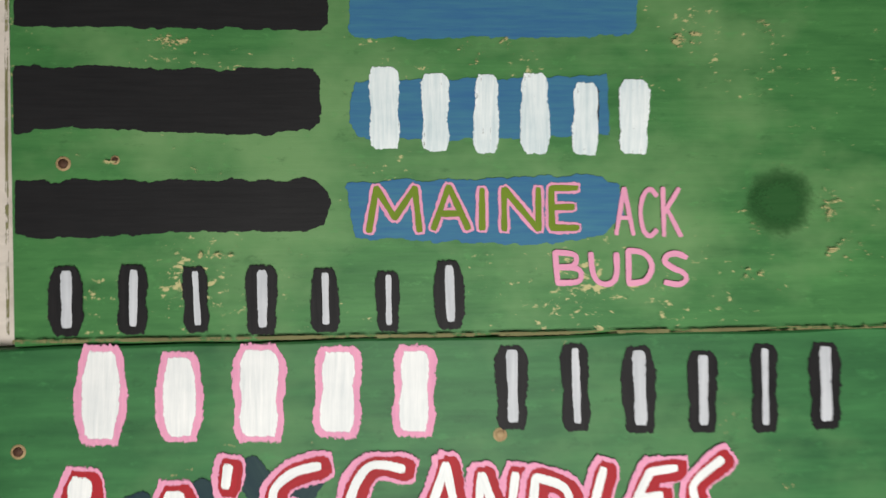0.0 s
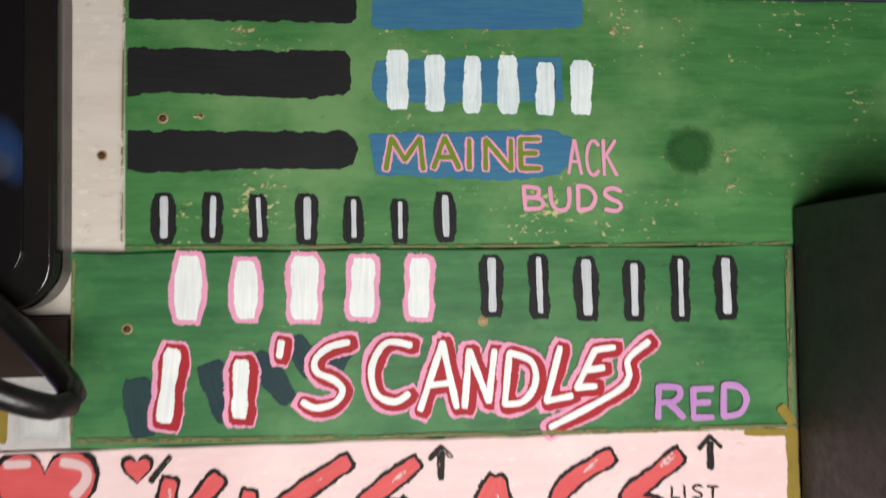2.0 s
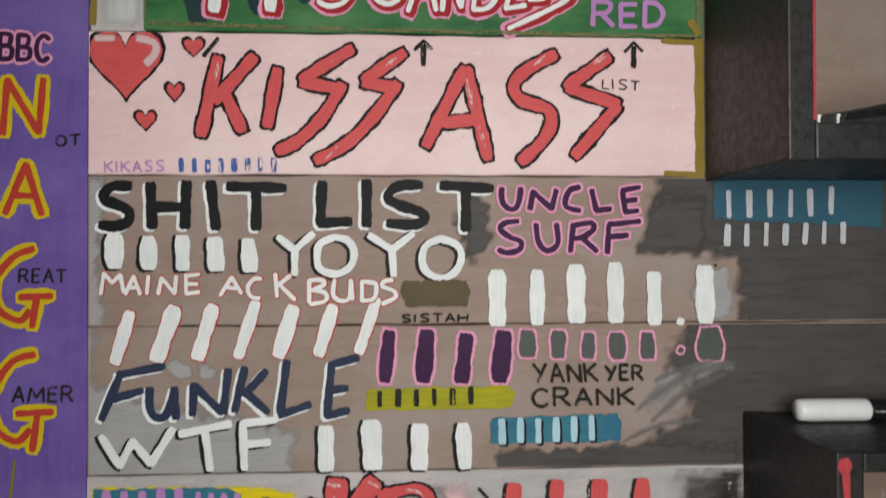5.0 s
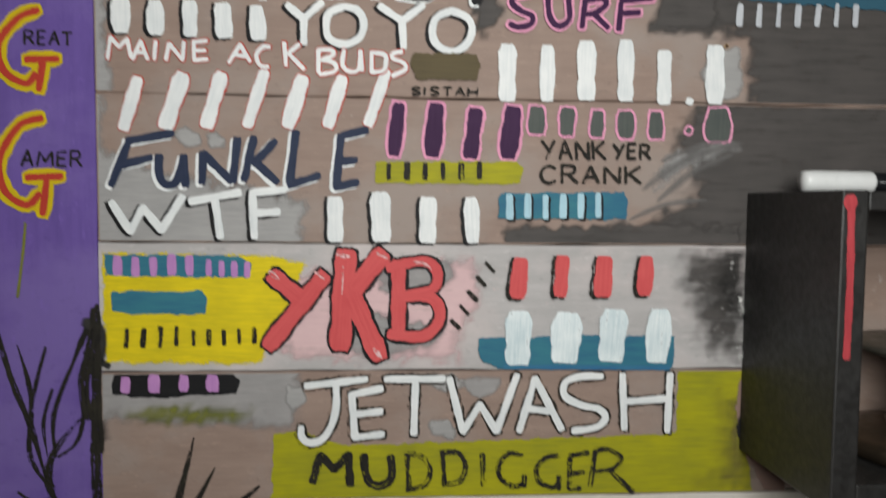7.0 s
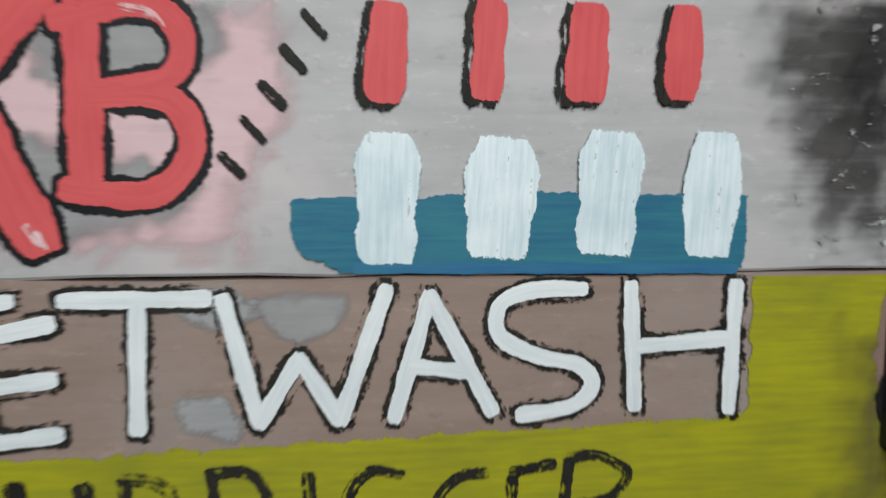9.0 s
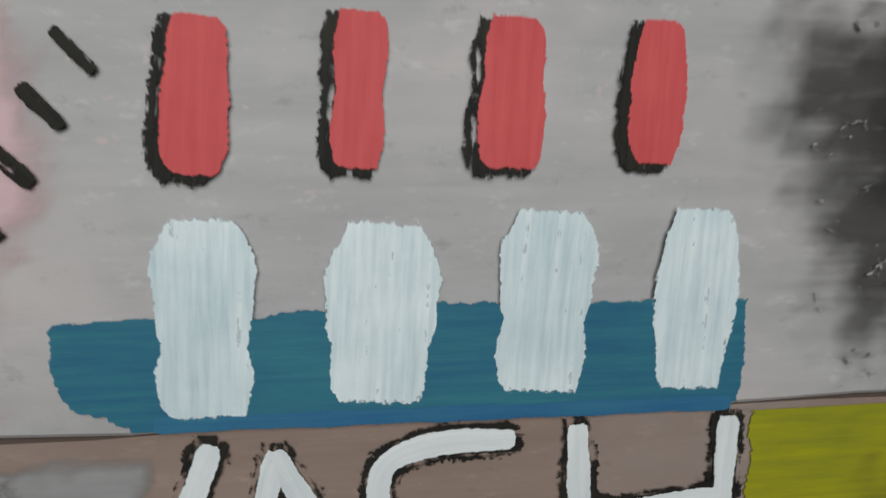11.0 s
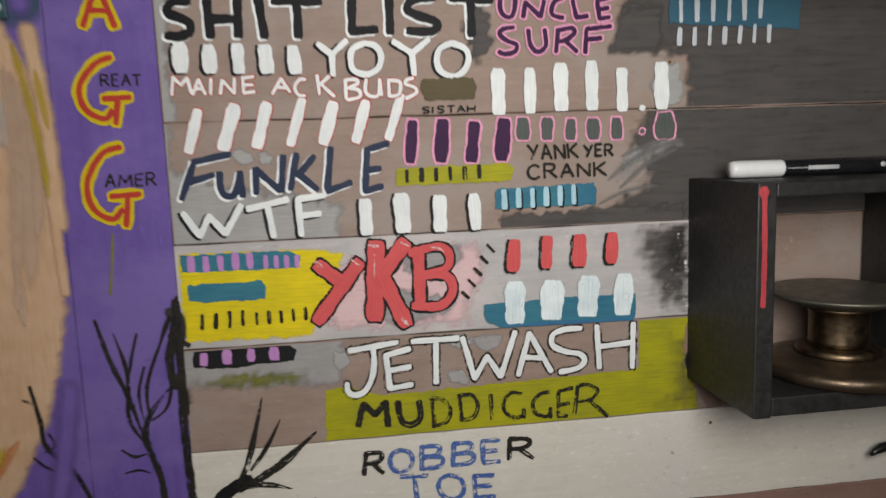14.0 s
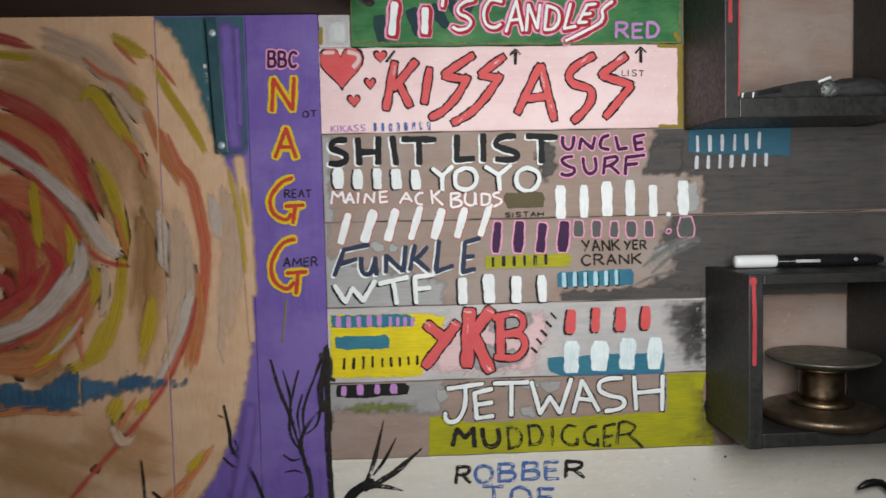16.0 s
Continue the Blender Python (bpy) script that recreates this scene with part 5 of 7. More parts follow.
patch("grey_patch", [(0.0403, 0.0706), (0.0493, 0.0760), (0.0599, 0.0706), (0.0616, 0.0617), (0.0491, 0.0599)], "grey", board_b, 0.003, 90, "grey patch", 0.0008)
patch("grey_patch", [(0.0617, 0.0707), (0.0688, 0.0735), (0.0759, 0.0671), (0.0741, 0.0599), (0.0634, 0.0606)], "grey", board_b, 0.003, 91, "grey patch", 0.0008)
patch("grey_wash", [(0.3533, 0.0626), (0.3974, 0.0755), (0.4087, 0.0664), (0.3646, 0.0462), (0.3426, 0.0315)], "grey", board_b, 0.01, 92, "soft grey smear", 0.003)
word(board_b, "|||||||", 0.0032, 0.0719, 0.1716, 0.0761, 0.0140, 0.1054, 0.0094, "white_rosy", 0.46)
word(board_b, "||||", 0.1702, 0.0581, 0.2609, 0.0569, 0.1731, 0.0898, 0.0094, "plum_pink", 0.54)
word(board_b, "|||||", 0.2630, 0.0739, 0.3554, 0.0717, 0.2629, 0.0895, 0.0051, "slate_pink", 0.65)
coat("paint_dot", [([(0.3689, 0.0772), (0.3708, 0.0765)], 0.0080, True)], "pink", board_b, None, "pink and grey dot", 97)
coat("paint_dot", [([(0.3693, 0.0772), (0.3704, 0.0765)], 0.0047, True)], "slate", board_b, None, "", 98)
word(board_b, "|", 0.3790, 0.0711, 0.3997, 0.0712, 0.3787, 0.0893, 0.0051, "slate_pink", 0.7)
brush_word(board_b, 0.0062, "navy_white",
    "16.0,65.0 5.0,38.0;15.0,65.0 42.0,70.0;11.0,50.0 29.0,55.0",
    "~34.0,56.0 34.0,45.0 37.0,39.0 43.0,39.0 47.0,47.0 49.0,56.0;49.0,56.0 50.0,38.0",
    "61.0,58.0 60.0,40.0;61.0,58.0 78.0,41.0;82.0,67.0 79.0,41.0",
    "92.0,68.0 86.0,42.0;105.0,66.0 92.0,52.0;94.0,52.0 106.0,41.0",
    "118.0,72.0 114.0,40.0;114.0,39.0 132.0,45.0",
    "146.0,70.0 143.0,38.0;146.0,70.0 162.0,74.0;145.0,54.0 155.0,55.0;143.0,38.0 156.0,41.0")
patch("olive_block", [(0.1670, 0.0552), (0.2580, 0.0561), (0.2628, 0.0525), (0.2610, 0.0402), (0.1663, 0.0400)], "olive", board_b, 0.002, 101, "olive yellow painted block", 0.0008)
word(board_b, "||||||", 0.1717, 0.0429, 0.2380, 0.0437, 0.1717, 0.0534, 0.0029, "black_thin", 0.4)
word(board_b, "YANK", 0.2745, 0.0574, 0.3154, 0.0575, 0.2737, 0.0688, 0.0024, "black_thin")
word(board_b, "YER", 0.3207, 0.0582, 0.3448, 0.0583, 0.3206, 0.0675, 0.0024, "black_thin")
word(board_b, "CRANK", 0.2733, 0.0422, 0.3390, 0.0423, 0.2732, 0.0527, 0.0025, "black_thin")
brush_word(board_b, 0.006, "white_shadow",
    "5.0,27.0 16.0,9.0 24.0,24.0 35.0,10.0 48.0,31.0",
    "53.0,28.0 83.0,34.0;68.0,29.0 71.0,6.0",
    "91.0,34.0 92.0,6.0;91.0,34.0 111.0,36.0;92.0,21.0 107.0,22.0")
word(board_b, "||||", 0.1319, 0.0044, 0.2408, 0.0037, 0.1313, 0.0334, 0.0080, "white_shadow", 0.5)
patch("teal_block", [(0.2461, 0.0358), (0.3278, 0.0370), (0.3316, 0.0322), (0.3303, 0.0187), (0.2455, 0.0183)], "teal", board_b, 0.0015, 108, "teal painted block", 0.0008)
word(board_b, "||||||", 0.2495, 0.0190, 0.3155, 0.0198, 0.2494, 0.0343, 0.0043, "sky_black", 0.5)
coat("grey_wisp", [([(0.3410, 0.0390), (0.3630, 0.0550), (0.3870, 0.0650), (0.4050, 0.0690)], 0.012, True), ([(0.3500, 0.0310), (0.3730, 0.0500), (0.4000, 0.0620)], 0.009, True), ([(0.3520, 0.0570), (0.3710, 0.0650), (0.3940, 0.0710)], 0.007, True), ([(0.3320, 0.0190), (0.3560, 0.0290), (0.3830, 0.0320)], 0.006, True)], "smoke", board_b, None, "wispy grey brush smear", 470, feather=0.5, taper=(0.4, 0.2), tail=2.0)
# grey board with yellow patch
patch("pink_wash", [(0.1024, -0.0123), (0.2328, -0.0014), (0.2421, -0.0308), (0.2258, -0.0638), (0.2332, -0.0779), (0.1166, -0.0773), (0.0949, -0.0633)], "blush", board_c, 0.012, 111, "pink wash round the red letters", 0.004)
patch("grey_patch", [(0.1456, -0.0488), (0.1674, -0.0379), (0.2185, -0.0527), (0.2039, -0.0674), (0.1638, -0.0746), (0.1456, -0.0671)], "warm_grey", board_c, 0.006, 112, "grey patch", 0.002)
patch("grey_patch", [(0.1674, -0.0069), (0.2183, -0.0051), (0.2220, -0.0197), (0.2038, -0.0380), (0.1674, -0.0306)], "warm_grey", board_c, 0.006, 113, "grey patch", 0.002)
patch("yellow_patch", [(-0.0040, -0.0020), (0.1024, -0.0035), (0.1276, -0.0087), (0.1167, -0.0305), (0.1094, -0.0524), (0.0949, -0.0772), (-0.0035, -0.0759), (-0.0045, -0.0374)], "yellow", board_c, 0.006, 114, "chipped yellow patch", 0.0015)
patch("dark_area", [(0.3595, 0.0114), (0.4208, 0.0114), (0.4228, -0.0908), (0.3851, -0.0779), (0.3718, -0.0663), (0.3679, -0.0496), (0.3563, -0.0236)], "charcoal", board_c, 0.03, 115, "charcoal smears at the end", 0.006)
patch("sooty_smear", [(0.3837, 0.0077), (0.4209, 0.0077), (0.4223, -0.0684), (0.3921, -0.0534), (0.3805, -0.0237)], "soot", board_c, 0.024, 116, "sooty smears", 0.005)
patch("teal_block", [(-0.0005, -0.0049), (0.0808, -0.0050), (0.0902, -0.0104), (0.0879, -0.0202), (-0.0007, -0.0193)], "teal", board_c, 0.0015, 117, "teal painted block", 0.0008)
word(board_c, "|||||", 0.0036, -0.0186, 0.0557, -0.0180, 0.0037, -0.0064, 0.0029, "lilac", 0.65)
word(board_c, "||||", 0.0607, -0.0180, 0.0901, -0.0195, 0.0608, -0.0079, 0.0029, "lilac", 0.65)
patch("teal_block", [(0.0035, -0.0280), (0.0592, -0.0274), (0.0628, -0.0322), (0.0620, -0.0431), (0.0233, -0.0433), (0.0026, -0.0418)], "teal", board_c, 0.0015, 120, "teal painted block", 0.0008)
word(board_c, "||||", 0.0081, -0.0647, 0.0467, -0.0631, 0.0089, -0.0520, 0.0029, "black_thin", 0.4)
word(board_c, "|||||", 0.0503, -0.0631, 0.0950, -0.0618, 0.0504, -0.0529, 0.0029, "black_thin", 0.4)
paint_word(board_c, [([(0.1038, -0.0188), (0.1246, -0.0360)], 0.0123, False),
    ([(0.1348, -0.0189), (0.1007, -0.0626)], 0.0123, False),
    ([(0.1493, -0.0050), (0.1456, -0.0627)], 0.0152, False),
    ([(0.1717, -0.0051), (0.1511, -0.0306)], 0.0138, False),
    ([(0.1511, -0.0269), (0.1703, -0.0695)], 0.0138, False),
    ([(0.1826, -0.0105), (0.1827, -0.0556)], 0.0109, False),
    ([(0.1764, -0.0131), (0.1982, -0.0087), (0.2074, -0.0160), (0.2038, -0.0270), (0.1837, -0.0314)], 0.0080, True),
    ([(0.1837, -0.0314), (0.2038, -0.0325), (0.2093, -0.0454), (0.1984, -0.0571), (0.1776, -0.0555)], 0.0087, True)], "red_black", "painted_letter")
branches(board_c, [([(0.1442, -0.0043), (0.1507, -0.0058)], 0.0051, False),
    ([(0.1695, -0.0036), (0.1753, -0.0065)], 0.0047, False),
    ([(0.1016, -0.0159), (0.1067, -0.0203)], 0.0043, False),
    ([(0.1297, -0.0159), (0.1355, -0.0203)], 0.0033, False),
    ([(0.1928, -0.0094), (0.2001, -0.0109), (0.2030, -0.0138)], 0.0033, True)], 1240, "red_gleam", "gleam", "pale gleam on a red letter")
branches(board_c, [([(0.1674, -0.0654), (0.1718, -0.0709)], 0.0036, False),
    ([(0.1475, -0.0123), (0.1467, -0.0305)], 0.0018, False)], 1250, "red_gleam", "gleam", "pale gleam on a red letter")
coat("sooty_smear", [([(-0.0124, -0.0483), (-0.0046, -0.0519), (-0.0034, -0.0665), (-0.0085, -0.0781)], 0.0094, True),
    ([(-0.0126, -0.0664), (0.0015, -0.0756)], 0.0051, True)], "soot", board_c, None, "sooty smear at the board end", 126)
patch("flecked_area", [(0.3652, 0.0058), (0.4154, 0.0058), (0.4170, -0.0870), (0.3776, -0.0794)], "fleck", board_c, 0.01, 127, "grey flecks of chipped paint", 0.004)
word(board_c, "|||||", 0.2203, -0.0557, 0.2464, -0.0124, 0.2141, -0.0491, 0.0033, "black_thin", 0.3)
word(board_c, "||||", 0.2491, -0.0323, 0.3531, -0.0303, 0.2511, -0.0066, 0.0109, "red_shadow", 0.5)
patch("teal_block", [(0.2339, -0.0580), (0.2993, -0.0560), (0.3646, -0.0570), (0.3641, -0.0719), (0.3628, -0.0867), (0.2517, -0.0861), (0.2461, -0.0779), (0.2376, -0.0749), (0.2339, -0.0698)], "teal", board_c, 0.0015, 130, "teal and blue painted block", 0.0008)
coat("blue_edge", [([(0.2516, -0.0772), (0.3608, -0.0785)], 0.0036, False)], "blue", board_c, None, "blue paint along the edge", 131)
word(board_c, "||||", 0.2486, -0.0743, 0.3634, -0.0741, 0.2499, -0.0411, 0.0145, "white_dry", 0.73)
# board with olive yellow paint
patch("sooty_smear", [(-0.0145, -0.0773), (0.0094, -0.0782), (0.0049, -0.0993), (0.0010, -0.1250), (-0.0154, -0.1469)], "soot", board_d, 0.008, 134, "sooty smear at the board end", 0.003)
patch("grey_smear", [(0.2180, -0.0845), (0.2359, -0.0828), (0.2497, -0.0835), (0.2513, -0.0900), (0.2464, -0.0958), (0.2355, -0.0990), (0.2271, -0.0943), (0.2213, -0.0880)], "warm_grey", board_d, 0.003, 135, "pale grey smear", 0.0015)
patch("grey_wash", [(-0.0121, -0.0666), (0.1263, -0.0686), (0.1227, -0.1209), (0.1026, -0.1214), (-0.0159, -0.1128)], "warm_grey", board_d, 0.01, 136, "grey wash", 0.003)
patch("moss_wash", [(0.0245, -0.0961), (0.0916, -0.0995), (0.0938, -0.1160), (0.0519, -0.1184), (0.0063, -0.1141), (0.0072, -0.1015)], "moss", board_d, 0.012, 137, "dull green wash", 0.004)
patch("olive_patch", [(0.1027, -0.1198), (0.1213, -0.1175), (0.1492, -0.1276), (0.3666, -0.1224), (0.3665, -0.0685), (0.4116, -0.0689), (0.4143, -0.1010), (0.4231, -0.1823), (0.2908, -0.1816), (0.1001, -0.1769)], "olive", board_d, 0.002, 138, "olive yellow painted area", 0.001)
patch("worn_end", [(0.4080, -0.0820), (0.4229, -0.0819), (0.4293, -0.1032), (0.4253, -0.1173), (0.4312, -0.1320), (0.4632, -0.1532), (0.4645, -0.1684), (0.4260, -0.1664), (0.4209, -0.1414), (0.4124, -0.1074)], "taupe", board_d, 0.008, 139, "brown worn end of the olive paint", 0.003)
patch("umber_wash", [(0.3850, -0.0840), (0.4280, -0.0860), (0.4350, -0.1820), (0.3590, -0.1610), (0.3710, -0.1490), (0.3870, -0.1400)], "umber", board_d, 0.034, 143, "umber wash over the end of the olive paint", 0.005)
patch("worn_end", [(0.4090, -0.0820), (0.4170, -0.0820), (0.4260, -0.1050), (0.4280, -0.1450), (0.4650, -0.1630), (0.4720, -0.1700), (0.4350, -0.1710), (0.4210, -0.1510), (0.4110, -0.1320), (0.4060, -0.1100)], "taupe", board_d, 0.004, 144, "brown worn strip beside the box", 0.002)
patch("grey_patch", [(0.1953, -0.0828), (0.2182, -0.0803), (0.2281, -0.0892), (0.2181, -0.0956), (0.2016, -0.0914)], "grey", board_d, 0.003, 140, "grey patch", 0.0015)
patch("grey_patch", [(0.2013, -0.1118), (0.2146, -0.1098), (0.2229, -0.1199), (0.2178, -0.1258), (0.2028, -0.1222)], "grey", board_d, 0.003, 141, "grey patch", 0.0015)
patch("grey_patch", [(0.1103, -0.0874), (0.1240, -0.0880), (0.1250, -0.1012), (0.1155, -0.1073), (0.1097, -0.1004)], "grey", board_d, 0.003, 142, "grey patch", 0.0015)
patch("black_block", [(0.0029, -0.0803), (0.0786, -0.0800), (0.0833, -0.0852), (0.0804, -0.0947), (0.0228, -0.0965), (0.0028, -0.0939)], "block", board_d, 0.0015, 143, "black painted block", 0.0008)
word(board_d, "||||", 0.0042, -0.0928, 0.0717, -0.0917, 0.0043, -0.0825, 0.0033, "lilac", 0.5)
brush_word(board_d, 0.0056, "white_outline",
    "124.0,-89.0 162.0,-85.0;~143.0,-90.0 143.0,-103.0 140.0,-115.0 134.0,-124.0 126.0,-126.0 121.0,-122.0 121.0,-116.0",
    "153.0,-95.0 155.0,-123.0;153.0,-95.0 172.0,-91.0;154.0,-108.0 172.0,-106.0;155.0,-123.0 173.0,-121.0",
    "175.0,-85.0 212.0,-85.0;194.0,-86.0 193.0,-121.0",
    "216.0,-85.0 225.0,-120.0 236.0,-102.0 247.0,-120.0 260.0,-83.0",
    "272.0,-85.0 262.0,-120.0;272.0,-85.0 290.0,-119.0;267.0,-105.0 282.0,-107.0",
    "~316.0,-84.0 302.0,-84.0 292.0,-88.0 292.0,-97.0 303.0,-103.0 315.0,-106.0 319.0,-112.0 313.0,-118.0 298.0,-120.0",
    "330.0,-83.0 332.0,-119.0;362.0,-83.0 361.0,-121.0;333.0,-101.0 361.0,-99.0")
brush_word(board_d, 0.0064, "black_thin",
    "128.0,-152.0 133.0,-134.0 142.0,-144.0 151.0,-134.0 152.0,-154.0",
    "~161.0,-135.0 162.0,-146.0 165.0,-153.0 172.0,-155.0 179.0,-149.0 178.0,-136.0")
brush_word(board_d, 0.0042, "black_patchy",
    "189.0,-135.0 190.0,-157.0;~188.0,-134.0 198.0,-136.0 204.0,-145.0 200.0,-155.0 189.0,-158.0",
    "212.0,-134.0 213.0,-155.0;~211.0,-134.0 222.0,-134.0 227.0,-143.0 223.0,-153.0 213.0,-155.0",
    "238.0,-135.0 239.0,-156.0",
    "~264.0,-136.0 255.0,-135.0 249.0,-142.0 250.0,-151.0 259.0,-157.0 265.0,-155.0;266.0,-150.0 266.0,-157.0",
    "~288.0,-137.0 280.0,-138.0 274.0,-145.0 276.0,-154.0 285.0,-158.0 288.0,-155.0;289.0,-151.0 289.0,-159.0",
    "296.0,-139.0 296.0,-159.0;296.0,-137.0 308.0,-135.0;297.0,-149.0 305.0,-148.0;296.0,-159.0 303.0,-159.0",
    "313.0,-134.0 310.0,-157.0;~312.0,-134.0 320.0,-133.0 329.0,-137.0 330.0,-141.0 324.0,-146.0 314.0,-147.0;323.0,-147.0 339.0,-162.0")
# off-white board
word(board_e, "R", 0.1305, -0.1942, 0.1461, -0.1941, 0.1320, -0.1766, 0.0051, "black_thin")
word(board_e, "OBBE", 0.1523, -0.1942, 0.2448, -0.1939, 0.1530, -0.1758, 0.0051, "ink")
word(board_e, "R", 0.2522, -0.1928, 0.2726, -0.1936, 0.2532, -0.1747, 0.0051, "black_thin")
word(board_e, "TOE", 0.1627, -0.2213, 0.2399, -0.2252, 0.1615, -0.2009, 0.0050, "ink")
word(board_f, "SHAKE", 0.1745, -0.2609, 0.2536, -0.2664, 0.1740, -0.2474, 0.0030, "black_thin")
# upright purple board
word(purple, "BBC", -0.0575, 0.2600, -0.0281, 0.2596, -0.0568, 0.2758, 0.0037, "plum_pink")
word(purple, "N", -0.0553, 0.2133, -0.0337, 0.2140, -0.0537, 0.2477, 0.0116, "yellow_red")
word(purple, "A", -0.0535, 0.1645, -0.0318, 0.1639, -0.0520, 0.1957, 0.0116, "yellow_red")
paint_word(purple, [([(-0.0367, 0.1428), (-0.0481, 0.1382), (-0.0600, 0.1226), (-0.0576, 0.1065), (-0.0447, 0.0990), (-0.0392, 0.1048)], 0.0116, True),
    ([(-0.0442, 0.1133), (-0.0257, 0.1141)], 0.0116, False),
    ([(-0.0341, 0.1143), (-0.0371, 0.0953)], 0.0116, False)], "yellow_red", "painted_letter")
paint_word(purple, [([(-0.0359, 0.0778), (-0.0492, 0.0733), (-0.0613, 0.0529), (-0.0589, 0.0338), (-0.0461, 0.0250), (-0.0386, 0.0319)], 0.0116, True),
    ([(-0.0455, 0.0419), (-0.0250, 0.0428)], 0.0116, False),
    ([(-0.0334, 0.0430), (-0.0366, 0.0195)], 0.0116, False)], "yellow_red", "painted_letter")
word(purple, "OT", -0.0230, 0.2066, -0.0087, 0.2075, -0.0227, 0.2131, 0.0018, "black_thin")
word(purple, "REAT", -0.0448, 0.1223, -0.0168, 0.1228, -0.0445, 0.1301, 0.0018, "black_thin")
word(purple, "AMER", -0.0485, 0.0489, -0.0126, 0.0491, -0.0481, 0.0578, 0.0019, "black_thin")
coat("paint_drip", [([(-0.0470, 0.0137), (-0.0489, -0.0045), (-0.0528, -0.0319)], 0.0024, True)], "moss", purple, None, "thin green drip", 163)
# bare black branches painted over the boards
branches(purple, [([(-0.0298, -0.2440), (-0.0276, -0.1879), (-0.0368, -0.1487), (-0.0314, -0.1275), (-0.0147, -0.1074)], 0.0060, True),
    ([(-0.0371, -0.1514), (-0.0478, -0.1316), (-0.0463, -0.0945), (-0.0536, -0.0627)], 0.0040, True),
    ([(-0.0657, -0.0516), (-0.0580, -0.0832), (-0.0463, -0.1157), (-0.0383, -0.1486)], 0.0045, True),
    ([(-0.0319, -0.1329), (-0.0325, -0.1061), (-0.0183, -0.0676)], 0.0035, True),
    ([(-0.0304, -0.1330), (-0.0166, -0.1179), (-0.0102, -0.0656)], 0.0030, True)], 1650)
branches(purple, [([(-0.0049, -0.0375), (-0.0171, -0.0651), (-0.0224, -0.0804)], 0.0045, True),
    ([(-0.0366, -0.0638), (-0.0424, -0.0843), (-0.0463, -0.1051)], 0.0030, True),
    ([(-0.0255, -0.1936), (-0.0396, -0.2091), (-0.0543, -0.2134)], 0.0030, True),
    ([(-0.0764, -0.2225), (-0.0648, -0.2180), (-0.0523, -0.2373)], 0.0040, True),
    ([(-0.0331, -0.0902), (-0.0389, -0.1109), (-0.0369, -0.1325)], 0.0030, True)], 1660)
branches(purple, [([(-0.0550, -0.1554), (-0.0465, -0.1615), (-0.0363, -0.1596)], 0.0030, True),
    ([(-0.0542, -0.1746), (-0.0440, -0.1727), (-0.0357, -0.1761)], 0.0025, True)], 1670)
coat("painted_trunk", [([(-0.0061, -0.0400), (-0.0060, -0.0868), (-0.0074, -0.1402), (-0.0057, -0.1954), (-0.0046, -0.2464)], 0.0075, True)], "black_dry", purple, None, "ragged black line down the board edge", 168)
coat("black_smudge", [([(-0.0060, -0.0503), (-0.0092, -0.0656), (-0.0139, -0.0863), (-0.0117, -0.1076)], 0.0080, True),
    ([(-0.0059, -0.0974), (-0.0050, -0.1296)], 0.0070, False)], "black_dry", purple, None, "dry black smudge", 169)
coat("painted_trunk", [([(-0.0070, -0.2510), (0.0040, -0.2270), (0.0150, -0.2050), (0.0270, -0.1950), (0.0390, -0.1900)], 0.0125, True)], "black", board_e, None, "thick black painted tree trunk", 1698, taper=(0.9, 0.6))
branches(board_e, [([(0.0280, -0.1980), (0.0390, -0.1740), (0.0470, -0.1470), (0.0530, -0.1230)], 0.0060, True),
    ([(0.0410, -0.1810), (0.0540, -0.1640), (0.0660, -0.1420)], 0.0045, True),
    ([(0.0320, -0.1970), (0.0600, -0.1820), (0.0800, -0.1660), (0.0930, -0.1550)], 0.0085, True),
    ([(0.0330, -0.1960), (0.0520, -0.1950), (0.0710, -0.2000)], 0.0058, True),
    ([(0.0530, -0.2450), (0.0740, -0.2200), (0.0900, -0.2100)], 0.0024, True),
    ([(0.0620, -0.2400), (0.0840, -0.2260), (0.1030, -0.2140)], 0.0024, True),
    ([(0.1070, -0.2530), (0.1260, -0.2430), (0.1390, -0.2350)], 0.0052, True),
    ([(0.0480, -0.2480), (0.0650, -0.2340)], 0.0046, True)], 1700)
# swirl of the mural, stroke by stroke
mural_stroke([(-0.3660, 0.2690), (-0.2820, 0.2450), (-0.2280, 0.1740), (-0.2080, 0.0960)], 0.0536, "tan")
mural_stroke([(-0.3730, 0.1590), (-0.2950, 0.1100), (-0.2810, 0.0380), (-0.3370, -0.0320)], 0.0731, "tan")
mural_stroke([(-0.1990, 0.1670), (-0.1870, 0.0720), (-0.2060, -0.0480)], 0.0341, "tan")
mural_stroke([(-0.2820, -0.1070), (-0.2190, -0.1460), (-0.1600, -0.1670)], 0.0536, "tan")
mural_stroke([(-0.2960, 0.2970), (-0.2290, 0.2670), (-0.1750, 0.1910)], 0.0244, "pale_peach")
mural_stroke([(-0.1060, 0.1360), (-0.1020, 0.0640), (-0.1100, -0.0270)], 0.0195, "pale_peach")
mural_stroke([(-0.1600, 0.1190), (-0.1570, 0.0470), (-0.1720, -0.0250)], 0.0195, "pale_peach")
mural_stroke([(-0.3890, -0.1330), (-0.3090, -0.1640), (-0.2330, -0.1950)], 0.0532, "tan")
mural_stroke([(-0.3700, 0.0050), (-0.3140, -0.0450), (-0.2640, -0.0830)], 0.0336, "tan")
mural_stroke([(-0.3690, 0.2140), (-0.3080, 0.1900), (-0.2720, 0.1510), (-0.2480, 0.1060)], 0.0325, "orange")
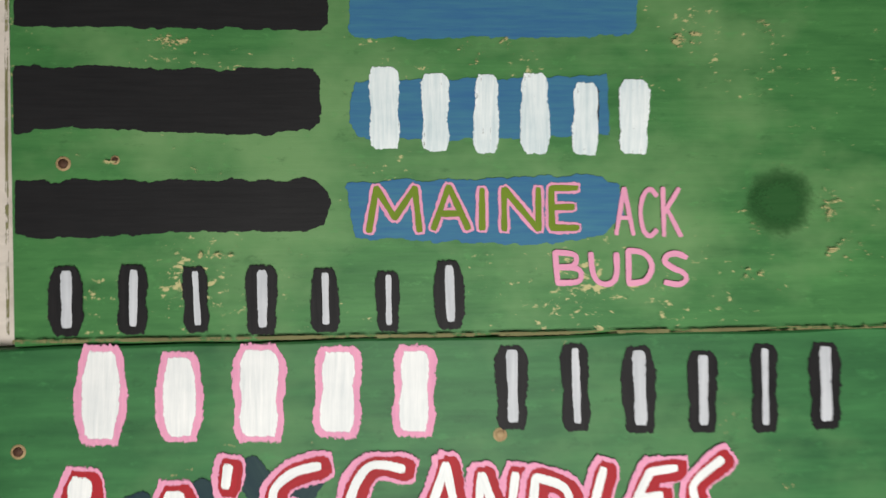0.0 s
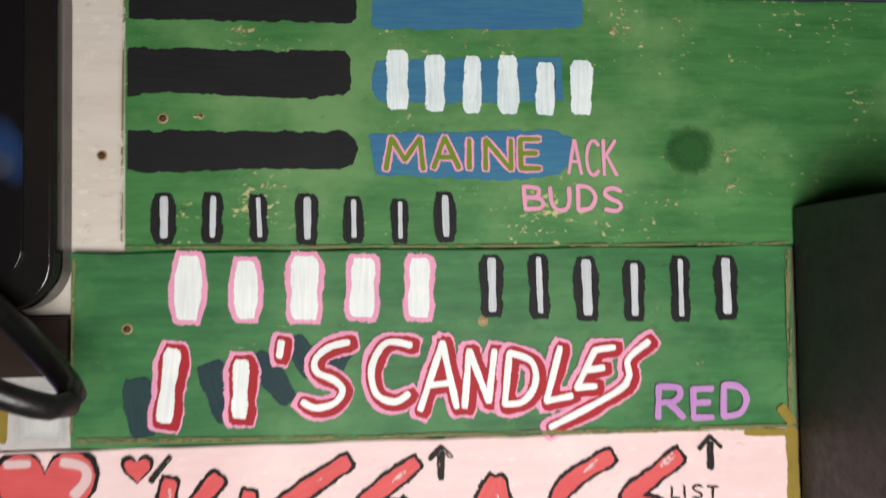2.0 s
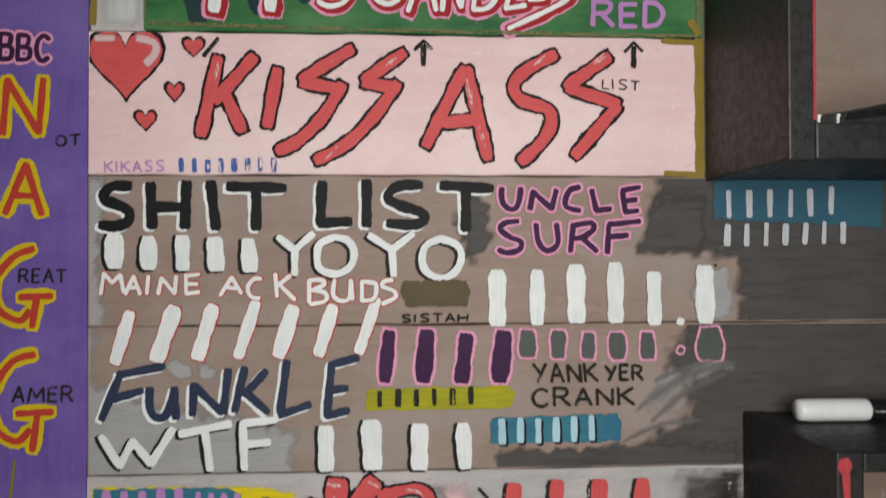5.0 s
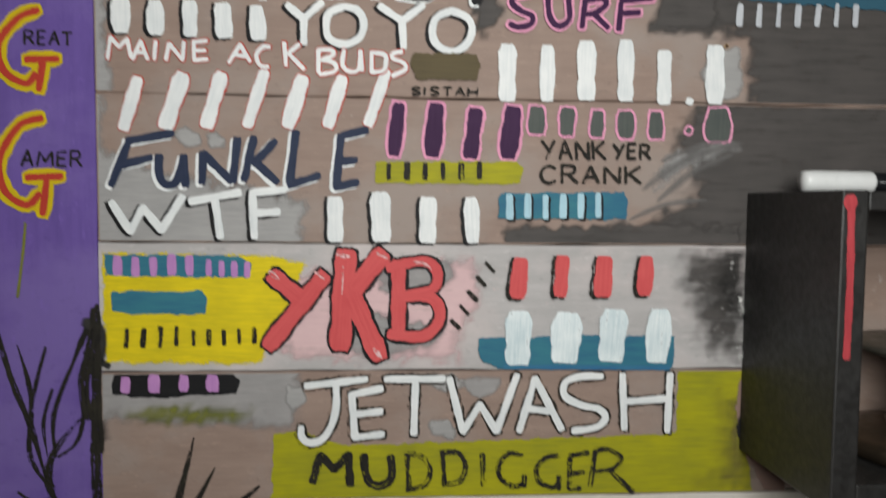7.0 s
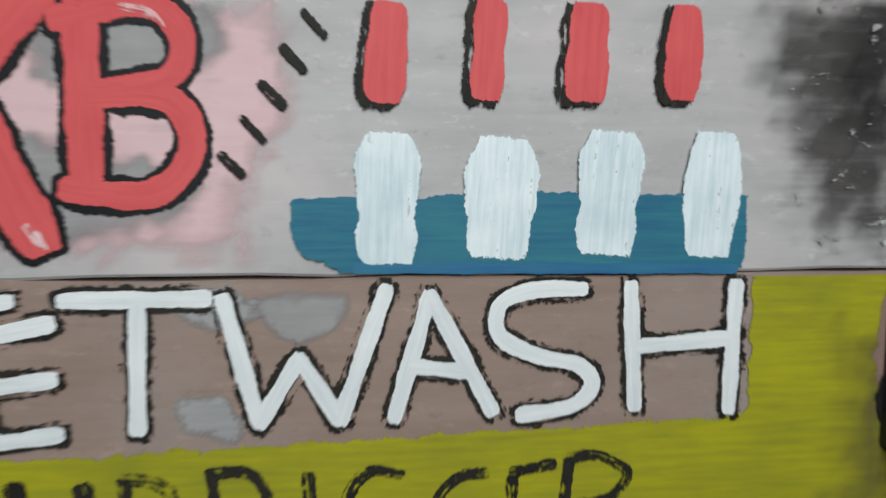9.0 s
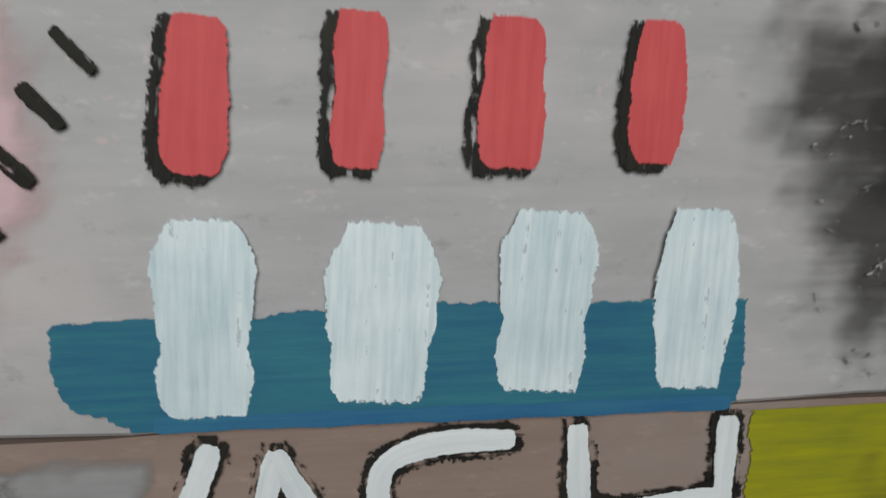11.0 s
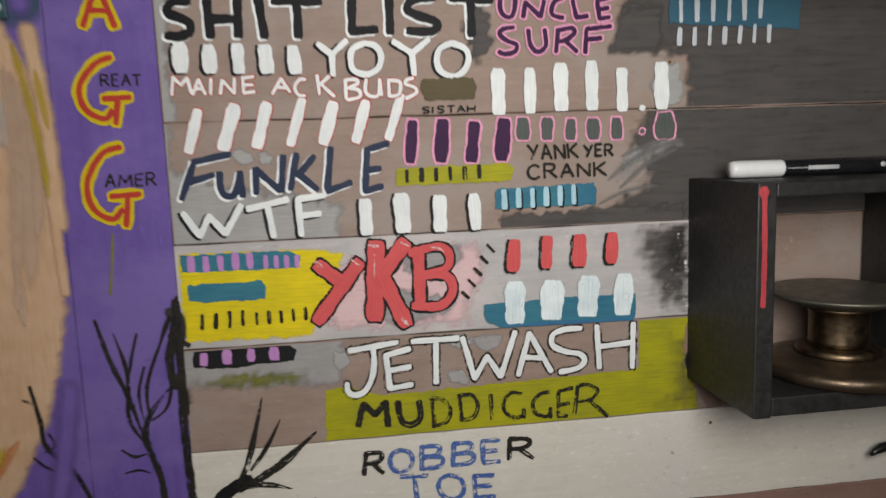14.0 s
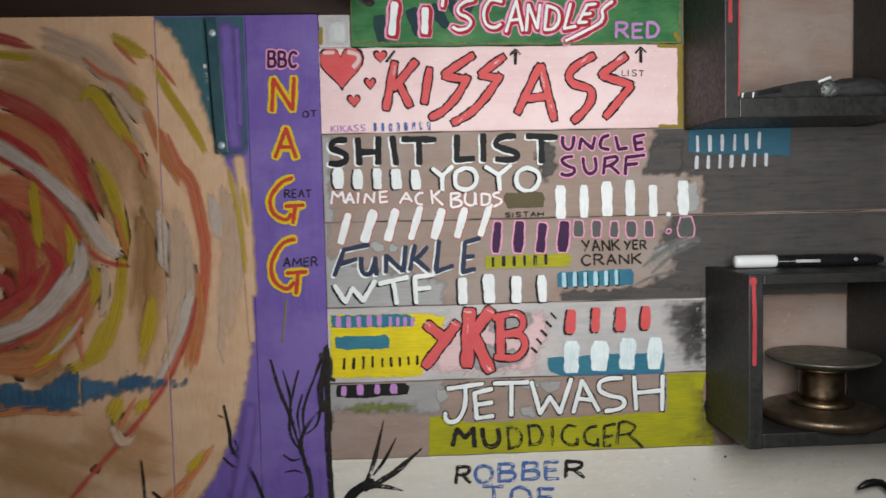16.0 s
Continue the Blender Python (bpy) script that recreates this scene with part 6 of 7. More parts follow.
mural_stroke([(-0.3740, 0.1410), (-0.3050, 0.1270), (-0.2760, 0.0860), (-0.2750, 0.0500)], 0.0291, "coral")
mural_stroke([(-0.3770, 0.0880), (-0.3250, 0.0750), (-0.3010, 0.0450), (-0.3120, 0.0030), (-0.3720, -0.0250)], 0.0448, "orange")
mural_stroke([(-0.3840, -0.0430), (-0.3140, -0.0450), (-0.2710, -0.0040), (-0.2480, 0.0490)], 0.0246, "orange")
mural_stroke([(-0.3740, 0.1330), (-0.3270, 0.1080), (-0.3150, 0.0690), (-0.3230, 0.0280), (-0.3700, -0.0040)], 0.0168, "scarlet")
mural_stroke([(-0.2990, 0.0810), (-0.2860, 0.0610), (-0.2920, 0.0360), (-0.3110, 0.0120)], 0.0123, "scarlet")
mural_stroke([(-0.3670, 0.0470), (-0.3390, 0.0400), (-0.3340, 0.0220)], 0.0146, "scarlet")
mural_stroke([(-0.3670, 0.2460), (-0.3340, 0.2330), (-0.3010, 0.2150), (-0.2720, 0.1890), (-0.2520, 0.1500), (-0.2380, 0.1060)], 0.0151, "scarlet")
mural_stroke([(-0.2790, 0.1920), (-0.2550, 0.1570), (-0.2420, 0.1210)], 0.0078, "scarlet")
mural_stroke([(-0.3060, 0.1460), (-0.3030, 0.1120), (-0.3020, 0.0750)], 0.0084, "gold")
mural_stroke([(-0.2730, 0.1010), (-0.2670, 0.0790), (-0.2730, 0.0560)], 0.0090, "gold")
mural_stroke([(-0.2480, 0.0550), (-0.2450, 0.0370), (-0.2530, 0.0140)], 0.0101, "gold")
mural_stroke([(-0.2470, 0.1640), (-0.2320, 0.1270), (-0.2220, 0.0900)], 0.0123, "tan")
mural_stroke([(-0.2390, 0.1650), (-0.2240, 0.1320), (-0.2160, 0.0970), (-0.2130, 0.0650)], 0.0095, "gold")
mural_stroke([(-0.2220, 0.1090), (-0.2120, 0.0640)], 0.0050, "coral")
mural_stroke([(-0.2170, 0.0650), (-0.2190, 0.0340), (-0.2280, -0.0000), (-0.2420, -0.0360), (-0.2650, -0.0560)], 0.0118, "gold")
mural_stroke([(-0.2350, 0.0010), (-0.2560, -0.0420), (-0.2770, -0.0550)], 0.0090, "gold")
mural_stroke([(-0.2750, -0.0070), (-0.2900, -0.0340), (-0.3150, -0.0510)], 0.0067, "gold")
mural_stroke([(-0.2360, 0.0550), (-0.2360, 0.0250), (-0.2430, 0.0010)], 0.0078, "pale_peach")
mural_stroke([(-0.2520, 0.0260), (-0.2660, -0.0100), (-0.2620, -0.0470)], 0.0056, "coral")
mural_stroke([(-0.3700, 0.2030), (-0.3360, 0.1950), (-0.3080, 0.1780), (-0.2890, 0.1600)], 0.0073, "scarlet")
mural_stroke([(-0.3700, 0.1990), (-0.3370, 0.1820), (-0.3140, 0.1650), (-0.2860, 0.1440), (-0.2590, 0.1140), (-0.2370, 0.0810), (-0.2180, 0.0630)], 0.0112, "cream")
mural_stroke([(-0.3040, 0.1580), (-0.2820, 0.1370), (-0.2540, 0.1060)], 0.0067, "cream")
mural_stroke([(-0.3710, 0.1880), (-0.3380, 0.1700), (-0.3030, 0.1480), (-0.2760, 0.1130), (-0.2550, 0.0780), (-0.2360, 0.0600), (-0.2090, 0.0540)], 0.0050, "scarlet")
mural_stroke([(-0.2570, 0.0830), (-0.2620, 0.0490), (-0.2820, 0.0250), (-0.3120, -0.0030), (-0.3830, -0.0260)], 0.0140, "cream")
mural_stroke([(-0.2700, 0.0560), (-0.2940, 0.0210), (-0.3240, -0.0040)], 0.0067, "cream")
mural_stroke([(-0.3840, -0.0430), (-0.3490, -0.0330), (-0.3120, -0.0160), (-0.2750, 0.0090), (-0.2540, 0.0350)], 0.0050, "scarlet")
mural_stroke([(-0.3820, -0.0010), (-0.3460, 0.0130), (-0.3150, 0.0310), (-0.2950, 0.0590)], 0.0073, "scarlet")
mural_stroke([(-0.2610, 0.0010), (-0.2790, -0.0230), (-0.2970, -0.0380)], 0.0050, "cream")
mural_stroke([(-0.3650, 0.2970), (-0.3310, 0.2920), (-0.2960, 0.2820)], 0.0084, "scarlet")
mural_stroke([(-0.3660, 0.2780), (-0.3320, 0.2760), (-0.2970, 0.2710)], 0.0067, "gold")
mural_stroke([(-0.2540, 0.2280), (-0.2380, 0.2350), (-0.2140, 0.1990), (-0.2010, 0.1780)], 0.0112, "gold")
mural_stroke([(-0.2110, 0.1910), (-0.1950, 0.1700), (-0.1890, 0.1480)], 0.0039, "coral")
mural_stroke([(-0.2170, 0.2940), (-0.1960, 0.2810), (-0.1800, 0.2720)], 0.0123, "gold")
mural_stroke([(-0.2140, 0.2860), (-0.1930, 0.2640)], 0.0039, "coral")
mural_stroke([(-0.2470, 0.2720), (-0.2300, 0.2560), (-0.2060, 0.2430), (-0.1850, 0.2190)], 0.0056, "coral")
mural_stroke([(-0.2020, 0.2450), (-0.1850, 0.2240)], 0.0095, "gold")
mural_stroke([(-0.2190, 0.2320), (-0.1980, 0.1970), (-0.1860, 0.1730)], 0.0056, "pale_peach")
mural_stroke([(-0.1780, 0.2740), (-0.1540, 0.2420)], 0.0039, "coral")
mural_stroke([(-0.1740, 0.2620), (-0.1610, 0.2350), (-0.1440, 0.2070), (-0.1250, 0.1730)], 0.0067, "gold")
mural_stroke([(-0.1950, 0.1080), (-0.1920, 0.0660), (-0.2000, 0.0090)], 0.0146, "tan")
mural_stroke([(-0.1870, 0.0240), (-0.1910, -0.0120), (-0.2040, -0.0500)], 0.0134, "gold")
mural_stroke([(-0.1720, 0.1980), (-0.1580, 0.1610), (-0.1430, 0.1390), (-0.1350, 0.1030), (-0.1300, 0.0700), (-0.1330, 0.0340), (-0.1390, -0.0050), (-0.1480, -0.0530)], 0.0112, "coral")
mural_stroke([(-0.1540, 0.1620), (-0.1380, 0.1410), (-0.1290, 0.0940), (-0.1260, 0.0610)], 0.0045, "coral")
mural_stroke([(-0.1410, 0.0480), (-0.1440, -0.0020), (-0.1570, -0.0590)], 0.0140, "orange")
mural_stroke([(-0.1840, 0.2170), (-0.1700, 0.1730), (-0.1540, 0.1370)], 0.0067, "orange")
mural_stroke([(-0.1500, 0.0770), (-0.1470, 0.0350), (-0.1500, -0.0020)], 0.0078, "pale_peach")
mural_stroke([(-0.1470, 0.0300), (-0.1560, -0.0070), (-0.1730, -0.0500), (-0.1920, -0.0890)], 0.0095, "cream")
mural_stroke([(-0.1600, 0.0110), (-0.1660, -0.0190), (-0.1790, -0.0490)], 0.0056, "pale_peach")
mural_stroke([(-0.1420, 0.0180), (-0.1510, -0.0200), (-0.1740, -0.0680), (-0.2060, -0.1110), (-0.2500, -0.1590), (-0.2870, -0.1990)], 0.0039, "scarlet")
mural_stroke([(-0.1540, -0.0200), (-0.1740, -0.0620), (-0.1980, -0.0950)], 0.0039, "coral")
mural_stroke([(-0.1780, 0.1120), (-0.1740, 0.0900), (-0.1740, 0.0600), (-0.1700, 0.0460)], 0.0084, "cream")
mural_stroke([(-0.1760, 0.0960), (-0.1720, 0.0530)], 0.0067, "cream")
mural_stroke([(-0.1200, 0.1270), (-0.1170, 0.0820)], 0.0106, "cream")
mural_stroke([(-0.1030, 0.1540), (-0.0970, 0.1220), (-0.0910, 0.0800), (-0.0890, 0.0430)], 0.0039, "gold")
mural_stroke([(-0.0890, 0.1350), (-0.0840, 0.0930)], 0.0034, "gold")
mural_stroke([(-0.1170, -0.0030), (-0.1160, -0.0510)], 0.0067, "pale_peach")
mural_stroke([(-0.2230, -0.0810), (-0.2370, -0.1120)], 0.0146, "gold")
mural_stroke([(-0.1980, -0.0900), (-0.2100, -0.1050)], 0.0112, "gold")
mural_stroke([(-0.2090, -0.0870), (-0.2310, -0.1240)], 0.0039, "coral")
mural_stroke([(-0.3760, -0.1000), (-0.3170, -0.0950), (-0.2680, -0.1030)], 0.0095, "orange")
mural_stroke([(-0.2360, -0.1150), (-0.2250, -0.1340), (-0.2120, -0.1280)], 0.0101, "pale_peach")
mural_stroke([(-0.1300, -0.1420), (-0.1470, -0.1650), (-0.1690, -0.1900)], 0.0062, "orange")
mural_stroke([(-0.1400, -0.1470), (-0.1570, -0.1710)], 0.0078, "gold")
mural_stroke([(-0.1600, -0.1810), (-0.1870, -0.2060)], 0.0112, "orange")
patch("painted_cloud", [(-0.4088, -0.0719), (-0.3506, -0.0679), (-0.3328, -0.0636), (-0.3159, -0.0751), (-0.2918, -0.0626), (-0.2796, -0.0533), (-0.2624, -0.0612), (-0.2624, -0.0612), (-0.2641, -0.0956), (-0.2774, -0.1027), (-0.3147, -0.0965), (-0.3521, -0.0957), (-0.4101, -0.0930)], "cloud", murals[1], 0.006, 223, "storm blue cloud streak", 0.0045)
patch("painted_cloud", [(-0.2918, -0.0626), (-0.2918, -0.0626), (-0.2796, -0.0533), (-0.2624, -0.0612), (-0.2332, -0.0670), (-0.2103, -0.0580), (-0.1975, -0.0633), (-0.1798, -0.0664), (-0.1680, -0.0673), (-0.1684, -0.0764), (-0.1803, -0.0768), (-0.2042, -0.0802), (-0.2340, -0.0841), (-0.2580, -0.0924), (-0.2774, -0.1027), (-0.2938, -0.1000)], "cloud", murals[2], 0.006, 224, "storm blue cloud streak", 0.0045)
patch("painted_cloud", [(-0.1975, -0.0633), (-0.1975, -0.0633), (-0.1798, -0.0664), (-0.1531, -0.0685), (-0.1531, -0.0685), (-0.1534, -0.0759), (-0.1534, -0.0759), (-0.1803, -0.0768), (-0.1982, -0.0794)], "cloud", murals[3], 0.006, 225, "storm blue cloud streak", 0.0045)
# more bare twigs on the outer plank
branches(murals[3], [([(-0.1170, -0.0992), (-0.1123, -0.1263), (-0.1098, -0.1474), (-0.0894, -0.1742), (-0.0715, -0.2240)], 0.0042, True)], 350)
branches(murals[3], [([(-0.1071, -0.1373), (-0.1040, -0.1477), (-0.1121, -0.1518)], 0.0026, True)], 351)
branches(murals[3], [([(-0.1197, -0.1554), (-0.1107, -0.1644), (-0.0988, -0.1696)], 0.0026, True)], 352)
branches(murals[3], [([(-0.1233, -0.1089), (-0.1162, -0.1126)], 0.0026, True)], 353)
branches(murals[3], [([(-0.1350, -0.2015), (-0.1267, -0.2124), (-0.1125, -0.2249)], 0.0026, True)], 354)
branches(murals[3], [([(-0.1141, -0.1969), (-0.1032, -0.2127), (-0.0907, -0.2193)], 0.0026, True)], 355)
twigs3 = [([(-0.171, -0.20), (-0.155, -0.205), (-0.13, -0.245)], 0.005, True)]
branches(murals[3], twigs3, 320)
branches(murals[2], [([(-0.195, -0.19), (-0.185, -0.20), (-0.176, -0.212)], 0.004, True), ([(-0.206, -0.155), (-0.204, -0.19), (-0.203, -0.23)], 0.003, True)], 330)
coat("violet_wash", [([(-0.088, -0.10), (-0.10, -0.17), (-0.12, -0.25), (-0.13, -0.32)], 0.022, True)], "violet", murals[3], None, "violet brushed wash", 322, feather=0.4)


coat("chipped_edge", [([(-0.1225, 0.262), (-0.1205, 0.235), (-0.1165, 0.205)], 0.0045, True)], "chip", murals[3], None, "pale chips beside the metal strip", 480)
strip = thing("metal_strip", "dark green painted metal strip with two screws", "metal strip", (-0.110, -0.002, 0.236))
bm = block(-0.006, 0.006, -0.0030, 0.0, -0.066, 0.074, 0.0008)
bar = part("strip", bm, TEAL_METAL, strip)
bar.location = (0, -0.003, 0)
strip.rotation_euler = (0, radians(-2.5), 0)
for dz in (0.058, -0.058):
    part("screw", lathe([(0.0040, 0.0), (0.0040, -0.0008), (0.0028, -0.0018), (0.0, -0.0020)], 0, -0.006, dz, 16, "y"), SCREW, strip, "dull zinc screw head")


# ---------------------------------------------------------------- pale corner patch beside the green board
corner = wall_board("small pale grey board under the dark one", -0.0040, 0.0295, 0.2797, 0.3138, "warm", 0.002, 0.02, 40)
patch("white_smear", [(0.002, 0.281), (0.029, 0.280), (0.029, 0.311), (0.008, 0.312), (0.001, 0.300)], "haze", corner, 0.007, 41, "soft white smear", 0.001)
coat("mustard_edge", [([(-0.0025, 0.284), (-0.0015, 0.300)], 0.005, False)], "mustard", corner, None, "mustard paint", 42)


# ---------------------------------------------------------------- black boxes
def black_box(label, x0, x1, z0, z1, depth, wall, head, foot, at_y=0.0):
    """A box open to the front: four panels, with worn edges."""
    ob = thing("wall_box", label, "box", ((x0 + x1) / 2, 0, z0), "black wall boxes")
    cx, cz = (x0 + x1) / 2, z0
    back, front = at_y, -depth
    for name, a in (
        ("side_panel", (x0, x0 + wall, front, back, z0, z1)),
        ("side_panel", (x1 - wall, x1, front, back, z0, z1)),
        ("top_panel", (x0 + wall + 0.0003, x1 - wall - 0.0003, front + 0.0008, back, z1 - head, z1 - 0.0006)),
        ("bottom_panel", (x0 + wall + 0.0003, x1 - wall - 0.0003, front + 0.0008, back, z0 + 0.0006, z0 + foot)),
    ):
        xa, xb, ya, yb, za, zb = a
        part(name, block(xa - cx, xb - cx, ya, yb, za - cz, zb - cz, 0.0012), BOX_BLACK, ob)
    return ob


low_box = black_box("matt black open box with a red drip on its front", 0.4105, 0.586, -0.1340, 0.0370, 0.103, 0.0145, 0.0105, 0.015, -0.0008)
top_box = black_box("taller matt black open box with a red drip", 0.3870, 0.590, 0.1862, 0.3910, 0.103, 0.0145, 0.0145, 0.0195, -0.0016)


def red_drip(box, x, z_top, z_low, front, width=0.0048):
    cx, cz = box.location.x, box.location.z
    bm, edge = paint_mesh()
    rnd = random.Random(5)
    line = resample([(x - cx, z_top - cz), (x - cx + 0.0012, (z_top + z_low) / 2 - cz), (x - cx + 0.001, z_low - cz)], True, 0.002)
    ribbon(bm, edge, line, width, front - 0.0003, rnd, (0.9, 0.6), 0.05)
    blob = resample([(x - cx - 0.0008, z_top - cz + 0.002), (x - cx, z_top - cz - 0.008)], False, 0.001)
    ribbon(bm, edge, blob, width * 1.9, front - 0.0005, rnd, (0.5, 0.4), 0.02)
    part("red_drip", bm, M["drip_red"], box, "dull red paint drip")


red_drip(low_box, 0.4150, 0.0335, -0.052, -0.103)
red_drip(top_box, 0.3912, 0.3860, 0.275, -0.103)
bm, edge = paint_mesh()
run_x = 0.4006 - top_box.location.x
ribbon(bm, edge, resample([(run_x, 0.200), (run_x + 0.0003, 0.10), (run_x, 0.020)], True, 0.002), 0.0018, -0.1033, random.Random(8), (0.8, 0.5), 0.06)
part("red_drip", bm, M["drip_red"], top_box, "thin dull red run along the edge")


def white_flecks(box, spots):
    cx, cz = box.location.x, box.location.z
    for k, (x, y, z, s) in enumerate(spots):
        bm = bmesh.new()
        bmesh.ops.create_icosphere(bm, subdivisions=1, radius=1.0)
        for v in bm.verts:
            v.co = Vector((x - cx + v.co.x * 0.0004, y + v.co.y * s, z - cz + v.co.z * s * 1.5))
        part("paint_fleck", bm, M["chalk"], box, "pale paint fleck")


white_flecks(low_box, [(0.4105, -0.085, -0.085, 0.0010), (0.4105, -0.001, 0.010, 0.0012), (0.4105, -0.001, -0.02, 0.0012), (0.4105, -0.002, -0.045, 0.0014), (0.4105, -0.06, -0.055, 0.0007), (0.4105, -0.03, 0.0, 0.0006)])
white_flecks(top_box, [(0.3870, -0.055, 0.352, 0.0011), (0.3870, -0.028, 0.374, 0.0008), (0.3870, -0.05, 0.275, 0.0006), (0.3870, -0.07, 0.31, 0.0006)])

# chipped paint where the lower box meets the boards
chip_line = [(0.4085, 0.000), (0.4090, -0.030), (0.4080, -0.055), (0.4095, -0.078)]
coat("chipped_edge", [(chip_line, 0.0060, True)], "chip", board_c, None, "chipped pale paint", 350)
coat("black_smear", [([(0.4125, -0.112), (0.4115, -0.122), (0.416, -0.130)], 0.006, True), ([(0.4105, -0.118), (0.418, -0.133)], 0.006, False)], "black", board_d, None, "spilt black paint", 351)

# ---------------------------------------------------------------- marker pen on the lower box
marker = thing("marker_pen", "black marker pen with a white cap lying on the box", "marker", (0.5055, -0.032, 0.0434))
marker.scale = (1.07, 0.89, 0.89)
marker.rotation_euler = (0, radians(0.4), 0)
part("barrel", lathe([(0.0, -0.031), (0.0066, -0.031), (0.0069, -0.029), (0.0074, 0.0), (0.0074, 0.066), (0.0068, 0.072), (0.0058, 0.078), (0.0, 0.0785)], 0, 0, 0, 28, "x"), MARKER_BLACK, marker)
part("cap", lathe([(0.0, -0.0715), (0.0066, -0.0712), (0.0074, -0.069), (0.0077, -0.064), (0.0077, -0.0318), (0.0074, -0.0305), (0.0, -0.0305)], 0, 0, 0, 28, "x"), CAP_WHITE, marker, "white cap")
part("printed_label", block(-0.0126, 0.0122, -0.0077, -0.0070, -0.0018, 0.0018, 0.0002), LABEL_GREY, marker, "pale printed label")
part("ring_mark", lathe([(0.0, 0.0), (0.0024, 0.0), (0.0022, -0.0004), (0.0, -0.0005)], 0.0485, -0.0072, 0.001, 16, "y"), LABEL_GREY, marker)
part("printed_line", block(-0.0290, -0.0132, -0.0077, -0.0070, -0.0003, 0.0003, 0.0001), LABEL_GREY, marker, "thin pale printed line")

# ---------------------------------------------------------------- brass spool in the lower box
spool = thing("brass_spool", "tarnished brass spool standing in the black box", "spool", (0.509, -0.058, -0.1188))
part("base_flange", lathe([(0.0, 0.0), (0.054, 0.0), (0.0575, 0.002), (0.0590, 0.006), (0.0580, 0.0095), (0.0545, 0.0115), (0.044, 0.0135), (0.033, 0.0160), (0.0, 0.0161)], 0, 0, 0, 64), PATINA_BROWN, spool, "brown tarnished base flange")
part("collar", lathe([(0.0, 0.0160), (0.0305, 0.0161), (0.0315, 0.0180), (0.0300, 0.0215), (0.0270, 0.0230), (0.0, 0.0231)], 0, 0, 0, 48), BRASS, spool)
part("stem", lathe([(0.0, 0.0230), (0.0225, 0.0231), (0.0218, 0.027), (0.0218, 0.047), (0.0228, 0.051), (0.030, 0.0545), (0.0, 0.0546)], 0, 0, 0, 48), BRASS, spool)
part("top_flange", lathe([(0.0, 0.0545), (0.030, 0.0546), (0.040, 0.0585), (0.0525, 0.0632), (0.0538, 0.0650), (0.0525, 0.0660), (0.042, 0.0650), (0.015, 0.0638), (0.0, 0.0636)], 0, 0, 0, 64), PATINA, spool, "dull green-brown top flange")

# ---------------------------------------------------------------- small things on the floor of the upper box
def wedge(profile, y0, y1, ease=0.0012):
    """A solid with this side profile (x, z) from y0 to y1, its front edges eased."""
    bm = bmesh.new()
    cx, cz = sum(p[0] for p in profile) / len(profile), sum(p[1] for p in profile) / len(profile)
    rings = []
    for y, shrink in ((y1, 0.0), (y0 + ease, 0.0), (y0, ease)):
        ring = []
        for x, z in profile:
            d = Vector((cx - x, cz - z))
            d = d.normalized() * shrink
            ring.append(bm.verts.new((x + d.x, y, z + d.y)))
        rings.append(ring)
    for a, b in zip(rings, rings[1:]):
        for k in range(len(a)):
            bm.faces.new((a[k - 1], a[k], b[k], b[k - 1]))
    bm.faces.new(rings[0])
    bm.faces.new(rings[-1])
    bmesh.ops.recalc_face_normals(bm, faces=bm.faces)
    return bm


knife = thing("folding_knife", "black folding knife leaning on a grey lump in the box", "knife", (0.4440, -0.082, 0.2059))
part("handle", wedge([(-0.040, 0.0), (0.043, 0.0), (0.044, 0.010), (0.040, 0.0172), (0.026, 0.0165), (0.004, 0.0125), (-0.020, 0.0078), (-0.040, 0.0050)], -0.009, 0.009), BOX_BLACK, knife)
part("scale_plate", wedge([(-0.020, 0.0030), (0.003, 0.0055), (0.004, 0.0105), (-0.018, 0.0068)], -0.0100, -0.0085, 0.0004), RUBBER, knife, "dull dark grip plate")
for x, z in ((-0.0345, 0.0005), (-0.0240, 0.0010)):
    mark = part("white_mark", wedge([(-0.0008, 0.0), (0.0006, 0.0), (0.0006, 0.0030), (0.0014, 0.0052), (-0.0006, 0.0052)], -0.0100, -0.0086, 0.0002), CAP_WHITE, knife, "chipped white mark")
    mark.location = (x, 0, z)
opener = thing("metal_clip", "crumpled grey clip with a bright steel arm", "clip", (0.4975, -0.086, 0.2059))
bm = bmesh.new()
bmesh.ops.create_icosphere(bm, subdivisions=3, radius=1.0)
for v in bm.verts:
    rough = 1 + 0.22 * noise.noise(v.co * 2.6)
    v.co = Vector((v.co.x * 0.0098 * rough, v.co.y * 0.006 * rough, max(-0.0085, v.co.z * 0.0088 * rough) + 0.0086))
part("clip_body", bm, PEWTER, opener)
arm = part("clip_arm", block(-0.0062, 0.0062, -0.0015, 0.0015, -0.0012, 0.0012, 0.0004), CAP_WHITE, opener, "bright steel arm")
arm.location, arm.rotation_euler = (-0.006, -0.0035, 0.0178), (0, radians(-19), 0)
cloth = thing("dark_pouch", "slack dark grey pouch lying in the black box", "pouch", (0.5330, -0.070, 0.2058))
bm = bmesh.new()
bmesh.ops.create_icosphere(bm, subdivisions=4, radius=1.0)
for v in bm.verts:
    rough = 1 + 0.16 * noise.noise(v.co * 2.2 + Vector((3, 1, 0)))
    v.co = Vector((max(-0.024, min(0.040, v.co.x * 0.034 * rough)), v.co.y * 0.017 * rough, max(-0.0098, v.co.z * 0.0118 * rough) + 0.0099))
for face in bm.faces:
    face.smooth = True
part("pouch_body", bm, POUCH, cloth)

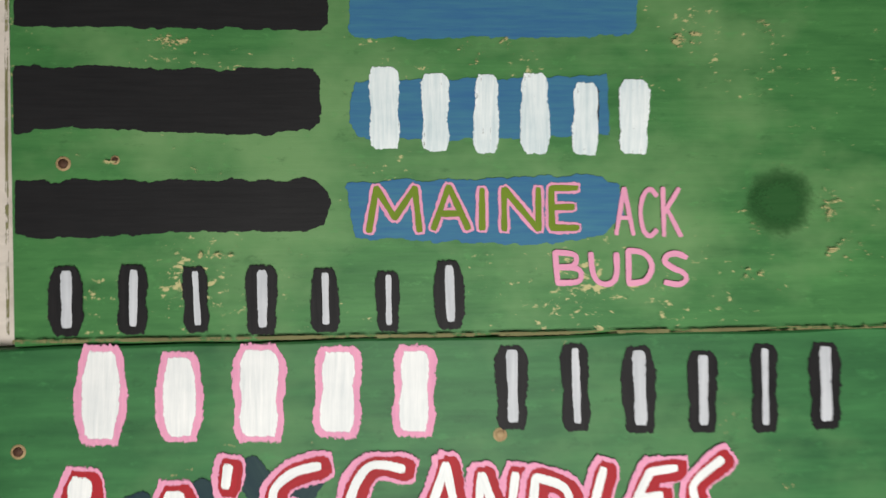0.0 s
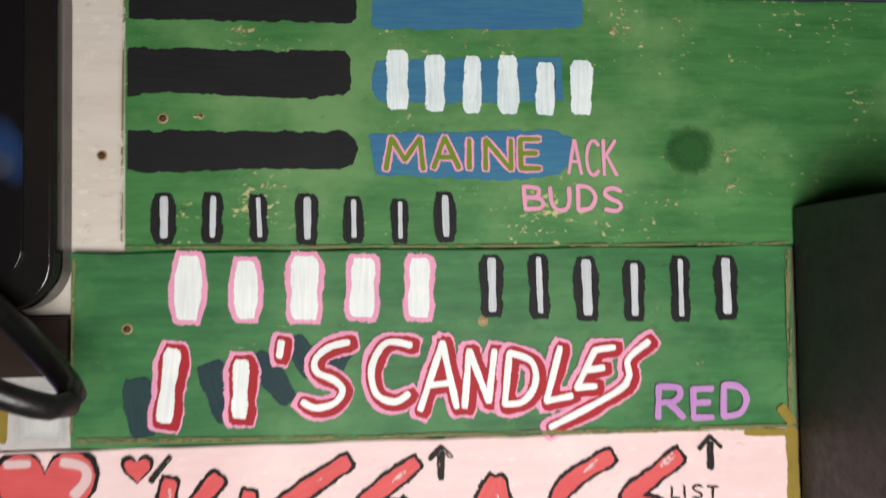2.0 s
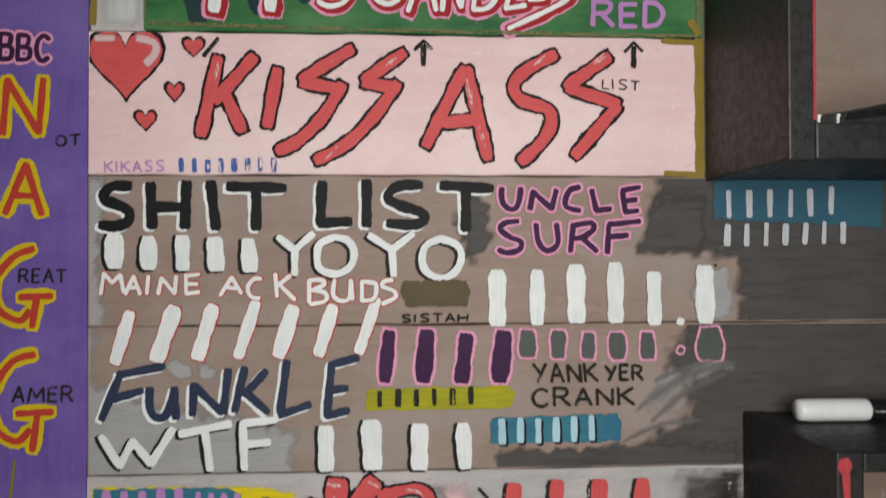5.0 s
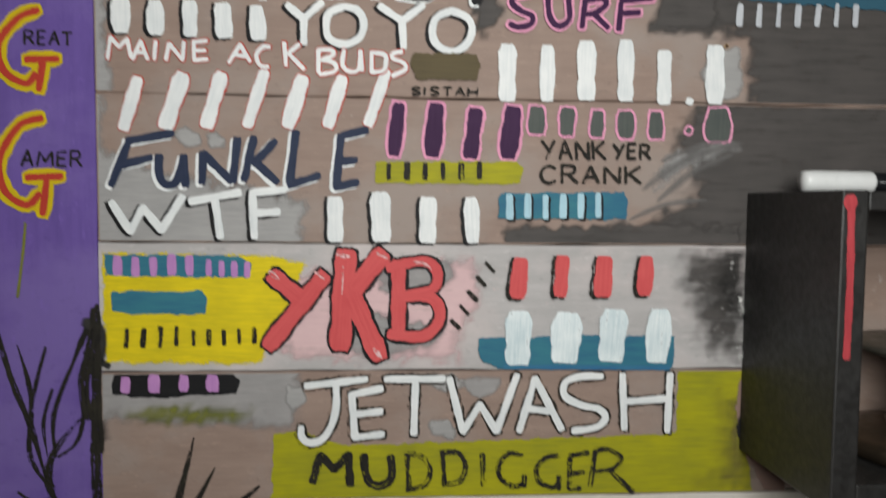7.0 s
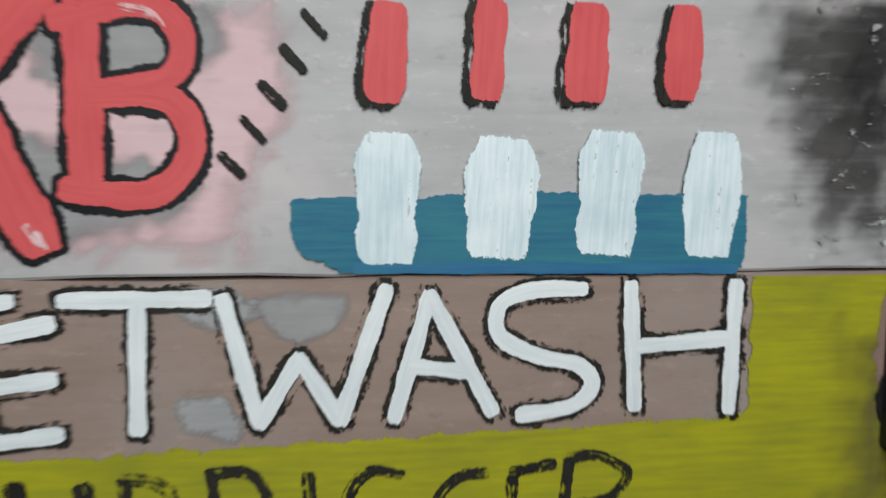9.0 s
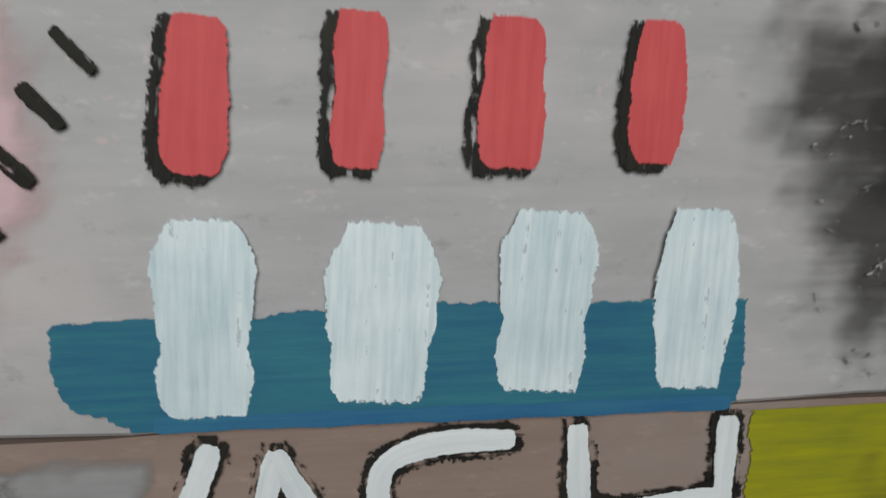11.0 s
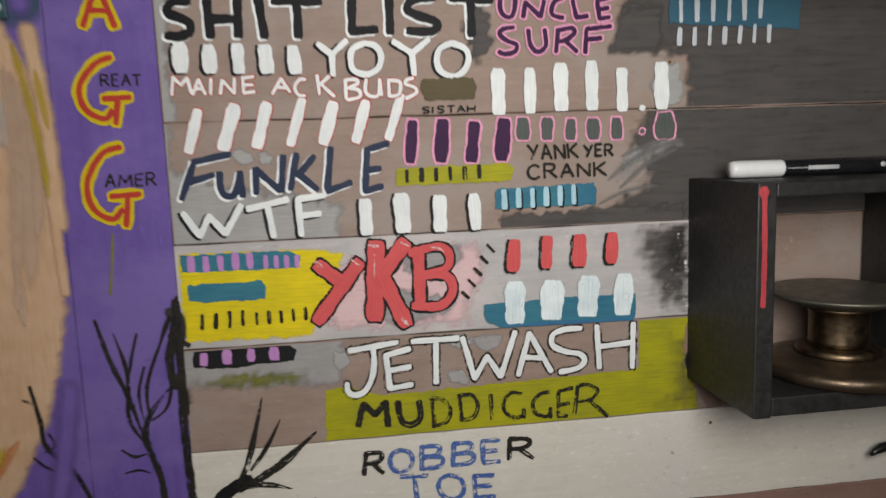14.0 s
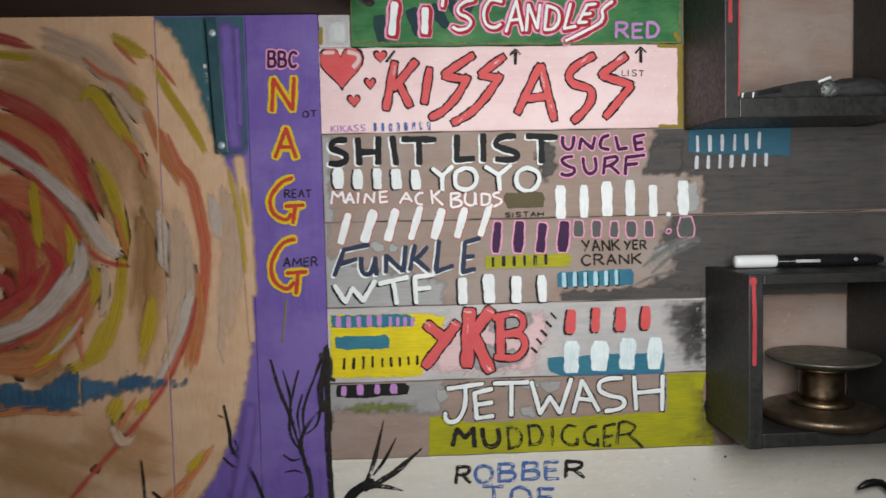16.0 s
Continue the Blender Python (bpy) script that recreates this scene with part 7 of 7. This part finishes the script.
# ---------------------------------------------------------------- hook and trim on the off-white board
hook = thing("cable_hook", "black curved cable end hanging from the off-white board", "cable", (0.60, -0.012, -0.21))
part("cable", tube([(-0.024, -0.004, -0.004), (-0.012, -0.003, 0.0015), (0.004, -0.002, 0.001), (0.018, 0.0, -0.012), (0.026, 0.002, -0.032), (0.030, 0.004, -0.075), (0.030, 0.006, -0.13)], (0.0042, 0.0042)), RUBBER, hook)
trim = tagged(part("trim", worn_plank(0.618, 0.648, -0.163, 0.1885, -0.014, 0.0135, 61), BOARD["cream"]), kind="structure")

# ---------------------------------------------------------------- glossy casing and rod over the dark board
case = thing("glossy_casing", "glossy black casing with a smoked panel and rounded corners", "casing", (-0.135, 0.0, 0.43))


def rounded(w, h, r, y0, y1, ease=0.002):
    bm = bmesh.new()
    loops = []
    for y, inset in ((y1, 0.0), (y0 + ease, 0.0), (y0, ease)):
        ring = []
        for sx, sz, a0 in ((1, 1, 0), (-1, 1, 90), (-1, -1, 180), (1, -1, 270)):
            for k in range(9):
                a = radians(a0 + 90 * k / 8)
                rr = max(r - inset, 0.001)
                ring.append(bm.verts.new((sx * (w / 2 - r) + rr * math.cos(a), y, sz * (h / 2 - r) + rr * math.sin(a))))
        loops.append(ring)
    for a, b in zip(loops, loops[1:]):
        for k in range(len(a)):
            bm.faces.new((a[k - 1], a[k], b[k], b[k - 1])).smooth = True
    bm.faces.new(loops[-1])
    bm.faces.new(loops[0])
    bmesh.ops.recalc_face_normals(bm, faces=bm.faces)
    return bm


part("casing_body", rounded(0.325, 0.170, 0.022, -0.014, 0.0055), CABINET_BLACK, case)
panel = part("smoked_panel", rounded(0.299, 0.144, 0.016, -0.0155, -0.0145, 0.0005), SMOKED, case, "dark smoked panel with blurred blue and tan reflections painted in")
loop = thing("cable_loop", "loop of thick black cable hanging before the dark board", "cable", (0.05, -0.05, 0.312))
part("cable", tube([(-0.22, 0.024, 0.180), (-0.17, 0.024, 0.143), (-0.10, 0.024, 0.088), (-0.05, 0.022, 0.046), (-0.015, 0.012, 0.015), (0.002, -0.002, 0.001), (0.000, -0.018, -0.001), (-0.020, -0.030, 0.010), (-0.05, -0.038, 0.033), (-0.10, -0.042, 0.073), (-0.17, -0.045, 0.128), (-0.22, -0.045, 0.165)], (0.0052, 0.0052)), RUBBER, loop)


ring = part("clip_ring", lathe([(0.0058, -0.003), (0.0066, -0.0026), (0.0066, 0.0026), (0.0058, 0.003)], 0, 0, 0, 24, "x"), STEEL, loop, "small bright steel ring")
ring.location, ring.rotation_euler = (-0.060, 0.0225, 0.0545), (0, radians(39), 0)


# ---------------------------------------------------------------- nails
def nail(x, z, front, material, r=0.0018):
    ob = thing("nail", "old nail head driven into the board", "nail", (x, front, z), "nail heads")
    part("head", lathe([(r, 0.0006), (r, -0.0003), (r * 0.75, -0.0008), (0.0, -0.0009)], 0, 0, 0, 14, "y"), material, ob)
    part("hole_rim", lathe([(r * 1.5, 0.0004), (r * 1.45, -0.0002), (r, -0.0003), (0.0, -0.0002)], 0, 0, 0, 14, "y"), WOOD, ob, "splintered paint round the nail")
    return ob


nail(0.0721, 0.4366, 0, RUST)
nail(0.0415, 0.4196, 0.006, RUST)
nail(0.0558, 0.3356, -0.0012, RUST)
nail(0.226, 0.336, -0.0012, WOOD)
nail(0.0899, 0.4378, 0, RUST, 0.0011)
nail(0.4328, -0.1767, -0.001, RUST, 0.0011)
nail(0.3935, 0.1315, 0, RUST, 0.0011)
